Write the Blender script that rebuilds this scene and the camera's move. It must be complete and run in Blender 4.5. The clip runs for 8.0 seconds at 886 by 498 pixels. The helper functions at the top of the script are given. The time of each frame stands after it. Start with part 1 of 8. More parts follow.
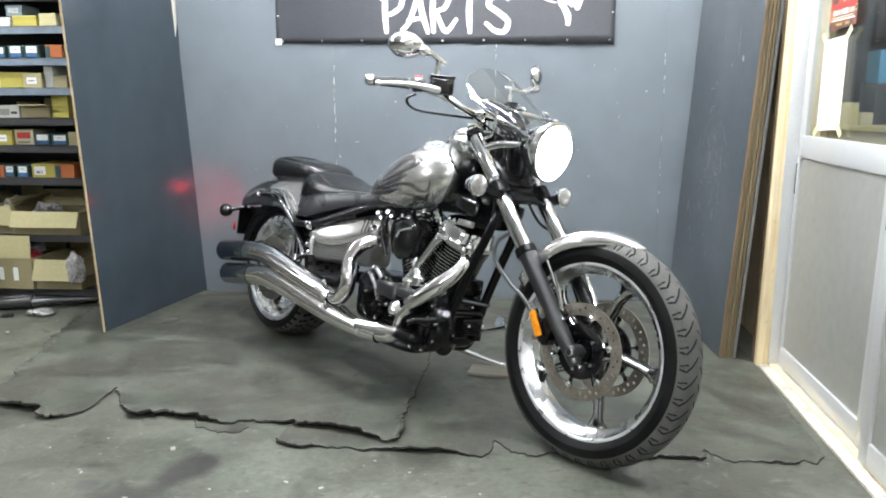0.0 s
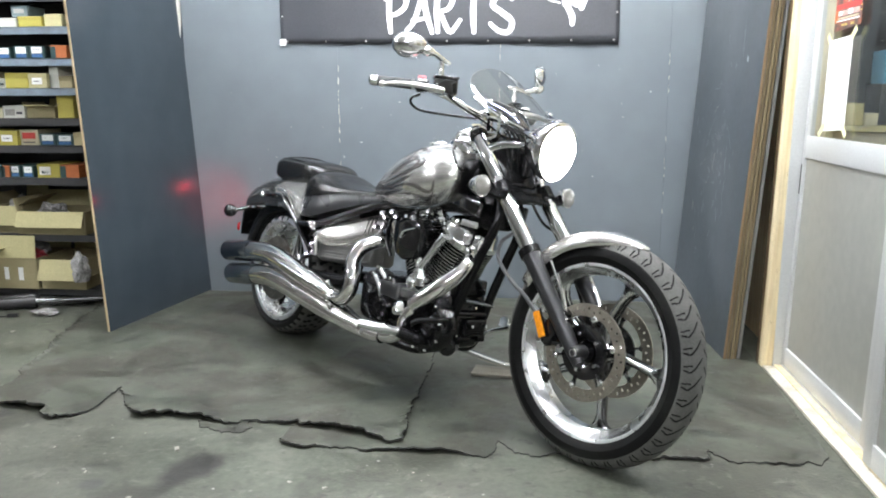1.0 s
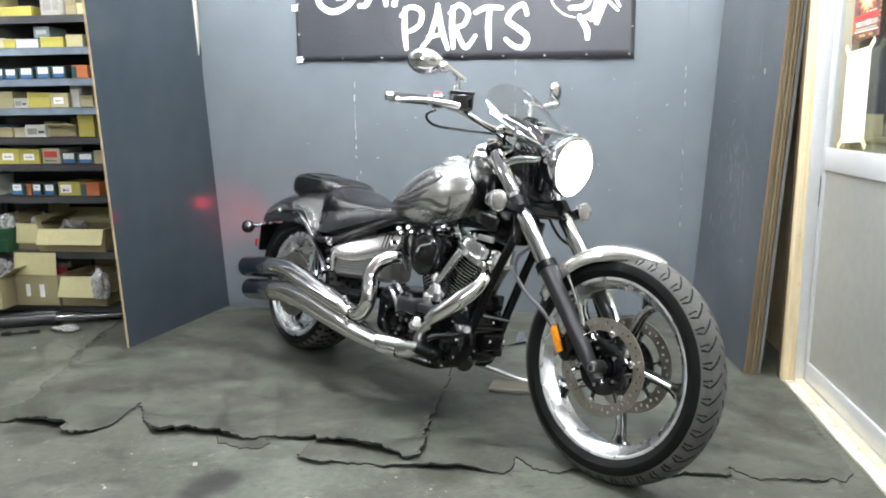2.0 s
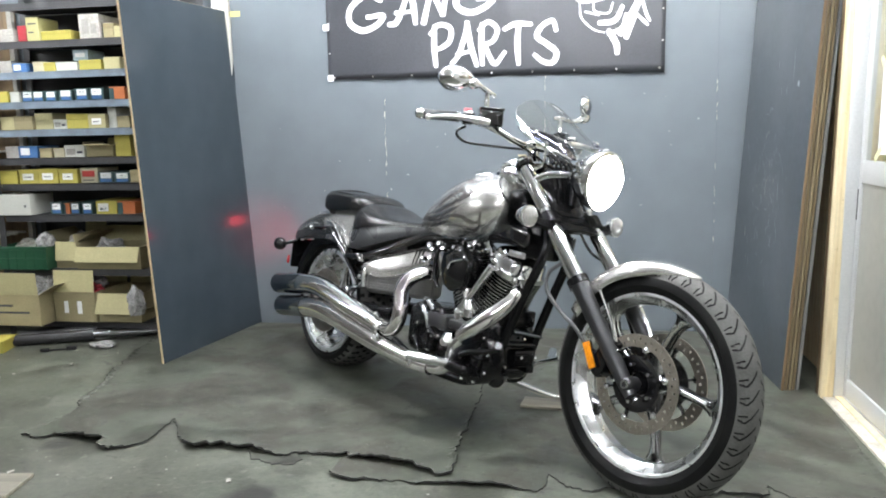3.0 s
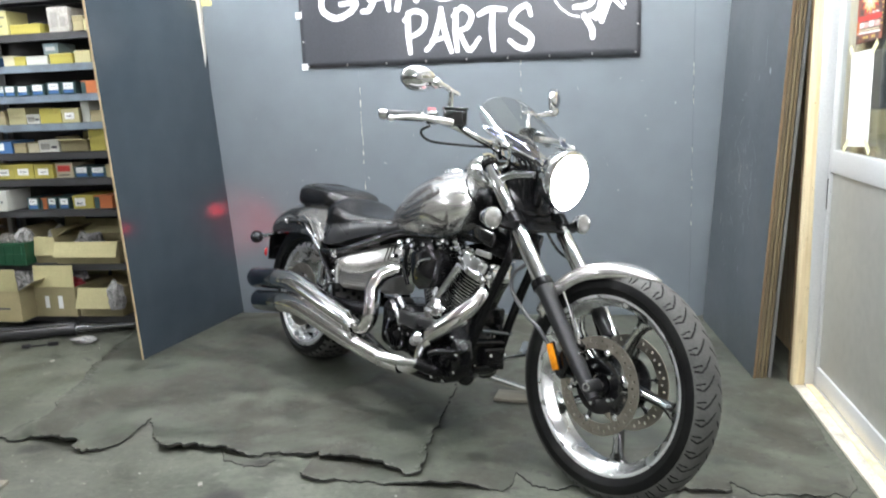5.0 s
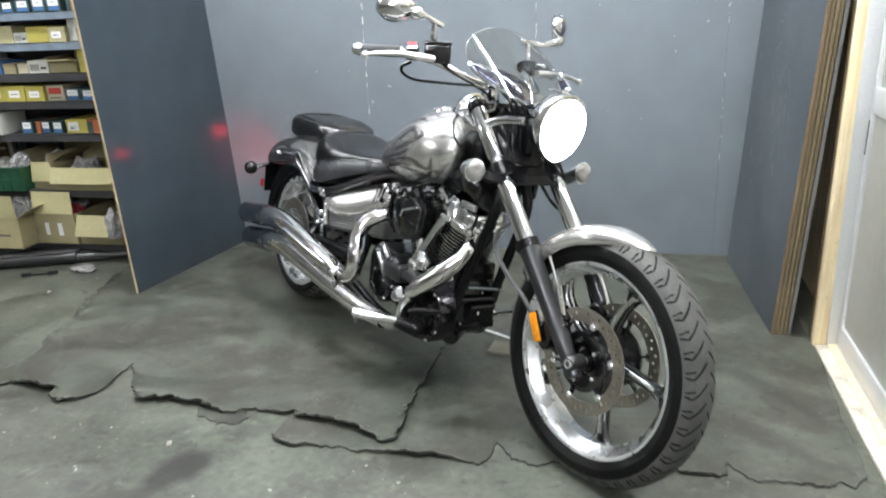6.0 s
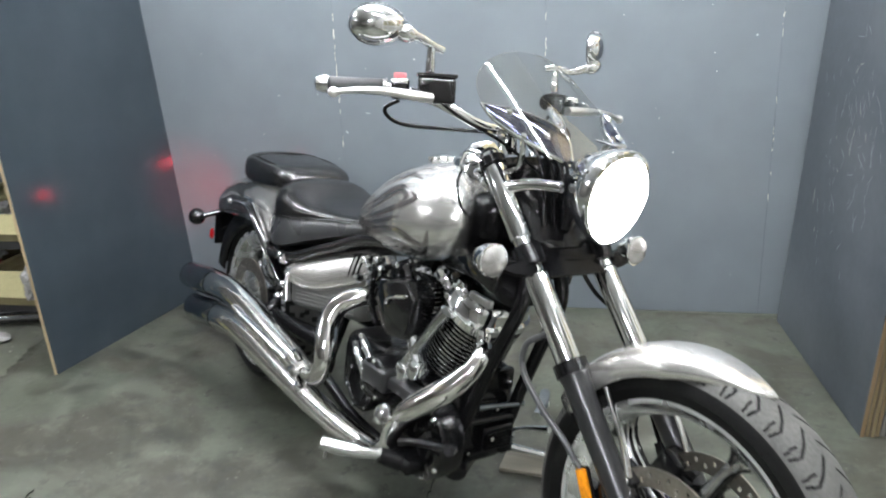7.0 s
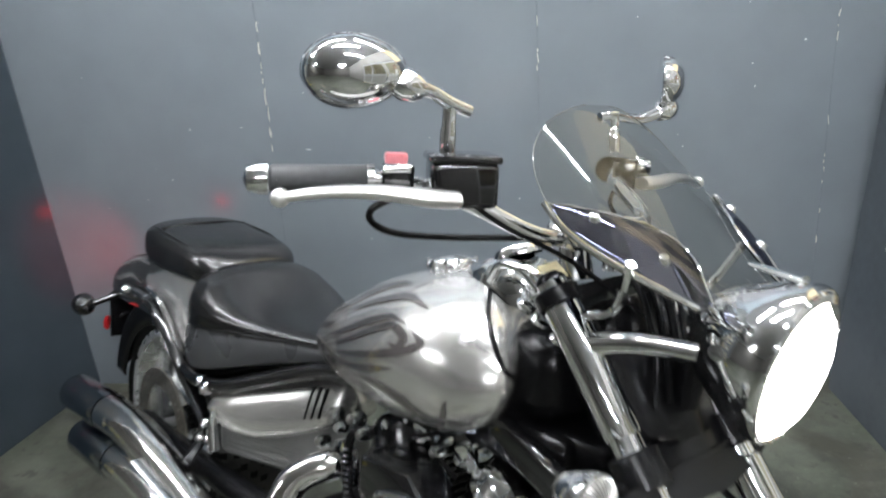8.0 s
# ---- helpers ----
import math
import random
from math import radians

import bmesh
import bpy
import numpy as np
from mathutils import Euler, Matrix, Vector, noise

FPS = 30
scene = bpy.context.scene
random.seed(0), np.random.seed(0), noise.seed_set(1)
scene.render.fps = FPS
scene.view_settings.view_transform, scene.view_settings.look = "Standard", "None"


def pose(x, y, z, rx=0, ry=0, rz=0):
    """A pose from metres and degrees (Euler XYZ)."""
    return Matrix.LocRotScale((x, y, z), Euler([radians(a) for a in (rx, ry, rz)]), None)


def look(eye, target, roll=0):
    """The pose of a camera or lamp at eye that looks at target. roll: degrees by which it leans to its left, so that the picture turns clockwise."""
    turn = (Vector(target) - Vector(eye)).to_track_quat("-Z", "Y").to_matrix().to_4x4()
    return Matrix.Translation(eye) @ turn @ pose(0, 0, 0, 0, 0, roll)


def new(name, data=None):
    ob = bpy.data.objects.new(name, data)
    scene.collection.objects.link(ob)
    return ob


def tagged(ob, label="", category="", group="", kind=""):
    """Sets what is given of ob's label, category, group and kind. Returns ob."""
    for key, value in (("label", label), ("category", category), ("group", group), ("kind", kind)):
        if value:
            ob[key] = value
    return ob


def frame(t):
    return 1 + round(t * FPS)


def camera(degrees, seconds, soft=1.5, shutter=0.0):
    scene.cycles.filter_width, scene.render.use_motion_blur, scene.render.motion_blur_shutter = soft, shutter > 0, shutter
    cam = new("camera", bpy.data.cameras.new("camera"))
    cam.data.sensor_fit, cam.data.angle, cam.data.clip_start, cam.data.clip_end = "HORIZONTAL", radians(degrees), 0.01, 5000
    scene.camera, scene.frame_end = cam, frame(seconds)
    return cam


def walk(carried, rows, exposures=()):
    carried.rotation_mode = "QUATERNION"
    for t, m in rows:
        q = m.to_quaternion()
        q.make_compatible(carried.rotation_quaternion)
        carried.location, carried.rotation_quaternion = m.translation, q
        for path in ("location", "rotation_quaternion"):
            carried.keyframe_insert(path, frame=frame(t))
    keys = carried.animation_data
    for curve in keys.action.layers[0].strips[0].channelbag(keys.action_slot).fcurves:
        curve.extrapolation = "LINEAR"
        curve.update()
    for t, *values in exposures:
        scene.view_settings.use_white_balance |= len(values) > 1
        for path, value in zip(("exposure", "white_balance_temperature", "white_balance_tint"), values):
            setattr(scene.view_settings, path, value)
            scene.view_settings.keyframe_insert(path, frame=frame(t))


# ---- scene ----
cam = camera(59.8, 8.0, soft=1.9, shutter=0.35)
PATH = [
    (0, (0.417, 0.191, 1.116), (0.217, 2.144, 0.733), -0.1),
    (0.5, (0.42, 0.193, 1.114), (0.219, 2.146, 0.733), -0.1),
    (1, (0.419, 0.191, 1.116), (0.208, 2.143, 0.734), -0.1),
    (1.2, (0.421, 0.192, 1.117), (0.203, 2.143, 0.736), -0.2),
    (2.3, (0.419, 0.192, 1.117), (0.140, 2.145, 0.791), -0.8),
    (2.5, (0.42, 0.192, 1.117), (0.121, 2.144, 0.801), -0.9),
    (3, (0.416, 0.19, 1.119), (0.085, 2.138, 0.816), -1.3),
    (3.5, (0.418, 0.19, 1.114), (0.064, 2.135, 0.812), -1.4),
    (4, (0.418, 0.189, 1.118), (0.048, 2.127, 0.79), -1.7),
    (4.5, (0.441, 0.198, 1.172), (0.074, 2.135, 0.835), -2.4),
    (4.7, (0.464, 0.203, 1.194), (0.145, 2.15, 0.869), -2.3),
    (5.8, (0.691, 0.442, 1.319), (0.274, 2.286, 0.668), -2.7),
    (6, (0.692, 0.533, 1.335), (0.248, 2.377, 0.703), -2.6),
    (6.5, (0.595, 0.861, 1.346), (0.114, 2.703, 0.736), -2.7),
    (7, (0.48, 1.238, 1.351), (0.09, 3.097, 0.725), -2.7),
    (7.5, (0.33, 1.618, 1.365), (-0.008, 3.483, 0.728), -3.3),
    (8, (0.21, 1.972, 1.395), (-0.001, 3.847, 0.731), -3.7),
]
walk(cam, [(t, look(eye, target, roll)) for t, eye, target, roll in PATH],
     exposures=[(0, 0.1), (6.0, 0.02), (7.0, 0.02), (7.5, -0.14), (8, -0.42)])

# ---- light ----
world = bpy.data.worlds.new("world")
scene.world = world
world.use_nodes = True
world.node_tree.nodes["Background"].inputs[0].default_value = (0.6, 0.65, 0.7, 1)
world.node_tree.nodes["Background"].inputs[1].default_value = 0.02
TUBE_POWER = 325.0
HEADLIGHT_POWER = 45.0
TAIL_POWER = 22.0


# ---- materials ----
def mat(name, color, rough=0.5, metal=0.0, vary=0.12, scale=8.0, fine=120.0, bump=0.0, bump_scale=60.0,
        rough_vary=0.1, dirt=None, dirt_amount=0.0, dirt_scale=3.0, coat=0.0, per_object=0.0, spec=0.5, coat_ior=1.5):
    """A surface with colour variation at two scales, uneven gloss, optional relief and patches of dirt."""
    m = bpy.data.materials.new(name)
    m.use_nodes = True
    nt = m.node_tree
    bs = nt.nodes["Principled BSDF"]
    tc = nt.nodes.new("ShaderNodeTexCoord")

    def tex(s, detail=5.0):
        n = nt.nodes.new("ShaderNodeTexNoise")
        n.inputs["Scale"].default_value = s
        n.inputs["Detail"].default_value = detail
        nt.links.new(tc.outputs["Object"], n.inputs["Vector"])
        return n

    big, small = tex(scale), tex(fine, 3.0)
    add = nt.nodes.new("ShaderNodeMath")
    add.operation = "ADD"
    nt.links.new(big.outputs["Fac"], add.inputs[0])
    nt.links.new(small.outputs["Fac"], add.inputs[1])
    half = nt.nodes.new("ShaderNodeMapRange")
    half.inputs["From Min"].default_value = 0.80
    half.inputs["From Max"].default_value = 1.20
    half.inputs["To Min"].default_value = 1.0 - vary
    half.inputs["To Max"].default_value = 1.0 + vary
    nt.links.new(add.outputs[0], half.inputs["Value"])
    col = nt.nodes.new("ShaderNodeMix")
    col.data_type, col.blend_type = "RGBA", "MULTIPLY"
    col.inputs["Factor"].default_value = 1.0
    col.inputs["A"].default_value = (*color, 1)
    nt.links.new(half.outputs[0], col.inputs["B"])
    out = col.outputs["Result"]
    if per_object:
        oi = nt.nodes.new("ShaderNodeObjectInfo")
        hs = nt.nodes.new("ShaderNodeHueSaturation")
        mr = nt.nodes.new("ShaderNodeMapRange")
        mr.inputs["To Min"].default_value = 1.0 - per_object
        mr.inputs["To Max"].default_value = 1.0 + per_object
        nt.links.new(oi.outputs["Random"], mr.inputs["Value"])
        nt.links.new(mr.outputs[0], hs.inputs["Value"])
        nt.links.new(out, hs.inputs["Color"])
        out = hs.outputs["Color"]
    if dirt is not None:
        dn = tex(dirt_scale, 8.0)
        ramp = nt.nodes.new("ShaderNodeMapRange")
        ramp.inputs["From Min"].default_value = 0.45
        ramp.inputs["From Max"].default_value = 0.64
        ramp.inputs["To Max"].default_value = dirt_amount
        nt.links.new(dn.outputs["Fac"], ramp.inputs["Value"])
        dm = nt.nodes.new("ShaderNodeMix")
        dm.data_type = "RGBA"
        nt.links.new(ramp.outputs[0], dm.inputs["Factor"])
        nt.links.new(out, dm.inputs["A"])
        dm.inputs["B"].default_value = (*dirt, 1)
        out = dm.outputs["Result"]
    nt.links.new(out, bs.inputs["Base Color"])
    rr = nt.nodes.new("ShaderNodeMapRange")
    rr.inputs["From Min"].default_value = 0.3
    rr.inputs["From Max"].default_value = 0.7
    rr.inputs["To Min"].default_value = max(0.0, rough - rough_vary * rough)
    rr.inputs["To Max"].default_value = min(1.0, rough + rough_vary * rough)
    nt.links.new(big.outputs["Fac"], rr.inputs["Value"])
    nt.links.new(rr.outputs[0], bs.inputs["Roughness"])
    bs.inputs["Metallic"].default_value = metal
    bs.inputs["Specular IOR Level"].default_value = spec
    if coat:
        bs.inputs["Coat Weight"].default_value = coat
        bs.inputs["Coat Roughness"].default_value = 0.03
        bs.inputs["Coat IOR"].default_value = coat_ior
    if bump:
        bt = tex(bump_scale, 6.0)
        bn = nt.nodes.new("ShaderNodeBump")
        bn.inputs["Strength"].default_value = bump
        bn.inputs["Distance"].default_value = 0.004
        nt.links.new(bt.outputs["Fac"], bn.inputs["Height"])
        nt.links.new(bn.outputs[0], bs.inputs["Normal"])
    return m


def glow(name, color, strength):
    m = bpy.data.materials.new(name)
    m.use_nodes = True
    bs = m.node_tree.nodes["Principled BSDF"]
    bs.inputs["Base Color"].default_value = (*color, 1)
    bs.inputs["Emission Color"].default_value = (*color, 1)
    bs.inputs["Emission Strength"].default_value = strength
    return m


def glass(name, color, rough=0.02):
    """Thin sheet glass or acrylic: mostly clear, with a mirror-like gloss."""
    m = bpy.data.materials.new(name)
    m.use_nodes = True
    nt = m.node_tree
    nt.nodes.remove(nt.nodes["Principled BSDF"])
    tr = nt.nodes.new("ShaderNodeBsdfTransparent")
    tr.inputs[0].default_value = (*color, 1)
    gl = nt.nodes.new("ShaderNodeBsdfGlossy")
    gl.inputs["Roughness"].default_value = rough
    lw = nt.nodes.new("ShaderNodeLayerWeight")
    lw.inputs[0].default_value = 0.5
    pw = nt.nodes.new("ShaderNodeMath")
    pw.operation = "POWER"
    pw.inputs[1].default_value = 4.0
    nt.links.new(lw.outputs["Facing"], pw.inputs[0])
    fr = nt.nodes.new("ShaderNodeMapRange")
    fr.inputs["To Min"].default_value = 0.05
    fr.inputs["To Max"].default_value = 0.85
    nt.links.new(pw.outputs[0], fr.inputs["Value"])
    mx = nt.nodes.new("ShaderNodeMixShader")
    nt.links.new(fr.outputs[0], mx.inputs[0])
    nt.links.new(tr.outputs[0], mx.inputs[1])
    nt.links.new(gl.outputs[0], mx.inputs[2])
    nt.links.new(mx.outputs[0], nt.nodes["Material Output"].inputs[0])
    return m


def overlay(m, color, amount, scale, lo, hi, detail=8.0, rough=0.6, stretch=(1.0, 1.0), turn=0.0, warp=0.0, gloss=None):
    """Lays patches of a second colour over a material: a thresholded noise, drawn out along one direction."""
    nt = m.node_tree
    bs = nt.nodes["Principled BSDF"]
    src = bs.inputs["Base Color"].links[0].from_socket
    tc = next(n for n in nt.nodes if n.type == "TEX_COORD")
    mp = nt.nodes.new("ShaderNodeMapping")
    mp.inputs["Rotation"].default_value = (0, 0, radians(turn))
    mp.inputs["Scale"].default_value = (stretch[0], stretch[1], 1)
    nt.links.new(tc.outputs["Object"], mp.inputs["Vector"])
    ns = nt.nodes.new("ShaderNodeTexNoise")
    for key, value in (("Scale", scale), ("Detail", detail), ("Roughness", rough), ("Distortion", warp)):
        ns.inputs[key].default_value = value
    nt.links.new(mp.outputs[0], ns.inputs["Vector"])
    mr = nt.nodes.new("ShaderNodeMapRange")
    mr.inputs["From Min"].default_value, mr.inputs["From Max"].default_value = lo, hi
    mr.inputs["To Max"].default_value = amount
    nt.links.new(ns.outputs["Fac"], mr.inputs["Value"])
    mx = nt.nodes.new("ShaderNodeMix")
    mx.data_type = "RGBA"
    nt.links.new(mr.outputs[0], mx.inputs["Factor"])
    nt.links.new(src, mx.inputs["A"])
    mx.inputs["B"].default_value = (*color, 1)
    nt.links.new(mx.outputs["Result"], bs.inputs["Base Color"])
    if gloss is not None:
        was = bs.inputs["Roughness"].links[0].from_socket
        rm = nt.nodes.new("ShaderNodeMix")
        rm.data_type = "FLOAT"
        nt.links.new(mr.outputs[0], rm.inputs["Factor"])
        nt.links.new(was, rm.inputs["A"])
        rm.inputs["B"].default_value = gloss
        nt.links.new(rm.outputs["Result"], bs.inputs["Roughness"])
    return m


def rubber_material():
    """Old rubber sheet: dusty, trodden, with brown dirt, dark oil and pale drag marks."""
    m = mat("rubber_sheet", (0.055, 0.061, 0.046), 0.46, vary=0.16, scale=6.0, fine=42.0, bump=0.10, bump_scale=55.0, rough_vary=0.3)
    overlay(m, (0.043, 0.041, 0.031), 0.90, 2.0, 0.45, 0.56, 6.0, 0.60, warp=0.9, gloss=0.6)
    overlay(m, (0.025, 0.025, 0.021), 0.75, 5.5, 0.50, 0.60, 9.0, 0.70, (1.0, 1.15), 35.0, 0.4, gloss=0.34)
    overlay(m, (0.101, 0.108, 0.085), 0.60, 3.1, 0.49, 0.60, 9.0, 0.70, (1.0, 1.2), -38.0, 0.4, gloss=0.72)
    overlay(m, (0.122, 0.126, 0.101), 0.50, 9.0, 0.55, 0.66, 8.0, 0.72, (1.0, 1.3), 24.0, 0.3, gloss=0.72)
    overlay(m, (0.027, 0.026, 0.023), 0.75, 16.0, 0.58, 0.66, 6.0, 0.66, (1.0, 1.2), 60.0, 0.4)
    overlay(m, (0.180, 0.184, 0.158), 0.60, 60.0, 0.68, 0.72, 3.0, 0.6)
    return m


def floor_material():
    """Worn greenish concrete with oil stains, paint specks and dust."""
    m = mat("concrete", (0.088, 0.096, 0.074), 0.46, vary=0.22, scale=2.2, fine=38.0, bump=0.25, bump_scale=90.0,
            rough_vary=0.35, dirt=(0.070, 0.068, 0.056), dirt_amount=0.65, dirt_scale=1.3)
    overlay(m, (0.040, 0.041, 0.032), 0.80, 3.2, 0.50, 0.60, 9.0, 0.70, warp=0.4, gloss=0.34)
    overlay(m, (0.150, 0.154, 0.124), 0.60, 4.4, 0.51, 0.63, 9.0, 0.72, (1.0, 1.2), 30.0, 0.4, gloss=0.6)
    overlay(m, (0.190, 0.195, 0.160), 0.55, 13.0, 0.56, 0.66, 8.0, 0.72, (1.0, 1.2), 10.0, 0.3)
    overlay(m, (0.032, 0.031, 0.027), 0.70, 11.0, 0.60, 0.68, 5.0, 0.6, (1.0, 1.6), 70.0, 0.9)
    nt = m.node_tree
    bs = nt.nodes["Principled BSDF"]
    src = bs.inputs["Base Color"].links[0].from_socket
    tc = next(n for n in nt.nodes if n.type == "TEX_COORD")
    warp = nt.nodes.new("ShaderNodeTexNoise")
    warp.inputs["Scale"].default_value = 7.0
    warp.inputs["Detail"].default_value = 6.0
    nt.links.new(tc.outputs["Object"], warp.inputs["Vector"])

    def blot(src, place, size, stretch, color, amount, grain):
        mp = nt.nodes.new("ShaderNodeMapping")
        mp.vector_type = "TEXTURE"
        mp.inputs["Location"].default_value = (place[0], place[1], 0)
        mp.inputs["Rotation"].default_value = (0, 0, radians(stretch[1]))
        mp.inputs["Scale"].default_value = (size * stretch[0], size, 1)
        nt.links.new(tc.outputs["Object"], mp.inputs["Vector"])
        ln = nt.nodes.new("ShaderNodeVectorMath")
        ln.operation = "LENGTH"
        nt.links.new(mp.outputs[0], ln.inputs[0])
        sub = nt.nodes.new("ShaderNodeMath")
        sub.operation = "MULTIPLY_ADD"
        sub.inputs[1].default_value = grain
        nt.links.new(warp.outputs["Fac"], sub.inputs[0])
        nt.links.new(ln.outputs["Value"], sub.inputs[2])
        mr = nt.nodes.new("ShaderNodeMapRange")
        mr.inputs["From Min"].default_value = 1.0 + grain * 0.5
        mr.inputs["From Max"].default_value = 0.55 + grain * 0.5
        mr.inputs["To Max"].default_value = amount
        nt.links.new(sub.outputs[0], mr.inputs["Value"])
        mx = nt.nodes.new("ShaderNodeMix")
        mx.data_type = "RGBA"
        nt.links.new(mr.outputs[0], mx.inputs["Factor"])
        nt.links.new(src, mx.inputs["A"])
        mx.inputs["B"].default_value = (*color, 1)
        return mx.outputs["Result"]

    src = blot(src, (-0.60, 2.28), 0.085, (1.7, 60), (0.024, 0.023, 0.020), 0.95, 1.3)
    src = blot(src, (-0.70, 2.10), 0.10, (1.3, 20), (0.036, 0.035, 0.029), 0.75, 1.5)
    src = blot(src, (-0.84, 2.17), 0.04, (1.2, 0), (0.055, 0.058, 0.055), 0.8, 1.2)
    src = blot(src, (-1.47, 2.62), 0.035, (1.8, 20), (0.030, 0.029, 0.026), 0.85, 1.2)
    src = blot(src, (0.15, 1.9), 0.3, (1.6, 30), (0.14, 0.14, 0.12), 0.5, 1.6)
    vo = nt.nodes.new("ShaderNodeTexVoronoi")
    vo.inputs["Scale"].default_value = 16.0
    nt.links.new(tc.outputs["Object"], vo.inputs["Vector"])
    mr = nt.nodes.new("ShaderNodeMapRange")
    mr.inputs["From Min"].default_value = 0.10
    mr.inputs["From Max"].default_value = 0.06
    mr.inputs["To Max"].default_value = 0.6
    nt.links.new(vo.outputs["Distance"], mr.inputs["Value"])
    gate = nt.nodes.new("ShaderNodeTexNoise")
    gate.inputs["Scale"].default_value = 2.6
    nt.links.new(tc.outputs["Object"], gate.inputs["Vector"])
    gm = nt.nodes.new("ShaderNodeMapRange")
    gm.inputs["From Min"].default_value = 0.52
    gm.inputs["From Max"].default_value = 0.62
    nt.links.new(gate.outputs["Fac"], gm.inputs["Value"])
    mul = nt.nodes.new("ShaderNodeMath")
    mul.operation = "MULTIPLY"
    nt.links.new(mr.outputs[0], mul.inputs[0])
    nt.links.new(gm.outputs[0], mul.inputs[1])
    mx = nt.nodes.new("ShaderNodeMix")
    mx.data_type = "RGBA"
    nt.links.new(mul.outputs[0], mx.inputs["Factor"])
    nt.links.new(src, mx.inputs["A"])
    mx.inputs["B"].default_value = (0.55, 0.56, 0.52, 1)
    nt.links.new(mx.outputs["Result"], bs.inputs["Base Color"])
    return m


def wood_material(name, light, dark, stretch=(1, 1, 14)):
    """Sawn timber with grain along one axis."""
    m = mat(name, light, 0.6, vary=0.1, scale=6.0, fine=60.0, bump=0.1, dirt=dark, dirt_amount=0.7, dirt_scale=2.2)
    nt = m.node_tree
    tc = next(n for n in nt.nodes if n.type == "TEX_COORD")
    mp = nt.nodes.new("ShaderNodeMapping")
    mp.inputs["Scale"].default_value = (14.0 / stretch[0], 14.0 / stretch[1], 14.0 / stretch[2])
    for ln in list(tc.outputs["Object"].links):
        nt.links.new(mp.outputs[0], ln.to_socket)
    nt.links.new(tc.outputs["Object"], mp.inputs["Vector"])
    return m


GREY_PAINT = mat("grey_paint", (0.140, 0.160, 0.175), 0.17, vary=0.05, scale=1.1, fine=5.0, bump=0.012, bump_scale=14.0,
                 rough_vary=0.06, dirt=(0.165, 0.182, 0.194), dirt_amount=0.18, dirt_scale=0.8)
# Screen paint darkened below the wall's grey to carry its side-facing shade
GREY_PANEL_SHADED = mat("grey_panel_shaded", (0.030, 0.040, 0.049), 0.15, vary=0.08, scale=1.4, fine=6.0, bump=0.010, bump_scale=14.0,
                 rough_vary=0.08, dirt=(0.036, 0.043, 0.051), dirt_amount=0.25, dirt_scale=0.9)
GREY_STACK = mat("grey_stack_paint", (0.054, 0.063, 0.072), 0.35, vary=0.12, scale=2.0, fine=40.0, bump=0.05, bump_scale=30.0, dirt=(0.13, 0.14, 0.15), dirt_amount=0.4, dirt_scale=1.6)
CHIP = mat("bare_chip", (0.55, 0.52, 0.44), 0.7)
SCUFF = mat("scuff", (0.38, 0.40, 0.41), 0.6)
CONCRETE = floor_material()
RUBBER_MAT = rubber_material()
# Torn rubber edge, blackened further to imitate the shadow under its curl
RUBBER_EDGE = mat("rubber_edge", (0.012, 0.012, 0.011), 0.85, vary=0.3)
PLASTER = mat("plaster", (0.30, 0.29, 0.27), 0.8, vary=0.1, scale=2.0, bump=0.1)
PLASTER_DARK = mat("dark_unseen_plaster", (0.115, 0.11, 0.10), 0.8, vary=0.1, scale=2.0)
CEILING_PAINT = mat("ceiling_board", (0.42, 0.42, 0.41), 0.85, vary=0.06, scale=3.0)
PLY_EDGE = wood_material("plywood_edge", (0.52, 0.40, 0.24), (0.34, 0.25, 0.14))
PLY_DARK = wood_material("plywood_edge_dark", (0.19, 0.15, 0.10), (0.11, 0.085, 0.06))
PLY_BROWN = wood_material("plywood_edge_brown", (0.17, 0.115, 0.06), (0.09, 0.06, 0.035))
PLY_TAN = wood_material("plywood_edge_tan", (0.155, 0.115, 0.058), (0.08, 0.06, 0.032))
PLY_OLIVE = wood_material("plywood_edge_olive", (0.17, 0.135, 0.07), (0.085, 0.068, 0.034))
OFFCUT_WOOD = wood_material("worn_offcut", (0.20, 0.185, 0.145), (0.12, 0.11, 0.085), (14, 1, 1))
PLY_GREY = wood_material("plywood_edge_grey", (0.16, 0.16, 0.155), (0.09, 0.09, 0.09))
TIMBER = wood_material("pine", (0.80, 0.68, 0.44), (0.62, 0.46, 0.24))
STAIN_SHADE = wood_material("stained_shaded_timber", (0.10, 0.066, 0.03), (0.05, 0.033, 0.016))
KNOT = mat("knot", (0.22, 0.12, 0.05), 0.6)
ALU_FRAME = mat("anodised_frame", (0.60, 0.61, 0.61), 0.38, metal=0.35, vary=0.05, scale=3.0)
ALU_PANEL = mat("aluminium_door_panel", (0.405, 0.41, 0.375), 0.36, metal=0.45, vary=0.05, scale=1.5, fine=25.0, dirt=(0.34, 0.33, 0.31), dirt_amount=0.4, dirt_scale=1.2)
SILL = mat("threshold_paint", (0.62, 0.58, 0.48), 0.7, vary=0.25, scale=9.0, dirt=(0.25, 0.22, 0.17), dirt_amount=0.6, dirt_scale=6.0)
PANE = glass("window_glass", (0.86, 0.88, 0.86))
PAPER = mat("white_paper", (0.82, 0.83, 0.82), 0.7, vary=0.02)
TAPE = mat("masking_tape", (0.72, 0.74, 0.42), 0.6, vary=0.05)
OLD_TAPE = mat("aged_tape", (0.56, 0.50, 0.20), 0.55, vary=0.15, scale=30.0)
STUD = wood_material("weathered_stud", (0.46, 0.45, 0.41), (0.34, 0.32, 0.28))
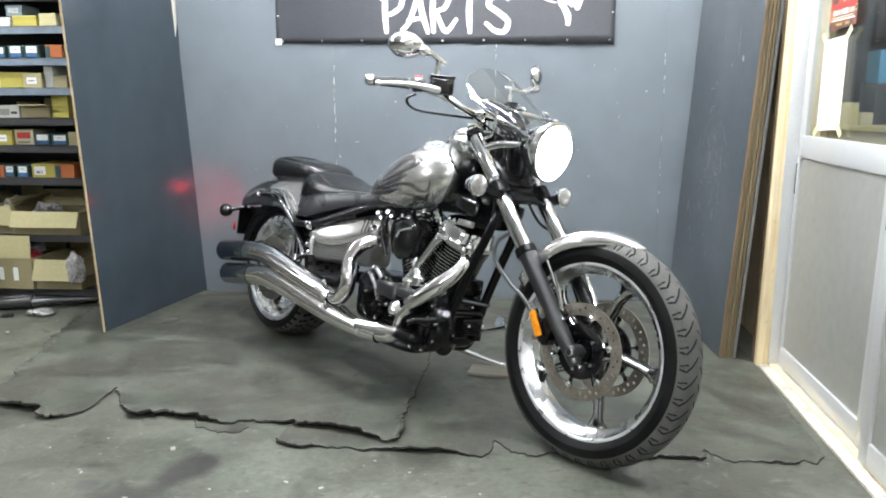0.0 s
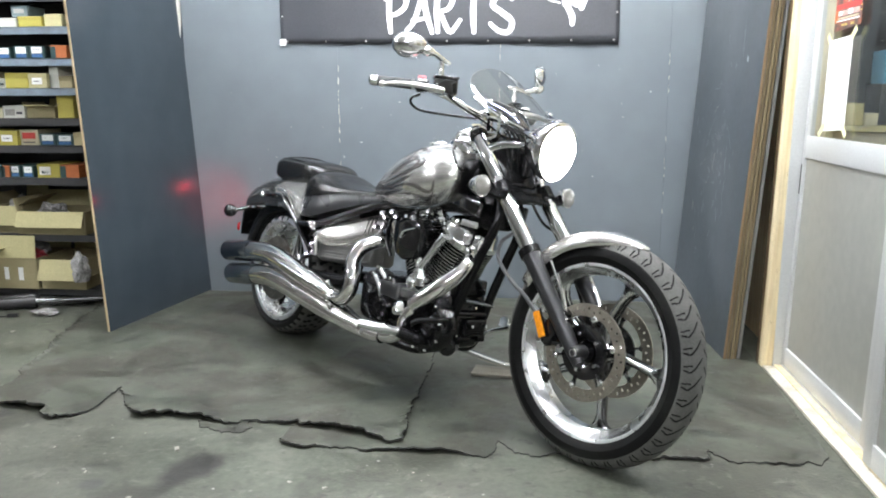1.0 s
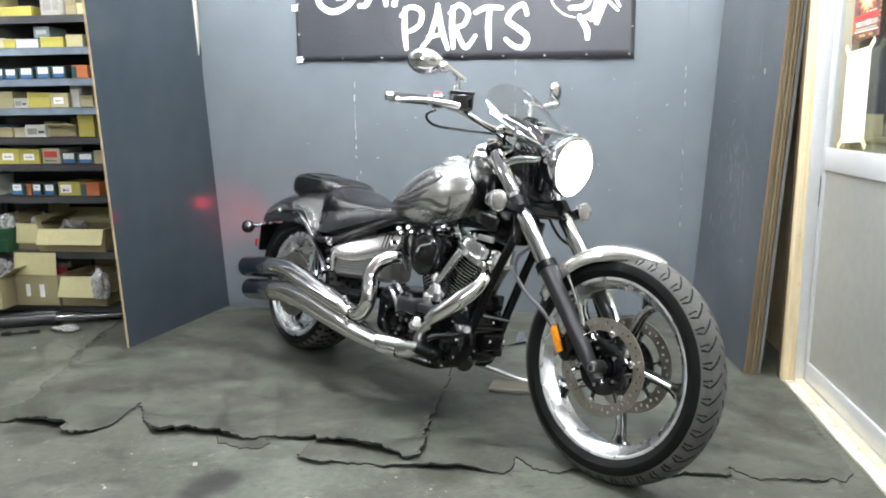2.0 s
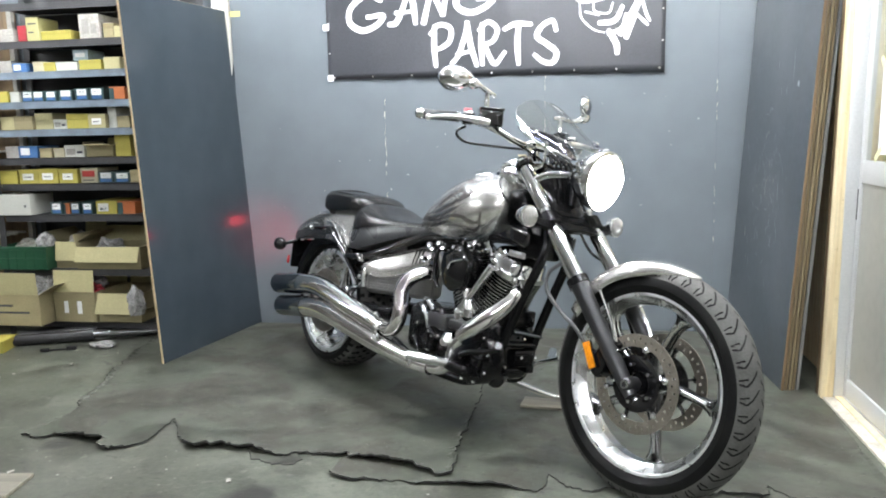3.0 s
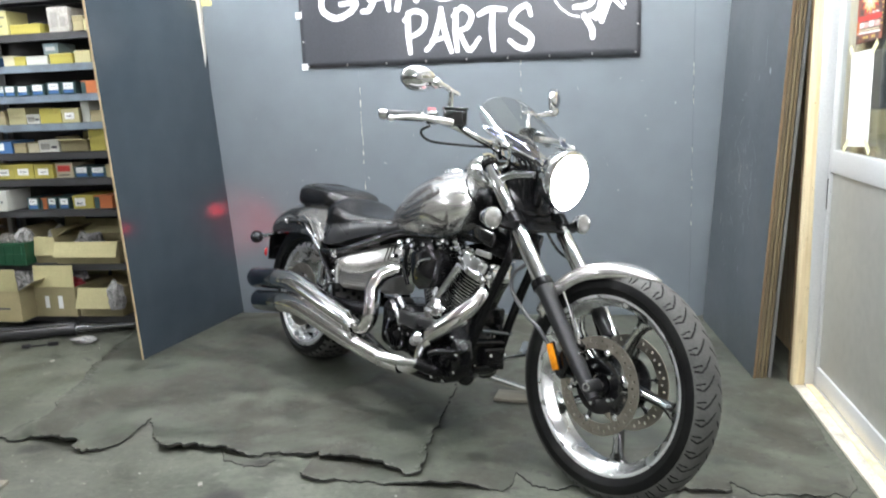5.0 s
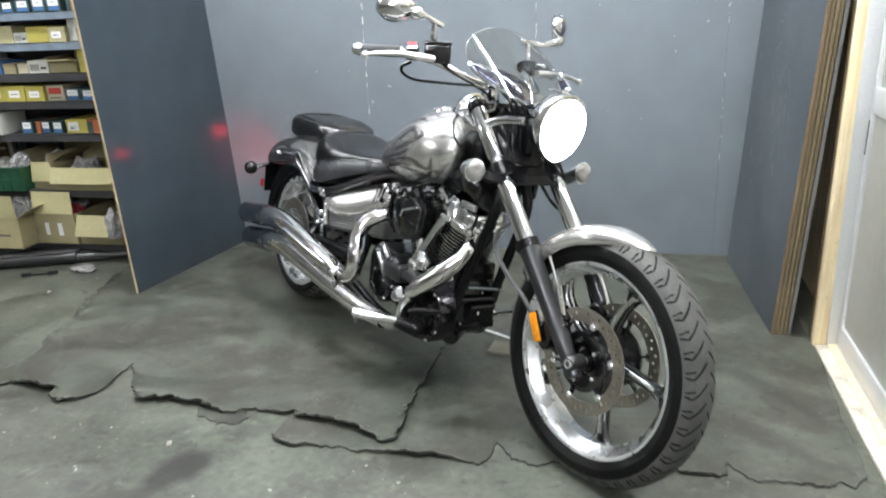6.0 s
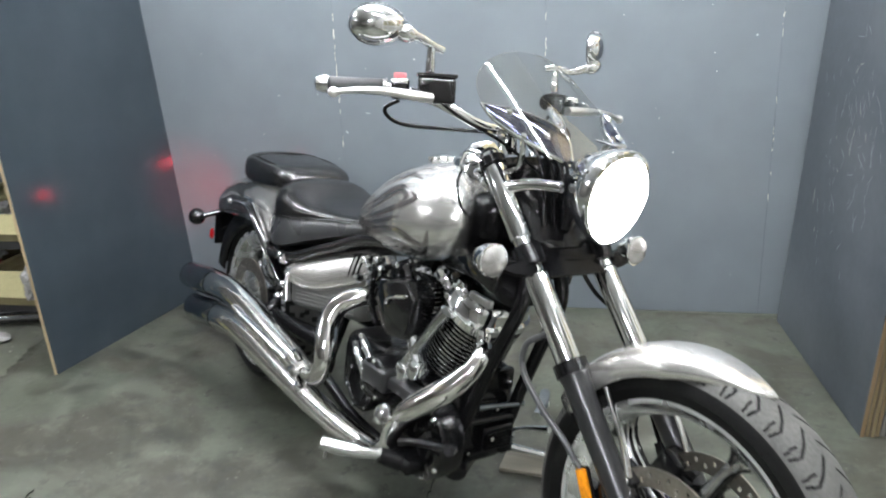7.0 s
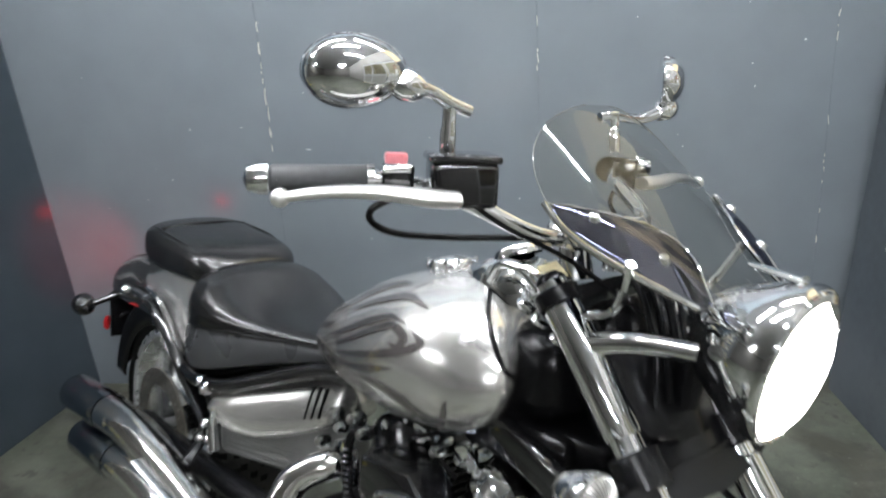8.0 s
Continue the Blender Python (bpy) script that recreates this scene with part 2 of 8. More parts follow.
BANNER = mat("banner_vinyl", (0.036, 0.038, 0.044), 0.38, vary=0.12, scale=3.0, bump=0.12, bump_scale=14.0)
BANNER_WHITE = mat("banner_print_white", (0.80, 0.81, 0.82), 0.5, vary=0.03)
EYELET = mat("eyelet", (0.75, 0.75, 0.72), 0.35, metal=0.6)
STEEL_DARK = mat("dark_shelf_steel", (0.050, 0.050, 0.052), 0.5, metal=0.2, vary=0.2)
STEEL_BLUE = mat("blue_shelf_steel", (0.185, 0.235, 0.285), 0.5, vary=0.12, scale=6.0, dirt=(0.12, 0.13, 0.14), dirt_amount=0.5, dirt_scale=9.0)
STEEL_GREY = mat("grey_rack_steel", (0.30, 0.29, 0.26), 0.5, metal=0.2, vary=0.15)
CARTON = mat("carton", (0.285, 0.245, 0.135), 0.8, vary=0.10, scale=9.0, bump=0.05, per_object=0.14)
CARTON_PALE = mat("carton_pale", (0.44, 0.40, 0.215), 0.8, vary=0.08, scale=9.0, per_object=0.1)
YELLOW_BOX = mat("yellow_card", (0.42, 0.365, 0.075), 0.6, vary=0.06, per_object=0.12)
CREAM_BOX = mat("cream_card", (0.52, 0.48, 0.33), 0.65, vary=0.06, per_object=0.08)
CREAM_YELLOW = mat("pale_yellow_card", (0.46, 0.43, 0.20), 0.65, vary=0.08)
WHITE_BOX = mat("white_card", (0.54, 0.545, 0.49), 0.65, vary=0.06, per_object=0.08)
GREEN_BOX = mat("dark_green_card", (0.035, 0.075, 0.075), 0.5, vary=0.08, per_object=0.1)
BLUE_PRINT = mat("blue_print", (0.055, 0.15, 0.34), 0.5)
RED_PRINT = mat("red_print", (0.50, 0.05, 0.04), 0.5)
ORANGE_BOX = mat("orange_card", (0.46, 0.14, 0.045), 0.55, vary=0.06)
PALE_BLUE = mat("pale_blue_card", (0.38, 0.50, 0.55), 0.6)
INK = mat("ink", (0.06, 0.06, 0.07), 0.6)
GREEN_PLASTIC = mat("green_crate_plastic", (0.014, 0.070, 0.034), 0.4, vary=0.1)
POLY = mat("clear_polythene", (0.34, 0.335, 0.33), 0.20, vary=0.30, scale=26.0, fine=140.0)
BLACK_PLASTIC = mat("black_plastic", (0.018, 0.018, 0.019), 0.35, vary=0.15)
RED_PLASTIC = mat("red_plastic", (0.35, 0.02, 0.03), 0.35)
DUSTY_WHITE = mat("dusty_parts", (0.40, 0.38, 0.34), 0.7, vary=0.2, scale=15.0)
OFFICE_WALL = mat("office_wall", (0.50, 0.45, 0.34), 0.8, vary=0.08)
OFFICE_DARK = mat("office_equipment", (0.035, 0.035, 0.038), 0.45, vary=0.1)
TUBE_GLOW = glow("fluorescent_tube", (0.97, 1.0, 1.05), TUBE_POWER)
LAMP_WHITE = mat("lamp_housing", (0.75, 0.75, 0.73), 0.5, vary=0.03)


# ---- shape helpers ----
def part(name, bm, material, parent=None, label="", sharp=35.0, smooth=True):
    """Links a bmesh as one mesh object, under a thing or a part where one is given."""
    me = bpy.data.meshes.new(name)
    bmesh.ops.recalc_face_normals(bm, faces=bm.faces[:])
    bm.to_mesh(me)
    bm.free()
    mats = material if isinstance(material, (list, tuple)) else [material]
    for m in mats:
        me.materials.append(m)
    if smooth:
        me.polygons.foreach_set("use_smooth", [True] * len(me.polygons))
        me.set_sharp_from_angle(angle=radians(sharp))
    ob = new(name, me)
    if parent is not None:
        ob.parent = parent
    if label:
        tagged(ob, label)
    return ob


def empty(name, m, label, category, group="", kind=""):
    ob = new(name)
    ob.empty_display_size = 0.05
    ob.matrix_world = m
    return tagged(ob, label, category, group, kind)


def box(bm, x0, x1, y0, y1, z0, z1, bevel=0.0, m=None, seg=2, index=0):
    """A block between two corners, with rounded edges, in the frame m."""
    made = bmesh.ops.create_cube(bm, size=1.0)["verts"]
    tr = Matrix.Translation(((x0 + x1) / 2, (y0 + y1) / 2, (z0 + z1) / 2)) @ Matrix.Diagonal((abs(x1 - x0), abs(y1 - y0), abs(z1 - z0), 1))
    bmesh.ops.transform(bm, matrix=tr, verts=made)
    faces = list({f for v in made for f in v.link_faces})
    if bevel:
        r = bmesh.ops.bevel(bm, geom=list({e for v in made for e in v.link_edges}), offset=bevel, segments=seg, profile=0.5, affect="EDGES")
        faces = list({f for v in r["verts"] for f in v.link_faces} | {f for f in faces if f.is_valid})
        made = list({v for f in faces for v in f.verts})
    for f in faces:
        f.material_index = index
    if m is not None:
        bmesh.ops.transform(bm, matrix=m, verts=made)
    return made


def curve_points(pts, n=8):
    """A smooth line through the given points."""
    p = [Vector(q) for q in pts]
    if len(p) < 3:
        return p
    e = [p[0] * 2 - p[1]] + p + [p[-1] * 2 - p[-2]]
    out = []
    for i in range(1, len(e) - 2):
        a, b, c, d = e[i - 1], e[i], e[i + 1], e[i + 2]
        for k in range(n):
            t = k / n
            out.append(0.5 * (2 * b + (c - a) * t + (2 * a - 5 * b + 4 * c - d) * t * t + (3 * b - a - 3 * c + d) * t ** 3))
    return out + [p[-1]]


def tube(bm, pts, r, seg=14, cap=True, n=8, smooth=True, flat=1.0, up=None, index=0):
    """A round bar along a line; r is a radius or one for each given point; flat squashes it across."""
    given = [Vector(q) for q in pts]
    line = curve_points(given, n) if smooth and len(given) > 2 else given
    if isinstance(r, (int, float)):
        rad = [r] * len(line)
    else:
        rad = [float(np.interp(i / (len(line) - 1) * (len(r) - 1), range(len(r)), r)) for i in range(len(line))]
    rings = []
    side = None
    for i, q in enumerate(line):
        d = (line[min(i + 1, len(line) - 1)] - line[max(i - 1, 0)]).normalized()
        if side is None:
            ref = Vector(up) if up else (Vector((0, 0, 1)) if abs(d.z) < 0.9 else Vector((1, 0, 0)))
            side = d.cross(ref).normalized()
        side = (side - d * side.dot(d)).normalized()
        other = d.cross(side)
        rings.append([bm.verts.new(q + rad[i] * (math.cos(2 * math.pi * k / seg) * side + flat * math.sin(2 * math.pi * k / seg) * other)) for k in range(seg)])
    skin(bm, rings, cap, index)
    return rings


def skin(bm, rings, cap=True, index=0, close=True):
    """Joins rings of equal count into a skin."""
    for a, b in zip(rings, rings[1:]):
        n = len(a)
        for k in range(n if close else n - 1):
            f = bm.faces.new((a[k], a[(k + 1) % n], b[(k + 1) % n], b[k]))
            f.material_index = index
    if cap and close:
        bm.faces.new(list(reversed(rings[0]))).material_index = index
        bm.faces.new(rings[-1]).material_index = index


def lathe(bm, profile, centre, axis, seg=32, cap=False, closed=False, index=0, start=None):
    """Turns a profile of (radius, height along the axis) about an axis."""
    axis = Vector(axis).normalized()
    ref = Vector((0, 0, 1)) if abs(axis.z) < 0.9 else Vector((1, 0, 0))
    u = axis.cross(ref).normalized()
    v = axis.cross(u)
    c = Vector(centre)
    rings = []
    for r, h in profile:
        rings.append([bm.verts.new(c + axis * h + max(r, 1e-5) * (math.cos(2 * math.pi * k / seg) * u + math.sin(2 * math.pi * k / seg) * v)) for k in range(seg)])
    if closed:
        rings.append(rings[0])
    skin(bm, rings, cap and not closed, index)


def sheet_poly(bm, pts, depth, m=None, bevel=0.0, index=0):
    """A flat plate with the outline pts (x, z), depth thick along y, centred on y = 0."""
    front = [bm.verts.new((x, -depth / 2, z)) for x, z in pts]
    back = [bm.verts.new((x, depth / 2, z)) for x, z in pts]
    made = front + back
    fs = [bm.faces.new(front), bm.faces.new(list(reversed(back)))]
    n = len(pts)
    for k in range(n):
        fs.append(bm.faces.new((front[(k + 1) % n], front[k], back[k], back[(k + 1) % n])))
    if bevel:
        r = bmesh.ops.bevel(bm, geom=list({e for f in fs[:2] for e in f.edges}), offset=bevel, segments=2, profile=0.5, affect="EDGES")
        made = list({v for f in r["faces"] for v in f.verts} | {v for f in fs if f.is_valid for v in f.verts})
    for v in made:
        for f in v.link_faces:
            f.material_index = index
    if m is not None:
        bmesh.ops.transform(bm, matrix=m, verts=made)


def plain(name, x0, x1, y0, y1, z0, z1, material, parent=None, bevel=0.0, label=""):
    bm = bmesh.new()
    box(bm, x0, x1, y0, y1, z0, z1, bevel)
    return part(name, bm, material, parent, label)


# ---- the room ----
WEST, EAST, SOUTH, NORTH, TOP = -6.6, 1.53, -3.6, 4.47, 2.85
bm = bmesh.new()
box(bm, WEST - 0.2, 3.9, SOUTH - 0.2, NORTH + 0.2, -0.15, 0.0)
tagged(part("floor", bm, CONCRETE), "stained worn grey concrete workshop floor", "floor", kind="structure")
tagged(plain("ceiling", WEST - 0.2, 3.9, SOUTH - 0.2, NORTH + 0.2, TOP, TOP + 0.12, CEILING_PAINT), "plain pale ceiling boards", "ceiling", kind="structure")
wall_north = tagged(plain("wall_north", WEST - 0.2, 3.9, NORTH, NORTH + 0.15, 0, TOP, GREY_PAINT), "grey painted plywood partition wall with scuffs", "wall", kind="structure")
# West and south walls are unseen, coloured dark to deepen the chrome's reflections
tagged(plain("wall_west", WEST - 0.15, WEST, SOUTH, NORTH, 0, TOP, PLASTER_DARK), "plain dark plaster wall, out of view", "wall", kind="structure")
tagged(plain("wall_south", WEST - 0.15, 3.9, SOUTH - 0.15, SOUTH, 0, TOP, PLASTER_DARK), "plain dark plaster wall, out of view", "wall", kind="structure")
# Unseen wall given pine colour so the windscreen reflects an ochre band
tagged(plain("wall_east", EAST, EAST + 0.1, 3.52, NORTH, 0, TOP, TIMBER), "unseen wall beside the doorway, pine-coloured for its reflection", "wall", kind="structure")
tagged(plain("wall_east_far", EAST, EAST + 0.1, SOUTH, 0.92, 0, TOP, PLASTER), "plain plaster wall", "wall", kind="structure")
tagged(plain("wall_east_lintel", EAST, EAST + 0.1, 0.92, 3.52, 2.02, TOP, PLASTER), "plaster wall above the sliding doors", "wall", kind="structure")
tagged(plain("wall_office_east", 3.75, 3.9, SOUTH, NORTH, 0, TOP, OFFICE_WALL), "cream office wall", "wall", kind="structure")
tagged(plain("wall_office_south", EAST + 0.1, 3.75, 0.3, 0.42, 0, TOP, OFFICE_WALL), "cream office wall", "wall", kind="structure")
tagged(plain("wall_office_north", EAST + 0.1, 3.75, NORTH - 0.06, NORTH - 0.003, 0, TOP, OFFICE_WALL), "cream office wall", "wall", kind="structure")

bm = bmesh.new()
box(bm, -1.515, -1.445, NORTH - 0.0135, NORTH - 0.0115, 1.785, 1.815, 0, pose(0, 0, 0))
part("tape_strip", bm, OLD_TAPE, wall_north, "strip of yellowed tape")

plain("corner_stud", -1.605, -1.508, NORTH - 0.032, NORTH - 0.001, 0.0, TOP - 0.003, STUD, wall_north, 0.002, "pale weathered timber stud at the end of the partition")
plain("batten", -3.0, -1.607, NORTH - 0.050, NORTH - 0.001, 2.105, 2.165, STAIN_SHADE, wall_north, 0.002, "brown stained batten above the shelf")

# four boards face the partition, with open joints between them
SEAMS = (-1.50, -0.623, 0.267, 1.159, 1.52)
for a, b in zip(SEAMS, SEAMS[1:]):
    bm = bmesh.new()
    box(bm, a + 0.0002, b - 0.0002, NORTH - 0.010, NORTH - 0.001, 0.002, TOP - 0.002, 0.0006, seg=1)
    part("wall_board", bm, GREY_PAINT, wall_north)


def chips(name, spots, parent, material, at):
    """Small flakes of missing paint: (along, up, long, wide, lean)."""
    bm = bmesh.new()
    rng = random.Random(7)
    for s, z, long, wide, lean in spots:
        n = 7
        ring = []
        for k in range(n):
            a = 2 * math.pi * k / n
            r = rng.uniform(0.6, 1.1)
            u, v = wide * r * math.cos(a), long * r * math.sin(a)
            c, d = math.cos(radians(lean)), math.sin(radians(lean))
            ring.append(bm.verts.new(at(s + u * c - v * d, z + u * d + v * c)))
        bm.faces.new(ring)
    return tagged(part(name, bm, material, parent, smooth=False), kind="stuff")


def on_wall(s, z):
    return Vector((s, NORTH - 0.0112, z))


rng = random.Random(3)
spots = []
for s, z0, z1, n in ((-0.623, 0.72, 1.30, 26), (0.267, 1.05, 1.40, 12), (1.159, 0.45, 1.40, 14)):
    for k in range(n):
        spots.append((s + rng.gauss(0, 0.0016), rng.uniform(z0, z1), rng.uniform(0.004, 0.022), rng.uniform(0.0008, 0.0018), rng.gauss(0, 3)))
chips("joint_chip", spots, wall_north, CHIP, on_wall)
spots = [(1.069, 1.153, 0.005, 0.006, 0), (-0.60, 0.80, 0.01, 0.004, 20), (-0.28, 1.10, 0.004, 0.005, 0), (0.93, 1.02, 0.004, 0.003, 0), (0.72, 0.84, 0.003, 0.003, 0),
         (-0.33, 1.03, 0.003, 0.003, 0), (-0.50, 0.88, 0.012, 0.002, 80), (0.78, 0.70, 0.003, 0.004, 0), (0.45, 0.62, 0.003, 0.003, 0)]
for k in range(26):
    spots.append((rng.uniform(-1.3, 1.2), rng.uniform(0.1, 1.35), rng.uniform(0.0015, 0.004), rng.uniform(0.0012, 0.003), rng.uniform(0, 90)))
chips("paint_chip", spots, wall_north, SCUFF, on_wall)


def board(name, m, height, thick, faces, label, group="", width=0.885, edge=None):
    """A sheet of plywood on its edge in the frame m: x along its foot, y through it, z up."""
    sheet = empty(name, m, label, "board", group)
    bm = bmesh.new()
    box(bm, 0, width, 0, thick, 0, height, 0.0008, seg=1)
    part("core", bm, edge or PLY_EDGE, sheet, "raw plywood edge")
    for y, pm in zip((thick + 0.0007, -0.0007), faces):
        bm = bmesh.new()
        box(bm, 0.0015, width - 0.0015, y - 0.0006, y + 0.0006, 0.0015, height - 0.0015)
        part("painted_face", bm, pm, sheet)
    return sheet


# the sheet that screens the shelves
board("plywood_screen", Matrix.Translation((-1.576, 3.593, 0.004)) @ pose(0, 0, 0, 0, 0, 80.2) @ pose(0, 0, 0, -3.1), 1.815, 0.012, (PLY_DARK, GREY_PANEL_SHADED),
      "grey painted plywood sheet leaning on the shelf side, darkened for shade")

# the stack of sheets by the post
x_off = 0.0
STACK = ((0.012, GREY_STACK, PLY_BROWN), (0.0090, PLY_DARK, PLY_TAN), (0.0092, PLY_DARK, PLY_OLIVE), (0.0088, PLY_DARK, PLY_TAN), (0.0115, GREY_STACK, PLY_GREY))
for k, (th, fm, em) in enumerate(STACK):
    sh = board("plywood_sheet", Matrix.Translation((1.285 + x_off, 3.50 + (0.0, 0.006, 0.002, 0.009, 0.012)[k], 0.004)) @ pose(0, 0, 0, 0, 0, 94.1) @ pose(0, 0, 0, 3.5) @ pose(0, -th, 0),
               1.82, th, (fm, fm), "grey painted plywood sheet standing in a leaning stack" if k in (0, 4) else "bare plywood sheet standing in a leaning stack", "stacked plywood sheets", edge=em)
    if k == 0:
        rng = random.Random(11)
        spots = []
        for j in range(70):
            spots.append((0.42 + rng.gauss(0, 0.13), 0.85 + rng.gauss(0, 0.16), rng.uniform(0.004, 0.03), rng.uniform(0.0007, 0.0016), rng.gauss(-8, 25)))
        for j in range(26):
            spots.append((0.45 + rng.gauss(0, 0.15), 0.80 + rng.gauss(0, 0.22), rng.uniform(0.010, 0.045), rng.uniform(0.0009, 0.0018), rng.gauss(0, 35)))
        spots += [(0.30, 0.82, 0.06, 0.002, -12), (0.55, 0.60, 0.04, 0.0015, 0), (0.25, 1.35, 0.09, 0.0015, -6), (0.18, 1.28, 0.02, 0.012, 0), (0.62, 0.45, 0.05, 0.001, 3)]
        chips("scratch", spots, sh, SCUFF, lambda s, z: Vector((s, 0.012 + 0.0018, z)))
        scrapes = [(0.470, 0.800, 0.030, 0.0026, -8), (0.462, 0.852, 0.028, 0.0022, 10), (0.712, 0.580, 0.034, 0.0030, 2), (0.525, 1.055, 0.022, 0.0018, 40), (0.500, 1.075, 0.020, 0.0016, 75),
                   (0.538, 0.714, 0.006, 0.0030, 0), (0.365, 0.861, 0.016, 0.0016, -20), (0.600, 0.820, 0.012, 0.0014, 5), (0.440, 0.930, 0.018, 0.0014, -30), (0.655, 0.470, 0.010, 0.0022, 0)]
        chips("scrape", scrapes, sh, CHIP, lambda s, z: Vector((s, 0.012 + 0.0022, z)))
    x_off += th + (0.0050, 0.0056, 0.0066, 0.0060, 0)[k]

# post, sliding doors and threshold
post = empty("timber_post", pose(1.420, 3.42, 0, 0, 0.9, 0), "pale pine post with knots beside the sliding door", "post")
bm = bmesh.new()
box(bm, 0, 0.046, 0, 0.040, 0, TOP - 0.002, 0.002)
part("stud", bm, TIMBER, post)
for x, z, r in ((0.030, 0.42, 0.006), (0.018, 0.62, 0.006), (0.034, 0.82, 0.007), (0.012, 1.15, 0.005), (0.036, 1.44, 0.006), (0.024, 0.2, 0.005)):
    bm = bmesh.new()
    lathe(bm, [(0.0, -0.0008), (r * 0.7, -0.0008), (r, 0.0004)], (x, 0, z), (0, -1, 0), 14)
    part("knot", bm, KNOT, post)
# Stud behind the post, its dark colour standing for the shaded gap
plain("backing_stud", 0.004, 0.086, 0.048, 0.090, 0, TOP - 0.004, STAIN_SHADE, post, 0.001, "brown backing stud darkened for the shade beside the post")


def sliding_door(name, x, y0, y1, label, far=0.055):
    """An aluminium leaf: stiles, three rails, a solid lower panel and a pane above."""
    leaf = empty(name, pose(x, 0, 0, 0, 0.8, 0), label, "sliding door", kind="structure")
    t = 0.030
    for n, (a, b, c, d) in (("stile", (y0, y0 + 0.055, 0.022, 1.98)), ("stile", (y1 - far, y1, 0.022, 1.98)), ("rail", (y0 + 0.0555, y1 - far - 0.0005, 0.024, 0.100)),
                            ("rail", (y0 + 0.0555, y1 - far - 0.0005, 0.885, 0.972)), ("rail", (y0 + 0.0555, y1 - far - 0.0005, 1.91, 1.978))):
        bm = bmesh.new()
        box(bm, 0, t, a, b, c, d, 0.003)
        part(n, bm, ALU_FRAME, leaf)
    bm = bmesh.new()
    box(bm, 0.010, 0.018, y0 + 0.055, y1 - far, 0.0985, 0.8865)
    part("lower_panel", bm, ALU_PANEL, leaf, "brushed aluminium lower panel")
    bm = bmesh.new()
    box(bm, 0.012, 0.016, y0 + 0.055, y1 - far, 0.9705, 1.9115)
    g = part("glass_pane", bm, PANE, leaf, "clear glass upper pane")
    g.visible_shadow = False
    bm = bmesh.new()
    tube(bm, [(-0.001, y1 - 0.006, 0.74), (-0.001, y1 - 0.006, 0.86)], 0.0022, 8)
    part("pull", bm, BLACK_PLASTIC, leaf)
    return leaf


sliding_door("door_1", 1.500, 2.585, 3.412, "grey aluminium sliding door with a glass upper pane", 0.024)
jamb = tagged(plain("door_jamb", 1.4675, 1.548, 3.416, 3.462, 0.0125, 2.0, ALU_FRAME, None, 0.002), "pale aluminium jamb of the sliding doors", "door frame", kind="structure")
sliding_door("door_2", 1.462, 1.70, 2.520, "grey aluminium sliding door beside the first")
sliding_door("door_3", 1.500, 0.93, 1.745, "grey aluminium sliding door")
sill = empty("threshold", pose(0, 0, 0), "worn pale threshold with a door track", "threshold", kind="structure")
plain("strip", 1.425, 1.498, 0.92, 3.415, 0.0, 0.012, SILL, sill, 0.002)
plain("wood_strip", 1.4705, 1.4982, 0.92, 3.415, 0.0125, 0.017, TIMBER, sill, 0.001)
plain("track", 1.4985, 1.56, 0.92, 3.415, 0.0, 0.020, ALU_FRAME, sill, 0.002)

# papers on the pane
notice = empty("paper_notice", pose(1.4985, 0, 0, 0, 0.8, 0), "blank white paper taped to the glass door", "paper")
bm = bmesh.new()
sheet_poly(bm, [(3.03, 1.008), (3.238, 0.996), (3.243, 1.322), (3.036, 1.330)], 0.0008, Matrix(((0, 1, 0, 0), (1, 0, 0, 0), (0, 0, 1, 0), (0, 0, 0, 1))))
part("sheet", bm, PAPER, notice)
for y, z, a in ((3.235, 1.322, 40), (3.035, 1.330, -40), (3.235, 1.0, -40), (3.035, 1.01, 40)):
    bm = bmesh.new()
    box(bm, -0.0016, -0.0008, -0.034, 0.034, -0.012, 0.012, 0, Matrix.Translation((0, y, z)) @ Matrix.Rotation(radians(a), 4, "X"))
    part("tape", bm, TAPE, notice, "pale yellow masking tape")
poster = empty("poster", pose(1.4985, 0, 0, 0, 0.8, 0), "colourful printed poster taped to the glass door", "poster")
bm = bmesh.new()
sheet_poly(bm, [(2.985, 1.36), (3.215, 1.35), (3.215, 1.70), (2.985, 1.70)], 0.0008, Matrix(((0, 1, 0, 0), (1, 0, 0, 0), (0, 0, 1, 0), (0, 0, 0, 1))))
part("sheet", bm, mat("poster_print", (0.07, 0.04, 0.035), 0.45, vary=0.6, scale=30.0, fine=90.0, dirt=(0.42, 0.10, 0.05), dirt_amount=0.7, dirt_scale=26.0), poster)
PINK_PRINT = mat("pale_pink_print", (0.62, 0.40, 0.36), 0.5, vary=0.25, scale=60.0)
GOLD_PRINT = mat("gold_print", (0.50, 0.38, 0.10), 0.5, vary=0.3, scale=60.0)
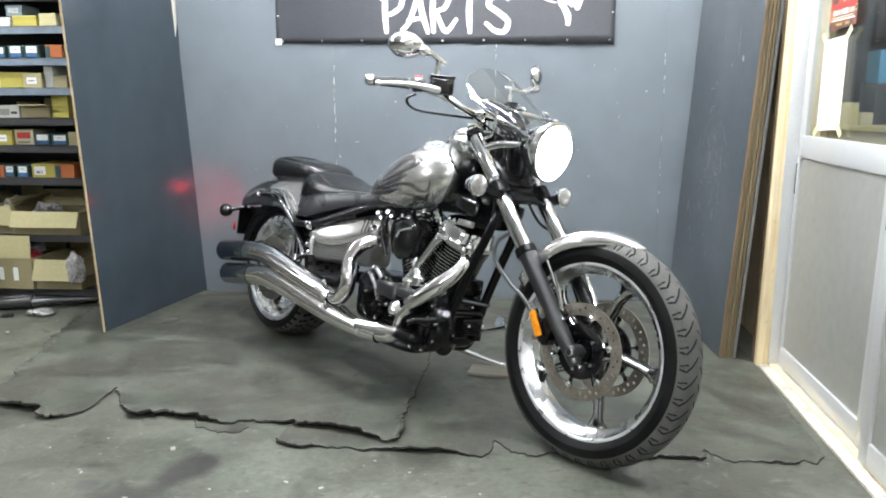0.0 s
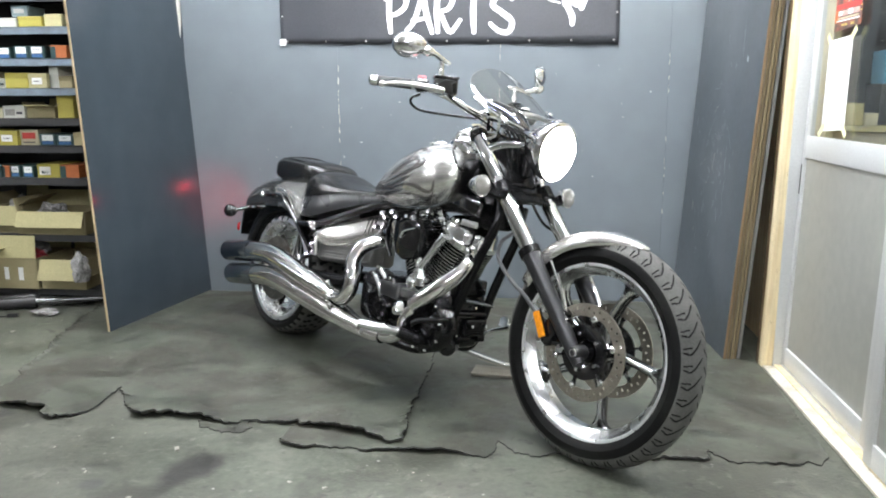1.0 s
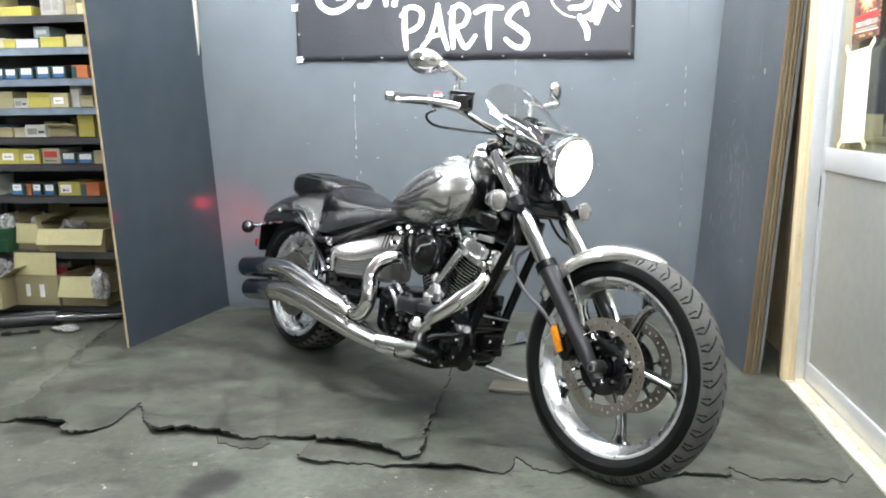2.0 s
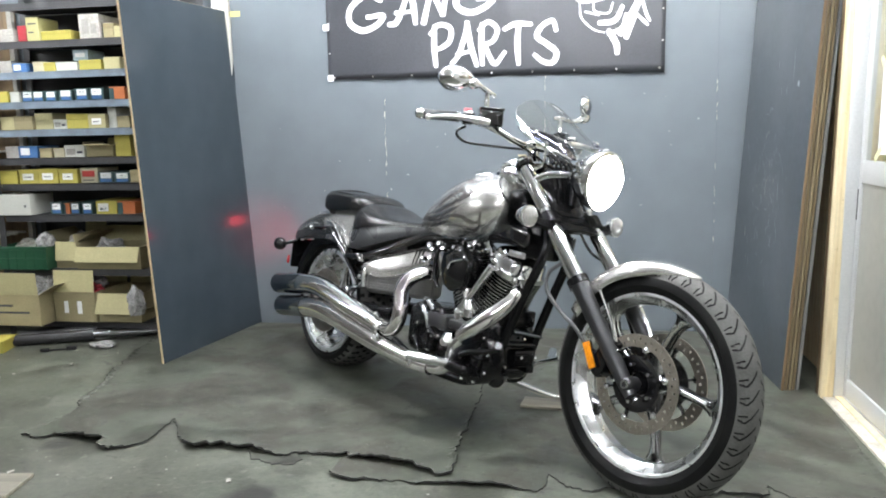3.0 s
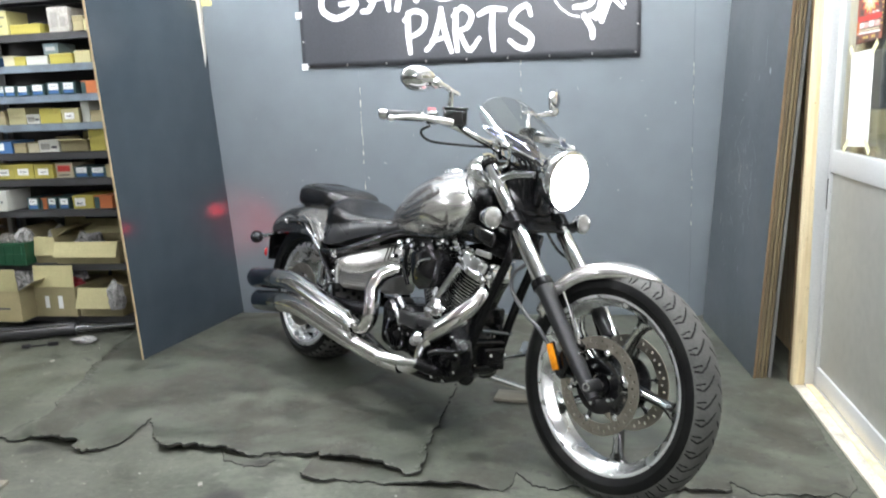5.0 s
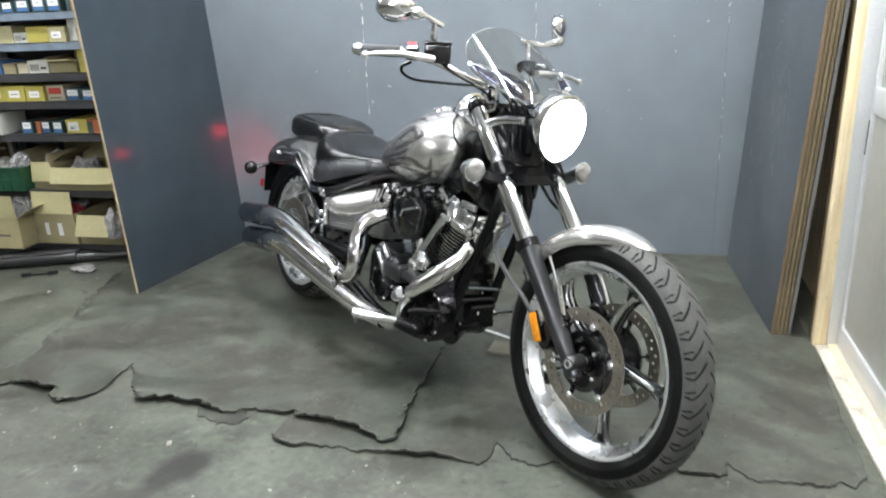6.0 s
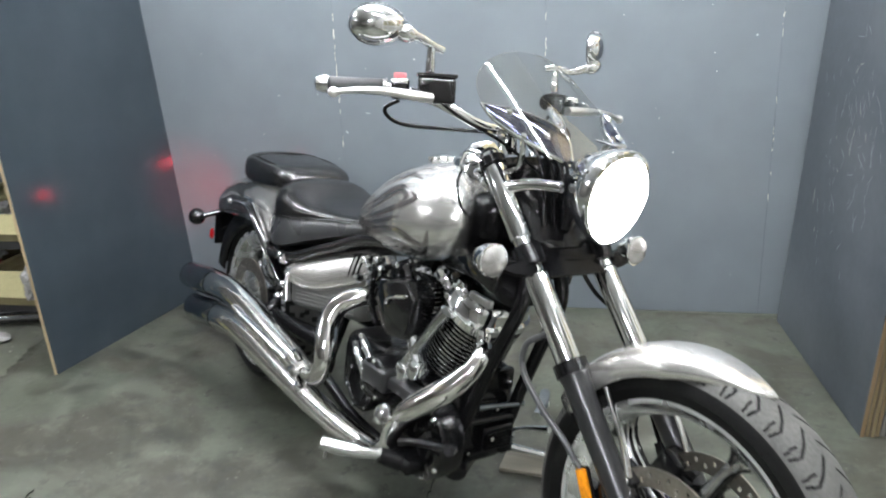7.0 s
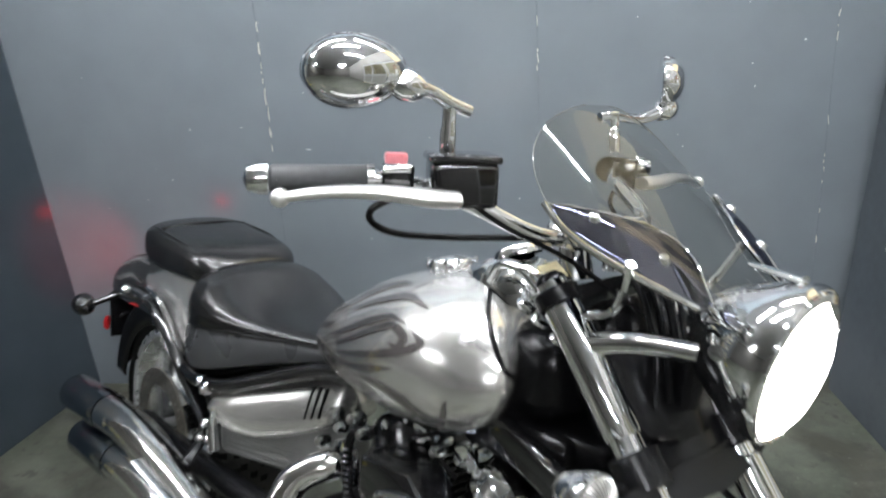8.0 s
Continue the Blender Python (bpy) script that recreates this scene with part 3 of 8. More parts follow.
for y0, y1, z0, z1, pm in ((3.00, 3.20, 1.383, 1.388, PAPER), (3.01, 3.19, 1.391, 1.397, CREAM_BOX), (3.005, 3.055, 1.402, 1.420, PINK_PRINT), (3.06, 3.10, 1.403, 1.421, PAPER), (3.105, 3.15, 1.402, 1.420, PINK_PRINT), (3.152, 3.185, 1.403, 1.419, PAPER),
                           (2.995, 3.205, 1.424, 1.442, RED_PRINT), (3.02, 3.12, 1.446, 1.450, PAPER), (3.185, 3.212, 1.380, 1.425, ORANGE_BOX), (3.04, 3.07, 1.366, 1.374, GOLD_PRINT), (3.10, 3.15, 1.366, 1.374, GOLD_PRINT)):
    bm = bmesh.new()
    box(bm, -0.0011, -0.0005, y0, y1, z0, z1)
    part("printed_bar", bm, pm, poster)
for k in range(8):
    bm = bmesh.new()
    box(bm, -0.0011, -0.0005, 2.986, 2.999 - 0.003 * (k % 2), 1.405 + 0.016 * k, 1.410 + 0.016 * k)
    part("printed_tick", bm, GOLD_PRINT, poster)
for r0, r1, n, pm, x in ((0.060, 0.092, 16, RED_PRINT, -0.0012), (0.052, 0.080, 13, GOLD_PRINT, -0.0015), (0.046, 0.066, 11, CREAM_BOX, -0.0018), (0.020, 0.038, 9, PAPER, -0.0021)):
    bm = bmesh.new()
    bm.faces.new([bm.verts.new((x, 3.10 + (r1 if k % 2 else r0) * math.cos(math.pi * k / n), 1.505 + 0.8 * (r1 if k % 2 else r0) * math.sin(math.pi * k / n))) for k in range(2 * n)])
    part("printed_burst", bm, pm, poster)

# what stands in the office behind the pane
desk = empty("office_desk", pose(2.15, 3.0, 0), "pale office desk behind the glass door", "desk")
plain("desktop", -0.35, 0.35, -0.9, 1.0, 0.70, 0.73, CARTON_PALE, desk, 0.004)
for x in (-0.32, 0.28):
    for y in (-0.86, 0.92):
        plain("leg", x, x + 0.04, y, y + 0.04, 0, 0.699, STEEL_GREY, desk, 0.002)
for x, y, sx, sy, sz, pm, lab in ((2.0, 3.45, 0.25, 0.30, 0.22, CARTON_PALE, "pale carton on the office desk"), (2.3, 3.0, 0.30, 0.42, 0.14, CARTON, "flat brown carton on the office desk"),
                                  (2.0, 2.72, 0.22, 0.26, 0.10, CREAM_BOX, "cream box on the office desk")):
    tagged(plain("office_carton", x, x + sx, y, y + sy, 0.7305, 0.7305 + sz, pm, None, 0.003), lab, "box")
counter = empty("office_counter", pose(1.80, 3.90, 0), "pale wooden counter along the office wall", "counter")
plain("body", 0.01, 1.50, 0.02, 0.48, 0.0, 0.965, OFFICE_WALL, counter, 0.004)
plain("top", 0.0, 1.51, 0.0, 0.49, 0.966, 0.995, CARTON_PALE, counter, 0.004)
equipment = empty("black_equipment", pose(1.93, 4.12, 0.9955), "black equipment case standing on the office counter", "equipment")
plain("housing", 0.0, 0.95, 0.0, 0.25, 0.0, 0.66, OFFICE_DARK, equipment, 0.012)
plain("front_panel", 0.03, 0.46, -0.006, -0.001, 0.05, 0.60, BLACK_PLASTIC, equipment, 0.004)
plain("front_panel", 0.50, 0.92, -0.006, -0.001, 0.05, 0.60, BLACK_PLASTIC, equipment, 0.004)
plain("badge", 0.10, 0.13, -0.010, -0.0065, 0.30, 0.312, PAPER, equipment, 0.001)
for x, y, sx, sy, sz, pm, lab in ((1.84, 3.93, 0.10, 0.16, 0.10, CARTON_PALE, "pale carton on the office counter"), (1.945, 3.92, 0.055, 0.12, 0.055, CREAM_BOX, "cream box on the office counter"),
                                  (2.005, 3.93, 0.18, 0.17, 0.185, OFFICE_DARK, "black box on the office counter")):
    tagged(plain("office_carton", x, x + sx, y, y + sy, 0.9955, 0.9955 + sz, pm, None, 0.003), lab, "box")
tagged(plain("blue_bin", 2.012, 2.16, 3.94, 4.08, 1.1815, 1.33, mat("blue_bin_plastic", (0.08, 0.30, 0.55), 0.45), None, 0.01), "blue plastic bin on a black box in the office", "bin")
tagged(plain("wall_sheet", 1.70, 1.80, 4.395, 4.405, 1.18, 1.34, PAPER, None, 0.001), "pale paper sheet on the office wall", "paper")


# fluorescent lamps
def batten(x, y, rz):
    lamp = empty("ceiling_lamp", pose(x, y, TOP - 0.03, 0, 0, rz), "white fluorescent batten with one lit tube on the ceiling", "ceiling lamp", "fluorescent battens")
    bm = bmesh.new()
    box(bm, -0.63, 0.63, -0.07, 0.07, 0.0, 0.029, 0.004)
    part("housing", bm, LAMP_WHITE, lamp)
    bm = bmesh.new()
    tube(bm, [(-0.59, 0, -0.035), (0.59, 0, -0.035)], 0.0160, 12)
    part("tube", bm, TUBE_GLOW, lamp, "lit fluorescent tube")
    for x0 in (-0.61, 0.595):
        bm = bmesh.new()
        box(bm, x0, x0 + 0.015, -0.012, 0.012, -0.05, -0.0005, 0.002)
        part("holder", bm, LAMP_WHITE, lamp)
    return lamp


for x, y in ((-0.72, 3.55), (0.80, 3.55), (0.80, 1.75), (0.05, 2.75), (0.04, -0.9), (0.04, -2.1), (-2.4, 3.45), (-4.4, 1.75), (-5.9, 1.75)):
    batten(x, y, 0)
batten(2.6, 2.6, 90)


# ---- rubber sheets on the floor ----
from mathutils.geometry import delaunay_2d_cdt


def rubber_sheet(outline, thick, seed, label, lift=0.012, base=0.0):
    """A torn sheet: ragged outline, edge curled up here and there."""
    rng = random.Random(seed)
    line = []
    n = len(outline)
    for i in range(n):
        a, b, rag = Vector(outline[i][:2]), Vector(outline[(i + 1) % n][:2]), outline[i][2]
        k = max(2, int((b - a).length / 0.010))
        side = Vector((b.y - a.y, a.x - b.x)).normalized()
        for j in range(k):
            q = a.lerp(b, j / k)
            w = 0 if j == 0 else rag * (noise.noise((q.x * 9, q.y * 9, seed)) * 0.026 + noise.noise((q.x * 34, q.y * 34, seed)) * 0.021 + noise.noise((q.x * 90, q.y * 90, seed)) * 0.008)
            line.append((q + side * w, rag))
    m = len(line)
    inner, outer, low = [], [], []
    for i in range(m):
        p, rag = line[i]
        d = (line[(i + 5) % m][0] - line[i - 5][0]).normalized()
        inward = Vector((-d.y, d.x))
        up = rag * lift * max(0.0, noise.noise((p.x * 4.0, p.y * 4.0, seed + 5)) * 1.6 + 0.35)
        outer.append((p.x, p.y, base + thick + up))
        low.append((p.x - inward.x * 0.002, p.y - inward.y * 0.002, base + 0.0005 + up))
        inner.append((p.x + inward.x * 0.026, p.y + inward.y * 0.026, base + thick))
    bm = bmesh.new()
    vi, vo, vl = ([bm.verts.new(q) for q in ring] for ring in (inner, outer, low))
    mid = [bm.verts.new((Vector(a) * 0.45 + Vector(b) * 0.55) - Vector((0, 0, (b[2] - a[2]) * 0.3))) for a, b in zip(inner, outer)]
    for a, b, ix in ((vi, mid, 0), (mid, vo, 0), (vo, vl, 1)):
        for k in range(m):
            bm.faces.new((a[k], b[k], b[(k + 1) % m], a[(k + 1) % m])).material_index = ix
    cv, _, cf, *_ = delaunay_2d_cdt([Vector(q[:2]) for q in inner], [(k, (k + 1) % m) for k in range(m)], [list(range(m))], 1, 1e-5)
    fill = [bm.verts.new((q.x, q.y, base + thick)) for q in cv]
    for f in cf:
        bm.faces.new([fill[k] for k in f])
    for f in bm.faces:
        f.normal_update()
        if f.material_index == 0 and f.normal.z < 0:
            f.normal_flip()
    me = bpy.data.meshes.new("rubber_mat")
    bm.to_mesh(me)
    bm.free()
    me.materials.append(RUBBER_MAT)
    me.materials.append(RUBBER_EDGE)
    ob = new("rubber_mat", me)
    return tagged(ob, label, "mat")


rubber_sheet([(-0.378, 2.510, 1), (-0.35, 2.482, 1), (-0.28, 2.462, 1), (-0.156, 2.478, 1), (0.013, 2.468, 1), (0.318, 2.478, 0.5), (0.344, 2.585, 0.6), (0.400, 2.502, 1), (0.45, 2.482, 1), (0.842, 2.500, 1), (0.997, 2.513, 0.8), (1.019, 2.583, 0.7),
              (1.08, 2.512, 1), (1.352, 2.526, 0.4), (1.385, 2.57, 0.3), (1.395, 2.90, 0.2), (1.425, 3.32, 0.1), (1.40, 4.44, 0), (0.20, 4.44, 0), (-0.36, 3.2, 0)], 0.004, 3, "worn grey rubber sheet with a torn front edge", lift=0.016)
rubber_sheet([(-1.668, 2.703, 1), (-1.588, 2.668, 1), (-1.535, 2.712, 1), (-1.476, 2.700, 1), (-1.376, 2.660, 1), (-1.312, 2.674, 0.8), (-1.272, 2.602, 1), (-1.235, 2.590, 1), (-1.186, 2.620, 0.6), (-1.140, 2.70, 0.5), (-1.155, 2.925, 0.5), (-1.04, 2.735, 0.6), (-0.965, 2.652, 1), (-0.812, 2.655, 1), (-0.724, 2.658, 1),
              (-0.62, 2.618, 1), (-0.541, 2.652, 1), (-0.268, 2.618, 1), (-0.099, 2.568, 0.8), (-0.013, 2.520, 0.7), (0.028, 2.542, 0.8), (0.018, 2.73, 0.8), (0.028, 3.06, 0.6), (0.04, 3.6, 0.3), (0.04, 4.44, 0), (-1.43, 4.44, 0), (-1.62, 4.38, 0.5), (-1.885, 4.03, 0.8), (-1.815, 3.63, 0.8), (-1.756, 3.434, 0.8), (-1.693, 3.27, 0.8), (-1.655, 3.04, 0.8), (-1.612, 2.924, 0.8), (-1.640, 2.82, 0.8)],
             0.0045, 8, "worn grey rubber sheet with a ragged curled edge", lift=0.019, base=0.005)
rubber_sheet([(-0.735, 2.665, 0.3), (-0.69, 2.590, 1), (-0.60, 2.552, 1), (-0.525, 2.566, 1), (-0.545, 2.665, 0.3)], 0.003, 5, "torn flap of grey rubber sheet on the floor", lift=0.008)

# ---- banner on the wall ----
banner = empty("banner", pose(0, NORTH - 0.022, 0), "dark grey vinyl banner with white brush lettering on the partition wall", "banner")
BX0, BX1, BZ0, BZ1 = -0.935, 0.888, 1.402, 2.28


def banner_y(x, z):
    return 0.004 * math.sin(x * 5.0 + 1.0) * (0.4 + 0.6 * math.exp(-(z - BZ0) * 6)) + 0.0015 * math.sin(x * 23 + z * 5)


bm = bmesh.new()
nx, nz = 72, 20
grid = []
for j in range(nz + 1):
    row = []
    for i in range(nx + 1):
        x = BX0 + (BX1 - BX0) * i / nx
        z = BZ0 + (BZ1 - BZ0) * j / nz
        droop = 0.006 * abs(math.sin((x - BX0) * 17.2)) * math.exp(-(z - BZ0) * 30) if j < 3 else 0
        z += (0.014 - 0.020 * (x - BX0) / (BX1 - BX0)) if j == 0 else 0
        row.append(bm.verts.new((x, banner_y(x, z), z + droop)))
    grid.append(row)
for a, b in zip(grid, grid[1:]):
    for i in range(nx):
        bm.faces.new((a[i], a[i + 1], b[i + 1], b[i]))
cloth = part("cloth", bm, BANNER, banner)
cloth.modifiers.new("thick", "SOLIDIFY").thickness = 0.0012


def brush(strokes, name, wide, label=""):
    """White brush strokes on the banner: each is a line of (x, z) and a width factor."""
    bm = bmesh.new()
    for pts, f in strokes:
        line = curve_points([(x, 0, z) for x, z in pts], 10)
        half = [wide * f * (0.75 + 0.25 * math.sin(math.pi * min(1, (i + 1) / len(line)))) * (1 + 0.10 * noise.noise((q.x * 60, q.z * 60, 2))) for i, q in enumerate(line)]
        left, right = [], []
        for i, q in enumerate(line):
            d = (line[min(i + 1, len(line) - 1)] - line[max(i - 1, 0)]).normalized()
            s = Vector((-d.z, 0, d.x))
            for lst, sg in ((left, 1), (right, -1)):
                v = q + s * half[i] * sg
                lst.append(bm.verts.new((v.x, banner_y(v.x, v.z) - 0.0022, v.z)))
        for i in range(len(line) - 1):
            bm.faces.new((left[i], right[i], right[i + 1], left[i + 1]))
        for i, sg in ((0, -1), (len(line) - 1, 1)):
            d = (line[min(i + 1, len(line) - 1)] - line[max(i - 1, 0)]).normalized() * sg
            s = Vector((-d.z, 0, d.x))
            fan = []
            for k in range(1, 6):
                a = math.pi * k / 6
                v = line[i] + half[i] * (s * math.cos(a) + d * math.sin(a) * 0.7)
                fan.append(bm.verts.new((v.x, banner_y(v.x, v.z) - 0.0022, v.z)))
            ends = (left[i], right[i]) if sg > 0 else (right[i], left[i])
            bm.faces.new([ends[0], *fan, ends[1]])
    return part(name, bm, BANNER_WHITE, banner, label, smooth=False)


def letter(ch, x, z, h, w):
    """One capital of the hand-brushed word, as strokes in a box w by h."""
    glyph = {"P": [([(0.15, 1.0), (0.12, 0.5), (0.18, 0.0)], 1), ([(-0.05, 0.80), (0.35, 1.02), (0.85, 0.92), (0.80, 0.62), (0.45, 0.46), (0.2, 0.42)], 0.9)],
             "A": [([(-0.02, 0.05), (0.25, 0.25), (0.52, 0.75), (0.60, 1.06)], 0.9), ([(0.60, 1.06), (0.72, 0.5), (0.95, -0.02)], 1), ([(0.2, 0.28), (0.85, 0.36)], 0.75)],
             "R": [([(0.15, 1.0), (0.10, 0.5), (0.14, 0.0)], 1), ([(0.0, 0.84), (0.40, 1.04), (0.80, 0.86), (0.62, 0.58), (0.25, 0.50)], 0.9), ([(0.25, 0.50), (0.50, 0.14), (0.72, 0.02), (1.12, 0.30)], 0.9)],
             "T": [([(-0.15, 0.86), (0.35, 0.98), (1.02, 0.96)], 0.95), ([(0.48, 0.98), (0.42, 0.5), (0.46, 0.0)], 1.05)],
             "S": [([(0.92, 0.78), (0.78, 1.02), (0.40, 0.90), (0.22, 0.66), (0.55, 0.48), (0.92, 0.26), (0.80, 0.02), (0.45, 0.04), (0.12, 0.22)], 1.0)]}[ch]
    return brush([([(x + u * w, z + v * h) for u, v in pts], f) for pts, f in glyph], "letter", 0.0155)


for ch, x, w in (("P", -0.345, 0.125), ("A", -0.235, 0.145), ("R", -0.085, 0.125), ("T", 0.070, 0.125), ("S", 0.195, 0.145)):
    letter(ch, x, 1.468 + (-0.004 if ch in "TS" else 0), 0.215, w)
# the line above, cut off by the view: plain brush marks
UPPER = [([(-0.62, 1.83), (-0.70, 1.86), (-0.79, 1.80), (-0.80, 1.72), (-0.73, 1.675), (-0.65, 1.70), (-0.61, 1.75), (-0.70, 1.745)], 1.0),
         ([(-0.58, 1.70), (-0.53, 1.72), (-0.46, 1.88)], 0.95), ([(-0.46, 1.88), (-0.44, 1.80), (-0.43, 1.70)], 1.0), ([(-0.54, 1.76), (-0.44, 1.765)], 0.7),
         ([(-0.385, 1.70), (-0.34, 1.88)], 0.95), ([(-0.34, 1.88), (-0.28, 1.74)], 0.95), ([(-0.28, 1.74), (-0.25, 1.89)], 0.9),
         ([(-0.03, 1.85), (-0.10, 1.89), (-0.19, 1.85), (-0.20, 1.78), (-0.13, 1.745), (-0.05, 1.77), (0.0, 1.82), (-0.09, 1.815)], 1.0)]
for k, st in enumerate(UPPER):
    brush([st], "brush_mark", 0.0165)
EMBLEM = [([(0.42, 1.80), (0.47, 1.77), (0.60, 1.79), (0.66, 1.83)], 0.45), ([(0.45, 1.76), (0.46, 1.69), (0.52, 1.63), (0.58, 1.61)], 0.30), ([(0.52, 1.77), (0.53, 1.72), (0.60, 1.71), (0.62, 1.76)], 0.35),
          ([(0.60, 1.62), (0.64, 1.55), (0.645, 1.50)], 1.0), ([(0.66, 1.60), (0.70, 1.66), (0.76, 1.78)], 1.3), ([(0.55, 1.66), (0.63, 1.67), (0.67, 1.74)], 0.9), ([(0.60, 1.60), (0.67, 1.63), (0.69, 1.70)], 0.8),
          ([(0.69, 1.58), (0.74, 1.70)], 0.8), ([(0.70, 1.80), (0.78, 1.84)], 1.6), ([(0.72, 1.72), (0.78, 1.66), (0.80, 1.64)], 0.5), ([(0.76, 1.80), (0.79, 1.70), (0.81, 1.66)], 0.5), ([(0.48, 1.72), (0.55, 1.70)], 0.35)]
for st in EMBLEM:
    brush([st], "emblem_mark", 0.0165)
for k in range(9):
    x = BX0 + 0.035 + (BX1 - BX0 - 0.06) * k / 8
    bm = bmesh.new()
    lathe(bm, [(0.0018, 0.0), (0.0032, 0.0014), (0.0048, 0.0005)], (x, banner_y(x, BZ0) - 0.001, BZ0 + 0.024 - 0.006 * k / 8), (0, -1, 0), 12)
    part("eyelet", bm, EYELET, banner, "metal eyelet")
for k in range(3):
    for x in (BX0 + 0.012, BX1 - 0.012):
        bm = bmesh.new()
        z = 1.56 + 0.16 * k
        lathe(bm, [(0.0018, 0.0), (0.0032, 0.0014), (0.0048, 0.0005)], (x, banner_y(x, z) - 0.001, z), (0, -1, 0), 12)
        part("eyelet", bm, EYELET, banner, "metal eyelet")
for x, z in ((BX0 + 0.012, 1.424), (BX0 - 0.004, 1.70)):
    bm = bmesh.new()
    box(bm, x - 0.017, x + 0.017, -0.0045, -0.0030, z - 0.017, z + 0.017)
    part("tape_patch", bm, BANNER_WHITE, banner, "square of white tape")

# ---- shelves ----
SX0, SX1, SY0, SY1 = -2.775, -1.67, 4.07, 4.455
LEVELS = ((1.83, STEEL_DARK), (1.631, STEEL_DARK), (1.468, STEEL_BLUE), (1.308, STEEL_BLUE), (1.156, STEEL_BLUE), (1.000, STEEL_DARK), (0.856, STEEL_DARK), (0.682, STEEL_DARK), (0.375, STEEL_DARK), (0.075, STEEL_DARK))
rack = empty("parts_shelf", pose(SX0, SY0, 0), "tall steel parts shelf packed with boxes, dark and blue trays", "shelf")
for z, sm in LEVELS:
    bm = bmesh.new()
    box(bm, 0.02, SX1 - SX0 - 0.02, 0.0, SY1 - SY0 - 0.01, z + 0.016, z + 0.020)
    box(bm, 0.02, SX1 - SX0 - 0.02, 0.0, 0.003, z - 0.018, z + 0.0205)
    part("shelf_board", bm, sm, rack, "dented blue steel shelf" if sm is STEEL_BLUE else "dark steel shelf")
for x in (-0.025, SX1 - SX0 - 0.012):
    for y in (-0.004, SY1 - SY0 - 0.042):
        bm = bmesh.new()
        box(bm, x, x + 0.038, y, y + 0.003, 0, 2.1)
        box(bm, x, x + 0.003, y + 0.003, y + 0.038, 0, 2.1)
        part("upright", bm, STEEL_DARK, rack, "dark slotted steel upright")
bm = bmesh.new()
box(bm, -0.02, SX1 - SX0, SY1 - SY0 - 0.003, SY1 - SY0 - 0.001, 0.02, 2.1)
part("back_sheet", bm, BLACK_PLASTIC, rack)


def packed_box(x0, x1, z, h, pm, marks=(), depth=0.22, dy=0.0, label="", cat="box", tilt=0.0, group="boxes on the parts shelf"):
    """A closed carton with a slightly proud lid seam and printed marks (u0, u1, v0, v1, material)."""
    w = x1 - x0
    b = empty("storage_box", pose((x0 + x1) / 2, SY0 + 0.012 + dy, z, 0, 0, tilt), label, cat, group)
    bm = bmesh.new()
    box(bm, -w / 2, w / 2, 0, depth, 0.0, h * 0.99, 0.0015, seg=1)
    part("carton", bm, pm, b)
    bm = bmesh.new()
    box(bm, -w / 2 - 0.0008, w / 2 + 0.0008, -0.0008, depth + 0.0008, h * 0.62, h, 0.001, seg=1)
    part("lid", bm, pm, b)
    for u0, u1, v0, v1, mm in marks:
        bm = bmesh.new()
        box(bm, -w / 2 + u0 * w, -w / 2 + u1 * w, -0.0022, -0.0010, v0 * h, v1 * h)
        part("printed_label", bm, mm, b)
    return b


GREEN_MARKS = ((0.16, 0.88, 0.40, 0.92, PAPER), (0.16, 0.88, 0.08, 0.36, BLUE_PRINT), (0.3, 0.7, 0.66, 0.72, INK))
WHITE_MARK = ((0.2, 0.75, 0.25, 0.7, PAPER), (0.3, 0.65, 0.42, 0.5, INK))
RED_MARK = ((0.12, 0.85, 0.42, 0.82, RED_PRINT), (0.15, 0.8, 0.15, 0.22, INK))
KINDS = {"y": (YELLOW_BOX, (), "plain yellow card box on the parts shelf"), "yl": (YELLOW_BOX, WHITE_MARK, "yellow card box with a white label on the parts shelf"),
         "g": (GREEN_BOX, GREEN_MARKS, "dark green box with a white and blue label"), "t": (CARTON, (), "small brown carton on the parts shelf"),
         "p": (CARTON_PALE, (), "pale carton on the parts shelf"), "pl": (CARTON_PALE, WHITE_MARK, "pale carton with a printed label"), "w": (WHITE_BOX, (), "white card box on the parts shelf"),
         "c": (CREAM_BOX, (), "cream card box on the parts shelf"), "cr": (CREAM_BOX, RED_MARK, "cream box with a red printed label"), "b": (BLUE_PRINT, ((0.12, 0.6, 0.25, 0.85, PAPER),), "blue box with a white label"),
         "o": (ORANGE_BOX, ((0.0, 0.3, 0.0, 0.9, GREEN_BOX),), "orange and green card box"), "r": (RED_PLASTIC, (), "dull red box on the parts shelf"),
         "pb": (PALE_BLUE, ((0.15, 0.8, 0.3, 0.7, PAPER),), "pale blue box stacked on others"), "wl": (DUSTY_WHITE, ((0.15, 0.5, 0.2, 0.8, STEEL_GREY), (0.6, 0.9, 0.2, 0.6, STEEL_GREY)), "white carton with grey printed panels"),
         "gy": (DUSTY_WHITE, (), "dusty grey packet on the parts shelf"), "yp": (CREAM_YELLOW, ((0.15, 0.85, 0.70, 0.76, INK), (0.15, 0.6, 0.35, 0.40, INK)), "upright pale yellow box with faint print"),
         "wp": (WHITE_BOX, ((0.10, 0.55, 0.2, 0.7, STEEL_GREY), (0.62, 0.9, 0.3, 0.5, INK)), "white carton with grey print"),
         "yg": (YELLOW_BOX, ((0.1, 0.6, 0.2, 0.8, PAPER), (0.2, 0.5, 0.3, 0.5, GREEN_BOX)), "yellow box with a white and green label")}
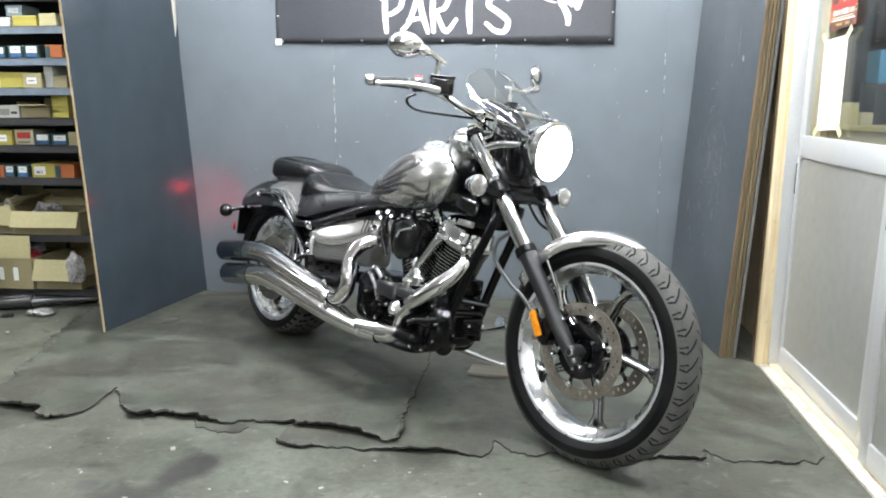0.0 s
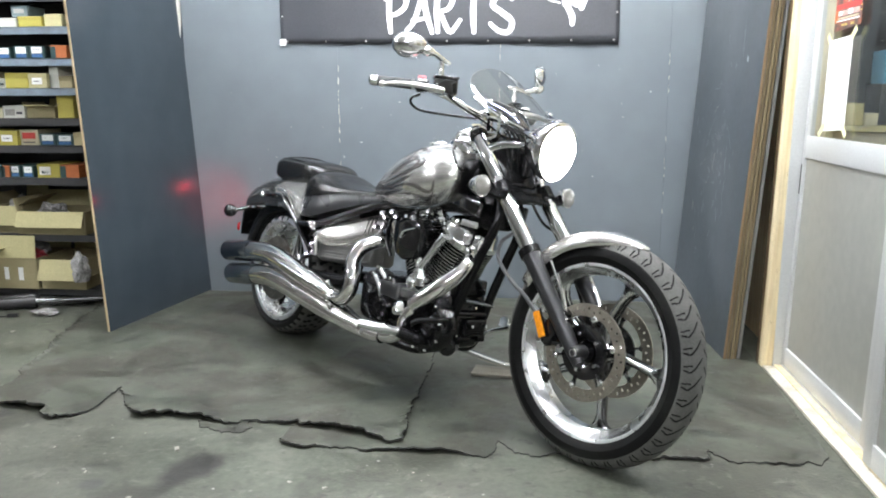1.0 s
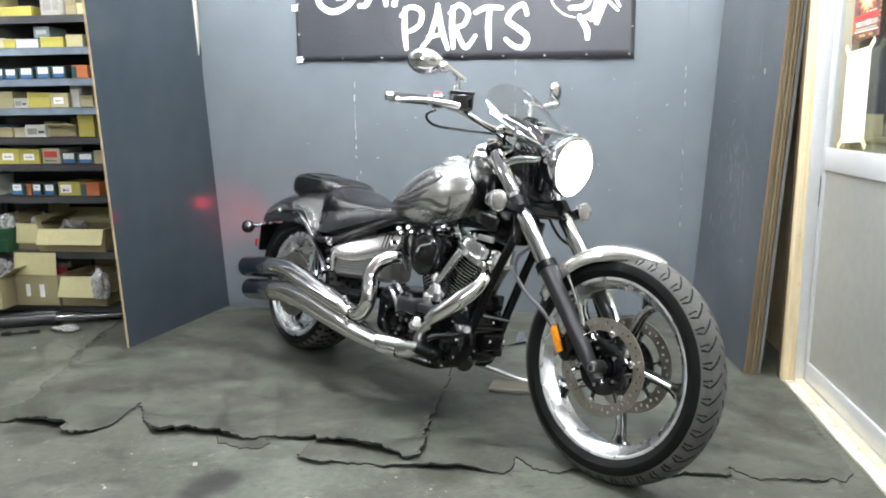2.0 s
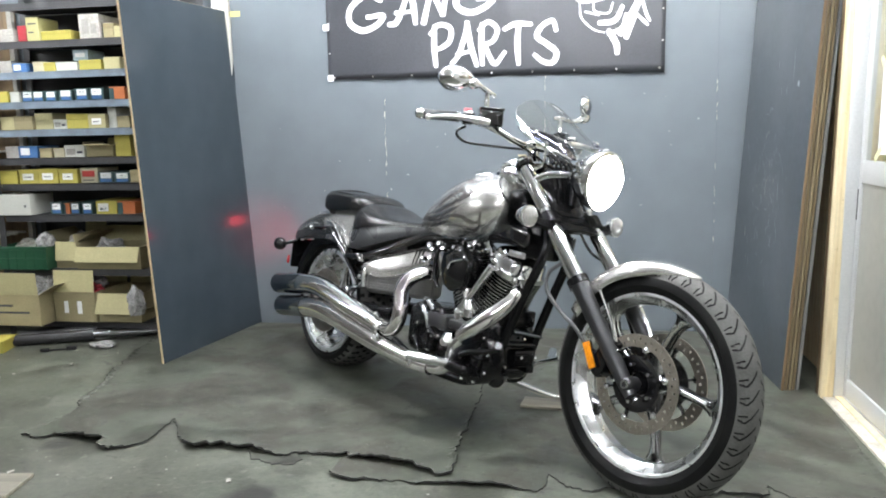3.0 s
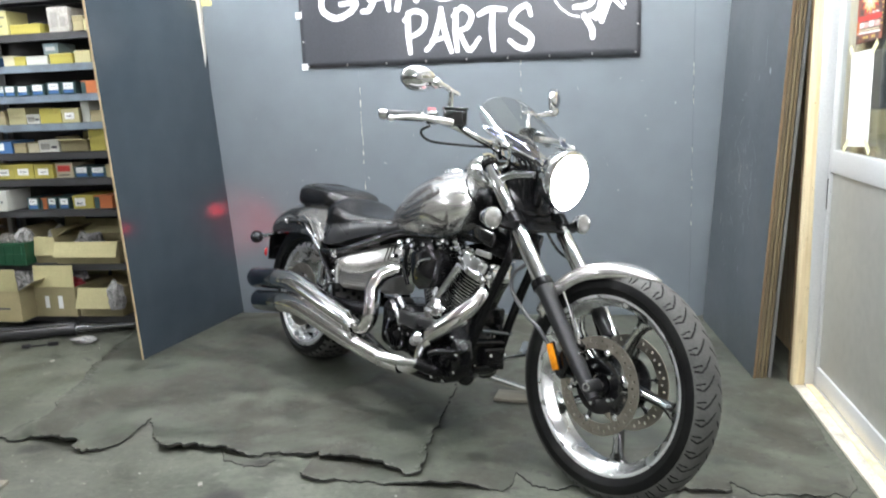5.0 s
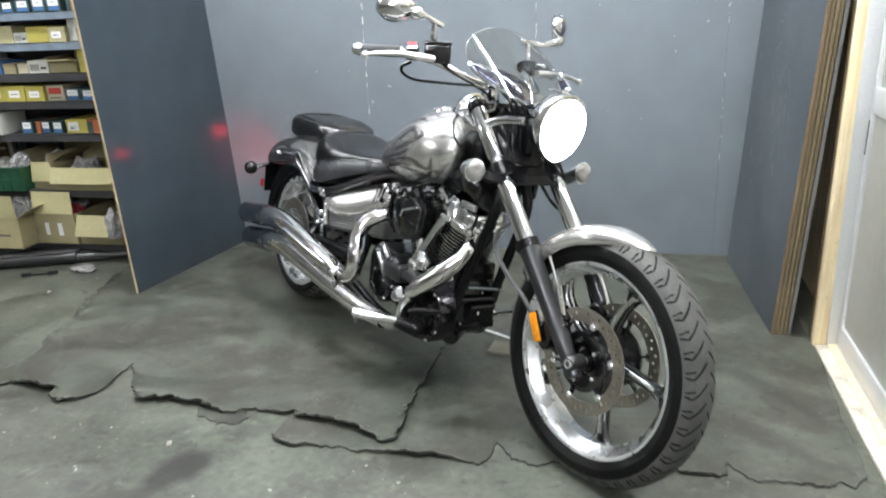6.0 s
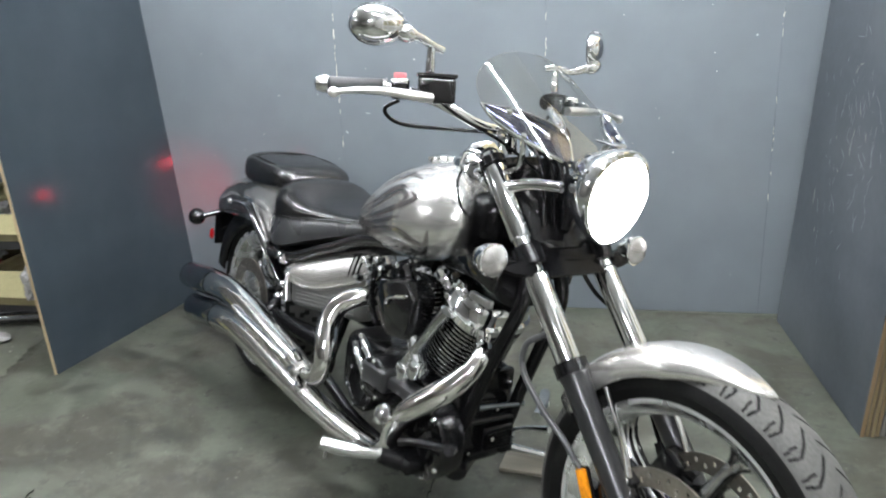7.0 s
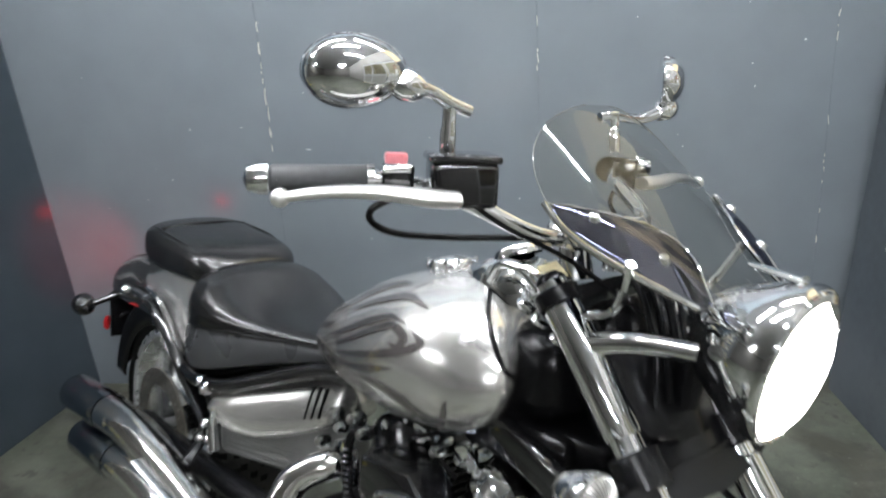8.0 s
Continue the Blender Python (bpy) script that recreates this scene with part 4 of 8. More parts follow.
ROWS_OF_BOXES = ((1, "gy42:176:70 r194:247:86 yp250:324:128 y327:418:52 y423:516:52 wl572:690:128 t702:762:80 p768:850:60"),
                 (2, "gy60:134:66 b141:227:50 c257:329:56 y334:406:48 w413:538:46 y547:679:54 p690:785:64"),
                 (3, "y39:96:60 w100:160:58 g168:242:60 g249:323:56 g326:396:54 g403:486:60 g508:590:64 g597:679:64 o716:805:66"),
                 (4, "p27:112:72 t117:232:76 p238:347:88 wp351:431:52 y442:570:80 pl577:680:76 w683:734:112 t741:815:62"),
                 (5, "gy36:119:66 b123:244:66 t252:330:54 c334:400:50 wp404:526:66 y713:805:116"),
                 (6, "y-26:105:74 yl109:234:80 yl238:359:83 yl363:479:78 cr483:591:82 g594:684:60 g691:787:56 t795:860:70"),
                 (7, "g284:359:66 o363:399:62 g402:459:64 g480:547:64 yg564:690:74 o697:805:70"))
for lv, text in ROWS_OF_BOXES:
    z = LEVELS[lv][0] + 0.0205
    for q, item in enumerate(text.split()):
        kind = item.rstrip("0123456789-:")
        a, b, h = (float(v) for v in item[len(kind):].split(":"))
        pm, marks, lab = KINDS[kind]
        rr = random.Random(lv * 37 + q)
        packed_box(SX0 + a * 0.001, SX0 + b * 0.001 - 0.002, z, h * 0.001, pm, marks, rr.uniform(0.15, 0.25), rr.uniform(0.004, 0.03), lab, tilt=rr.gauss(0, 1.2))
packed_box(SX0 + 0.500, SX0 + 0.590, LEVELS[2][0] + 0.0206 + 0.0545, 0.056, PALE_BLUE, KINDS["pb"][1], 0.15, 0.035, KINDS["pb"][2])
packed_box(SX0 - 0.062, SX0 + 0.196, LEVELS[7][0] + 0.0206, 0.115, WHITE_BOX, ((0.86, 0.90, 0.38, 0.50, INK),), 0.2, -0.03, "long white carton with a finger hole on the parts shelf")


def open_carton(x0, x1, z, h, depth, dy, pm, label, flap=60, marks=(), side_flaps=(-50, 60)):
    """A carton with its four flaps open: floor, walls with thickness, flaps."""
    w, t = x1 - x0, 0.004
    b = empty("open_carton", pose((x0 + x1) / 2, SY0 + dy, z), label, "box", "cartons on the parts shelf")
    for n, q in (("base", (-w / 2, w / 2, 0, depth, 0, t)), ("side", (-w / 2, -w / 2 + t, 0, depth, t, h)), ("side", (w / 2 - t, w / 2, 0, depth, t, h)),
                 ("front", (-w / 2 + t, w / 2 - t, 0, t, t, h)), ("back", (-w / 2 + t, w / 2 - t, depth - t, depth, t, h))):
        bm = bmesh.new()
        box(bm, *q, 0.001, seg=1)
        part(n, bm, pm, b)
    f = h * 0.72
    for m in (pose(0, 0, h, 180 - flap), pose(0, depth, h, -12)):
        bm = bmesh.new()
        box(bm, -w / 2 + 0.004, w / 2 - 0.004, -0.002, 0.002, 0.0, f, 0.001, m, seg=1)
        part("flap", bm, CARTON_PALE, b, "pale open flap")
    for sx, a in zip((-1, 1), side_flaps):
        bm = bmesh.new()
        box(bm, -0.002, 0.002, 0.004, depth - 0.004, 0.0, f * 0.8, 0.001, pose(sx * w / 2, 0, h, 0, a, 0), seg=1)
        part("flap", bm, CARTON, b)
    for u0, u1, v0, v1, mm in marks:
        bm = bmesh.new()
        box(bm, -w / 2 + u0 * w, -w / 2 + u1 * w, -0.0016, -0.0004, v0 * h, v1 * h)
        part("printed_label", bm, mm, b)
    return b


def crumple(name, centre, size, material, label, cat, seed, res=5):
    """A lump of crumpled sheet plastic: folded, creased, with an uneven outline."""
    bm = bmesh.new()
    bmesh.ops.create_icosphere(bm, subdivisions=res, radius=1.0)
    for v in bm.verts:
        q = v.co.copy()
        a = noise.noise(q * 1.6 + Vector((seed, 0, 0)))
        b = abs(noise.noise(q * 4.0 + Vector((0, seed, 0))))
        c = abs(noise.noise(q * 9.0 + Vector((0, 0, seed))))
        r = 0.85 + 0.30 * a - 0.30 * b - 0.12 * c
        v.co = Vector((q.x * size[0] * r, q.y * size[1] * r, max(-0.62, q.z * r) * size[2] + 0.62 * size[2]))
    ob = part(name, bm, material, None, sharp=28)
    ob.location = centre
    return tagged(ob, label, cat)


Z8, Z9 = LEVELS[8][0] + 0.0206, LEVELS[9][0] + 0.0206
crate = empty("plastic_crate", pose(-2.815, SY0 - 0.04, Z8), "green plastic crate full of loose parts on the parts shelf", "crate")
for n, q in (("base", (0, 0.32, 0, 0.34, 0, 0.006)), ("side_wall", (0, 0.006, 0, 0.34, 0.006, 0.13)), ("side_wall", (0.314, 0.32, 0, 0.34, 0.006, 0.13)), ("end_wall", (0.006, 0.314, 0, 0.006, 0.006, 0.13)), ("end_wall", (0.006, 0.314, 0.334, 0.34, 0.006, 0.13))):
    bm = bmesh.new()
    box(bm, *q, 0.0015, seg=1)
    part(n, bm, GREEN_PLASTIC, crate)
bm = bmesh.new()
box(bm, -0.008, 0.328, -0.008, 0.0, 0.112, 0.132, 0.003)
box(bm, -0.008, 0.328, -0.005, 0.0, 0.060, 0.066, 0.001)
part("rim", bm, GREEN_PLASTIC, crate)
for k in range(6):
    bm = bmesh.new()
    box(bm, 0.02 + k * 0.055, 0.026 + k * 0.055, -0.004, 0.0, 0.006, 0.112, 0.001)
    part("rib", bm, GREEN_PLASTIC, crate)
crumple("plastic_bag", (-2.54, SY0 + 0.03, Z8 + 0.115), (0.06, 0.06, 0.06), POLY, "crumpled clear plastic bag on the green crate", "plastic bag", 4, 4)
crumple("wrapped_part", (-2.70, SY0 + 0.10, Z8 + 0.09), (0.08, 0.08, 0.05), DUSTY_WHITE, "plastic wrapped part in the green crate", "wrapped part", 9, 4)
open_carton(-2.485, -2.345, Z8, 0.15, 0.28, 0.03, CARTON, "open brown carton filled with wrapped parts", 8)
open_carton(-2.335, -1.945, Z8, 0.125, 0.27, 0.0, CARTON, "wide open brown carton with raised flaps", 22, ((0.1, 0.4, 0.5, 0.58, INK),), side_flaps=(-12, 74))
open_carton(-2.235, -2.075, LEVELS[5][0] + 0.0206, 0.060, 0.20, 0.03, CARTON, "small open carton with its flaps up on the parts shelf", 100)
crumple("wrapped_part", (-2.20, SY0 + 0.12, Z8 + 0.03), (0.12, 0.1, 0.09), POLY, "plastic wrapped part in an open carton", "wrapped part", 12, 4)
crumple("wrapped_part", (-2.415, SY0 + 0.15, Z8 + 0.05), (0.07, 0.1, 0.10), DUSTY_WHITE, "grey wrapped part in an open carton", "wrapped part", 15, 4)
open_carton(-2.825, -2.49, Z9, 0.175, 0.36, -0.14, CARTON, "large open carton with faded print jutting from the shelf", 176, ((0.14, 0.5, 0.62, 0.68, INK), (0.14, 0.8, 0.40, 0.46, INK)))
open_carton(-2.480, -2.225, Z9, 0.172, 0.33, -0.03, CARTON, "brown carton with two white labels", -176, ((0.24, 0.34, 0.30, 0.70, PAPER), (0.56, 0.67, 0.28, 0.70, PAPER)), side_flaps=(-168, 164))
open_carton(-2.215, -1.955, Z9, 0.165, 0.33, -0.02, CARTON, "brown carton with its pale flap hanging down", 24, side_flaps=(-165, 166))
crumple("wrapped_part", (-2.58, SY0 + 0.05, Z9 + 0.10), (0.10, 0.09, 0.12), POLY, "clear wrapped part in a large carton", "wrapped part", 21, 4)
crumple("red_part", (-2.31, SY0 + 0.06, Z9 + 0.115), (0.10, 0.08, 0.065), RED_PLASTIC, "red moulded part in a carton", "part", 23, 4)
crumple("wrapped_part", (-2.34, SY0 + 0.13, Z9 + 0.16), (0.10, 0.09, 0.055), POLY, "clear wrapped part in a carton", "wrapped part", 24, 4)
crumple("plastic_bag", (-1.955, SY0 - 0.06, Z9 + 0.055), (0.062, 0.05, 0.115), POLY, "clear plastic bag hanging over a carton", "plastic bag", 27, 4)

# in front of the shelf, on the floor
forks = empty("fork_tube", pose(-2.40, 3.93, 0.034, 0, 0, 22), "pair of black telescopic fork legs lying on the floor", "fork tube")
for y, z in ((0.0, 0.0), (0.085, 0.0)):
    bm = bmesh.new()
    tube(bm, [(-0.22, y, z), (0.18, y, z)], 0.030, 20)
    tube(bm, [(0.14, y, z), (0.19, y, z)], 0.034, 20)
    part("lower_leg", bm, BLACK_PLASTIC, forks)
    bm = bmesh.new()
    tube(bm, [(0.19, y, z), (0.62, y, z)], 0.021, 20)
    part("stanchion", bm, mat("dark_chrome", (0.25, 0.25, 0.26), 0.2, metal=1.0), forks, "chromed stanchion")
crumple("plastic_bag", (-2.09, 3.88, 0.0), (0.085, 0.05, 0.022), POLY, "flat clear plastic bag on the floor", "plastic bag", 31, 4)
crumple("plastic_bag", (-2.52, 3.98, 0.0), (0.12, 0.05, 0.03), DUSTY_WHITE, "crumpled wrapper on the floor", "wrapper", 33, 4)
br = empty("steel_bracket", pose(-2.29, 3.80, 0.0, 0, 0, 22), "small dark steel bracket on the floor", "bracket")
bm = bmesh.new()
box(bm, -0.10, -0.055, -0.012, 0.012, 0.0, 0.02, 0.003)
box(bm, 0.03, 0.08, -0.012, 0.012, 0.0, 0.02, 0.003)
box(bm, -0.055, 0.03, -0.006, 0.006, 0.004, 0.010, 0.001)
part("bar", bm, BLACK_PLASTIC, br)
yb = empty("yellow_box", pose(-2.675, 3.74, 0.0, 0, 0, 14), "yellow card box lying on the floor", "box")
bm = bmesh.new()
box(bm, -0.16, 0.10, -0.05, 0.10, 0, 0.062, 0.003)
part("carton", bm, YELLOW_BOX, yb)
bm = bmesh.new()
box(bm, -0.165, 0.105, -0.054, 0.104, 0.042, 0.066, 0.002)
part("lid", bm, YELLOW_BOX, yb)
off = empty("board_offcut", pose(-1.355, 2.290, 0.0, 0, 0, 8), "worn wooden board offcut on the floor", "board")
bm = bmesh.new()
box(bm, -0.62, 0.0, -0.085, 0.085, 0, 0.014, 0.003)
part("plank", bm, OFFCUT_WOOD, off)
crumbs = bmesh.new()
rng = random.Random(5)
for k in range(170):
    x, y = rng.uniform(-2.6, 0.6), rng.uniform(1.9, 3.9)
    if x > -1.9 and y > 2.6 or x > -0.4 and y > 2.42:
        continue
    r = 0.002 + 0.010 * rng.random() ** 3
    mm = pose(x, y, 0.0, rng.uniform(-6, 6), rng.uniform(-6, 6), rng.uniform(0, 360))
    box(crumbs, -r, r, -r * 0.6, r * 0.6, 0.0, r * 0.35, 0, mm)
tagged(part("floor_litter", crumbs, DUSTY_WHITE, None, smooth=False), "scattered pale paper scraps and crumbs on the concrete", "litter", kind="stuff")

# the open rack further along
rack2 = empty("wire_rack", pose(-3.62, 4.0, 0), "grey steel rack with slatted shelves and small parts", "rack")
for x in (0, 0.74):
    for y in (0, 0.40):
        plain("upright", x, x + 0.03, y, y + 0.03, 0, 1.9, STEEL_GREY, rack2, 0.002)
for z in (0.12, 0.42, 0.56, 0.70, 0.84, 1.05, 1.35, 1.65):
    for k in range(6):
        plain("slat", 0.031, 0.739, 0.004 + k * 0.07, 0.034 + k * 0.07, z, z + 0.012, STEEL_GREY, rack2, 0.002)
plain("back_board", 0.0, 0.77, 0.432, 0.440, 0.05, 1.9, PLY_BROWN, rack2, 0.001, "brown hardboard back")
rng = random.Random(9)
for z in (0.132, 0.432, 0.852, 1.062, 1.362, 1.662):
    x = -3.56
    while x < -3.05:
        w = rng.uniform(0.08, 0.2)
        h = rng.uniform(0.06, 0.15)
        pm = rng.choice((CARTON, CARTON_PALE, WHITE_BOX, DUSTY_WHITE))
        tagged(plain("parts_box", x, x + w, 4.04, 4.04 + rng.uniform(0.15, 0.3), z + 0.0005, z + h, pm, None, 0.003), "small box of parts on the grey rack", "box", "boxes on the grey rack")
        x += w + rng.uniform(0.01, 0.05)
bag = crumple("plastic_bag", (-2.93, 3.96, 0.953), (0.07, 0.08, 0.17), POLY, "grey plastic bag of parts hanging on the rack side", "plastic bag", 41, 4)
plain("ledge", 0.62, 0.82, -0.07, -0.002, 0.94, 0.952, STEEL_GREY, rack2, 0.002)


# ---- the motorcycle ----
# local frame: x forward from the rear axle, y to the rider's left, z up from the ground; it leans on its side stand
WHEELBASE, HEADING, LEAN_LEFT = 1.80, -42.8, 10.4
turn = Matrix.Rotation(radians(HEADING), 4, "Z") @ Matrix.Rotation(radians(-LEAN_LEFT), 4, "X")
bike = empty("motorcycle", Matrix.Translation(Vector((0.610, 2.474, 0.006)) - turn @ Vector((WHEELBASE, 0, 0))) @ turn,
             "silver cruiser motorcycle with dark flames, headlight lit, on rubber sheets", "motorcycle")

CHROME = mat("chrome", (0.92, 0.93, 0.94), 0.05, metal=1.0, vary=0.02, scale=10.0, rough_vary=0.3, bump=0.045, bump_scale=20.0)
PIPE_CHROME = mat("pipe_chrome", (0.90, 0.885, 0.87), 0.055, metal=1.0, vary=0.05, scale=10.0, rough_vary=0.4, bump=0.34, bump_scale=24.0)
DARK_CHROME = mat("smoked_chrome", (0.27, 0.30, 0.34), 0.12, metal=1.0, vary=0.08, scale=10.0)
POLISHED = mat("polished_alloy", (0.66, 0.67, 0.67), 0.20, metal=1.0, vary=0.06, scale=14.0, rough_vary=0.4)
LEVER_ALLOY = mat("satin_lever_alloy", (0.80, 0.79, 0.76), 0.32, metal=0.8, vary=0.05, scale=20.0)
RIM_ALLOY = mat("machined_rim_alloy", (0.83, 0.84, 0.84), 0.26, metal=1.0, vary=0.08, scale=14.0, rough_vary=0.4)
RIM_LIP = mat("bright_rim_lip", (0.90, 0.91, 0.92), 0.34, metal=0.9, vary=0.06, scale=30.0, rough_vary=0.4)
CAST = mat("cast_alloy", (0.48, 0.48, 0.47), 0.38, metal=1.0, vary=0.1, scale=12.0)
FORK_GREY = mat("grey_fork_leg", (0.062, 0.063, 0.065), 0.28, metal=0.7, vary=0.02, scale=12.0, rough_vary=0.02)
SIDE_GREY = mat("grey_side_cover", (0.20, 0.20, 0.195), 0.30, metal=0.6, vary=0.04, scale=8.0)
SILVER = mat("silver_paint", (0.84, 0.825, 0.795), 0.25, metal=0.86, vary=0.02, scale=3.0, fine=900.0, rough_vary=0.02, coat=1.0, coat_ior=2.3)
FLAME = mat("flame_graphic", (0.23, 0.208, 0.205), 0.22, metal=0.80, vary=0.04, scale=9.0, rough_vary=0.03, coat=1.0, coat_ior=1.9)
TAIL_DARK = mat("dark_tail_graphic", (0.085, 0.079, 0.076), 0.24, metal=0.7, vary=0.10, scale=9.0, rough_vary=0.03, coat=1.0, coat_ior=1.8)
GLOSS_BLACK = mat("gloss_black", (0.005, 0.005, 0.0055), 0.08, vary=0.1, coat=0.6)
ENGINE_BLACK = mat("engine_black", (0.005, 0.005, 0.0055), 0.16, vary=0.2, scale=10.0, bump=0.03, bump_scale=200.0, spec=0.42)
SATIN_BLACK = mat("satin_black", (0.005, 0.005, 0.0055), 0.24, vary=0.1, scale=10.0, spec=0.22)
FIN_EDGE = mat("machined_fin", (0.55, 0.55, 0.54), 0.25, metal=1.0)
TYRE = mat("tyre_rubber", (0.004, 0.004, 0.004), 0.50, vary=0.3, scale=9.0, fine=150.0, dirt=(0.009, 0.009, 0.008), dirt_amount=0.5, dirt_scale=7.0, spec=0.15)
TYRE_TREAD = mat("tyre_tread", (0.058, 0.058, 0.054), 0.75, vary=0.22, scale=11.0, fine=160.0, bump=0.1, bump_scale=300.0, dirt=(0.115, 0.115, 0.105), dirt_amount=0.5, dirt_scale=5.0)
LEATHER = mat("seat_vinyl", (0.006, 0.006, 0.0065), 0.23, vary=0.04, scale=9.0, rough_vary=0.05, bump=0.02, bump_scale=260.0, spec=0.55)
# Seat vinyl again, lightened to imitate the flanks catching light
LEATHER_LIT_SIDE = mat("seat_side_lit_vinyl", (0.036, 0.037, 0.039), 0.28, vary=0.04, scale=9.0, rough_vary=0.05, bump=0.02, bump_scale=260.0)
GRIP = mat("grip_rubber", (0.030, 0.032, 0.034), 0.55, vary=0.15)
HOSE_GREY = mat("braided_hose", (0.055, 0.056, 0.058), 0.40, vary=0.15)
AMBER = mat("amber_reflector", (0.75, 0.26, 0.01), 0.2, vary=0.12, scale=120.0)
RED_LENS = mat("red_reflector", (0.42, 0.012, 0.015), 0.15, vary=0.1)
RED_SWITCH = mat("red_switch", (0.66, 0.20, 0.22), 0.4)
CLEAR_LENS = mat("ribbed_lens", (0.34, 0.33, 0.32), 0.10, vary=0.12, scale=60.0, coat=1.0)
DISC_STEEL = mat("brake_disc_steel", (0.42, 0.385, 0.33), 0.38, metal=1.0, vary=0.12, scale=25.0)
SMOKED = glass("smoked_acrylic", (0.78, 0.78, 0.755), 0.004)
RIM_CLEAR = mat("cut_acrylic_edge", (0.10, 0.105, 0.10), 0.15, vary=0.05)
LENS_GLASS = mat("fluted_clear_lens", (0.40, 0.39, 0.37), 0.14, metal=0.55, vary=0.10, scale=40.0, coat=1.0)
HEAD_GLOW = glow("headlight_glow", (1.0, 0.96, 0.90), HEADLIGHT_POWER)
TAIL_GLOW = glow("tail_lamp_glow", (1.0, 0.03, 0.05), TAIL_POWER)
MIRROR_GLASS = mat("mirror_glass", (0.8, 0.82, 0.84), 0.01, metal=1.0, vary=0.01)
BRASS_TAG = mat("warning_label", (0.66, 0.58, 0.36), 0.5)


def bpart(name, build, material, parent=bike, label="", sharp=35.0):
    bm = bmesh.new()
    build(bm)
    return part(name, bm, material, parent, label, sharp)


def bar(name, pts, r, material, parent=bike, label="", seg=14, **kw):
    bm = bmesh.new()
    tube(bm, pts, r, seg, **kw)
    return part(name, bm, material, parent, label)


def wheel_tyre(parent, cx, cz, bead, crown, half, steps, treaded):
    """Tyre: a full section with the tread cut into the crown."""
    bm = bmesh.new()
    sec = []
    n = 64 if treaded and steps > 500 else 36
    for j in range(n + 1):
        a = math.pi * (j / n - 0.5)
        y = half * math.sin(a)
        r = bead + (crown - bead) * max(0.0, math.cos(a)) ** 0.56
        if j in (0, n):
            y *= 0.80
        elif j in (1, n - 1):
            y *= 0.94
        sec.append((r, y, a))
    rings = []
    grooved = set()
    for k in range(steps):
        th = 2 * math.pi * k / steps
        ring = []
        for r, y, a in sec:
            cut = 0.0
            if treaded and r > bead + (crown - bead) * 0.34:
                s = abs(y) / half
                for sgn in (1, -1):
                    if y * sgn >= -0.002:
                        turn_phase = th * 44 / (2 * math.pi) + (0.5 if sgn < 0 else 0.0)
                        # a long arc from the crown down to the shoulder, its foot hooked back
                        arc = 0.95 * max(0.0, 1 - s / 0.70) ** 1.15 if s < 0.70 else 0.7 * (s - 0.70)
                        ph = (turn_phase - arc) % 1.0
                        if min(ph, 1 - ph) < 0.028 + 0.012 * s and 0.06 < s < 0.88:
                            cut = 0.005
                        # a short slot on the shoulder between two arcs
                        ph2 = (turn_phase + 0.48 + s * 0.2) % 1.0
                        if min(ph2, 1 - ph2) < 0.030 and 0.62 < s < 0.88:
                            cut = 0.005
            rr = r - cut
            if cut:
                grooved.add((k, len(ring)))
            ring.append(bm.verts.new((cx + rr * math.cos(th), y, cz + rr * math.sin(th))))
        rings.append(ring)
    m = len(sec)
    for k in range(steps):
        a, b = rings[k], rings[(k + 1) % steps]
        for j in range(m - 1):
            f = bm.faces.new((a[j], a[j + 1], b[j + 1], b[j]))
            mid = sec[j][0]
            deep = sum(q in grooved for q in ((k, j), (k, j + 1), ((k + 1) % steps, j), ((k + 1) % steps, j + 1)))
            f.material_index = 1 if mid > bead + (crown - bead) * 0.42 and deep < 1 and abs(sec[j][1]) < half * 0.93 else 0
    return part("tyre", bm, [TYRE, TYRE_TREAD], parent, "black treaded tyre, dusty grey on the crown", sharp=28)


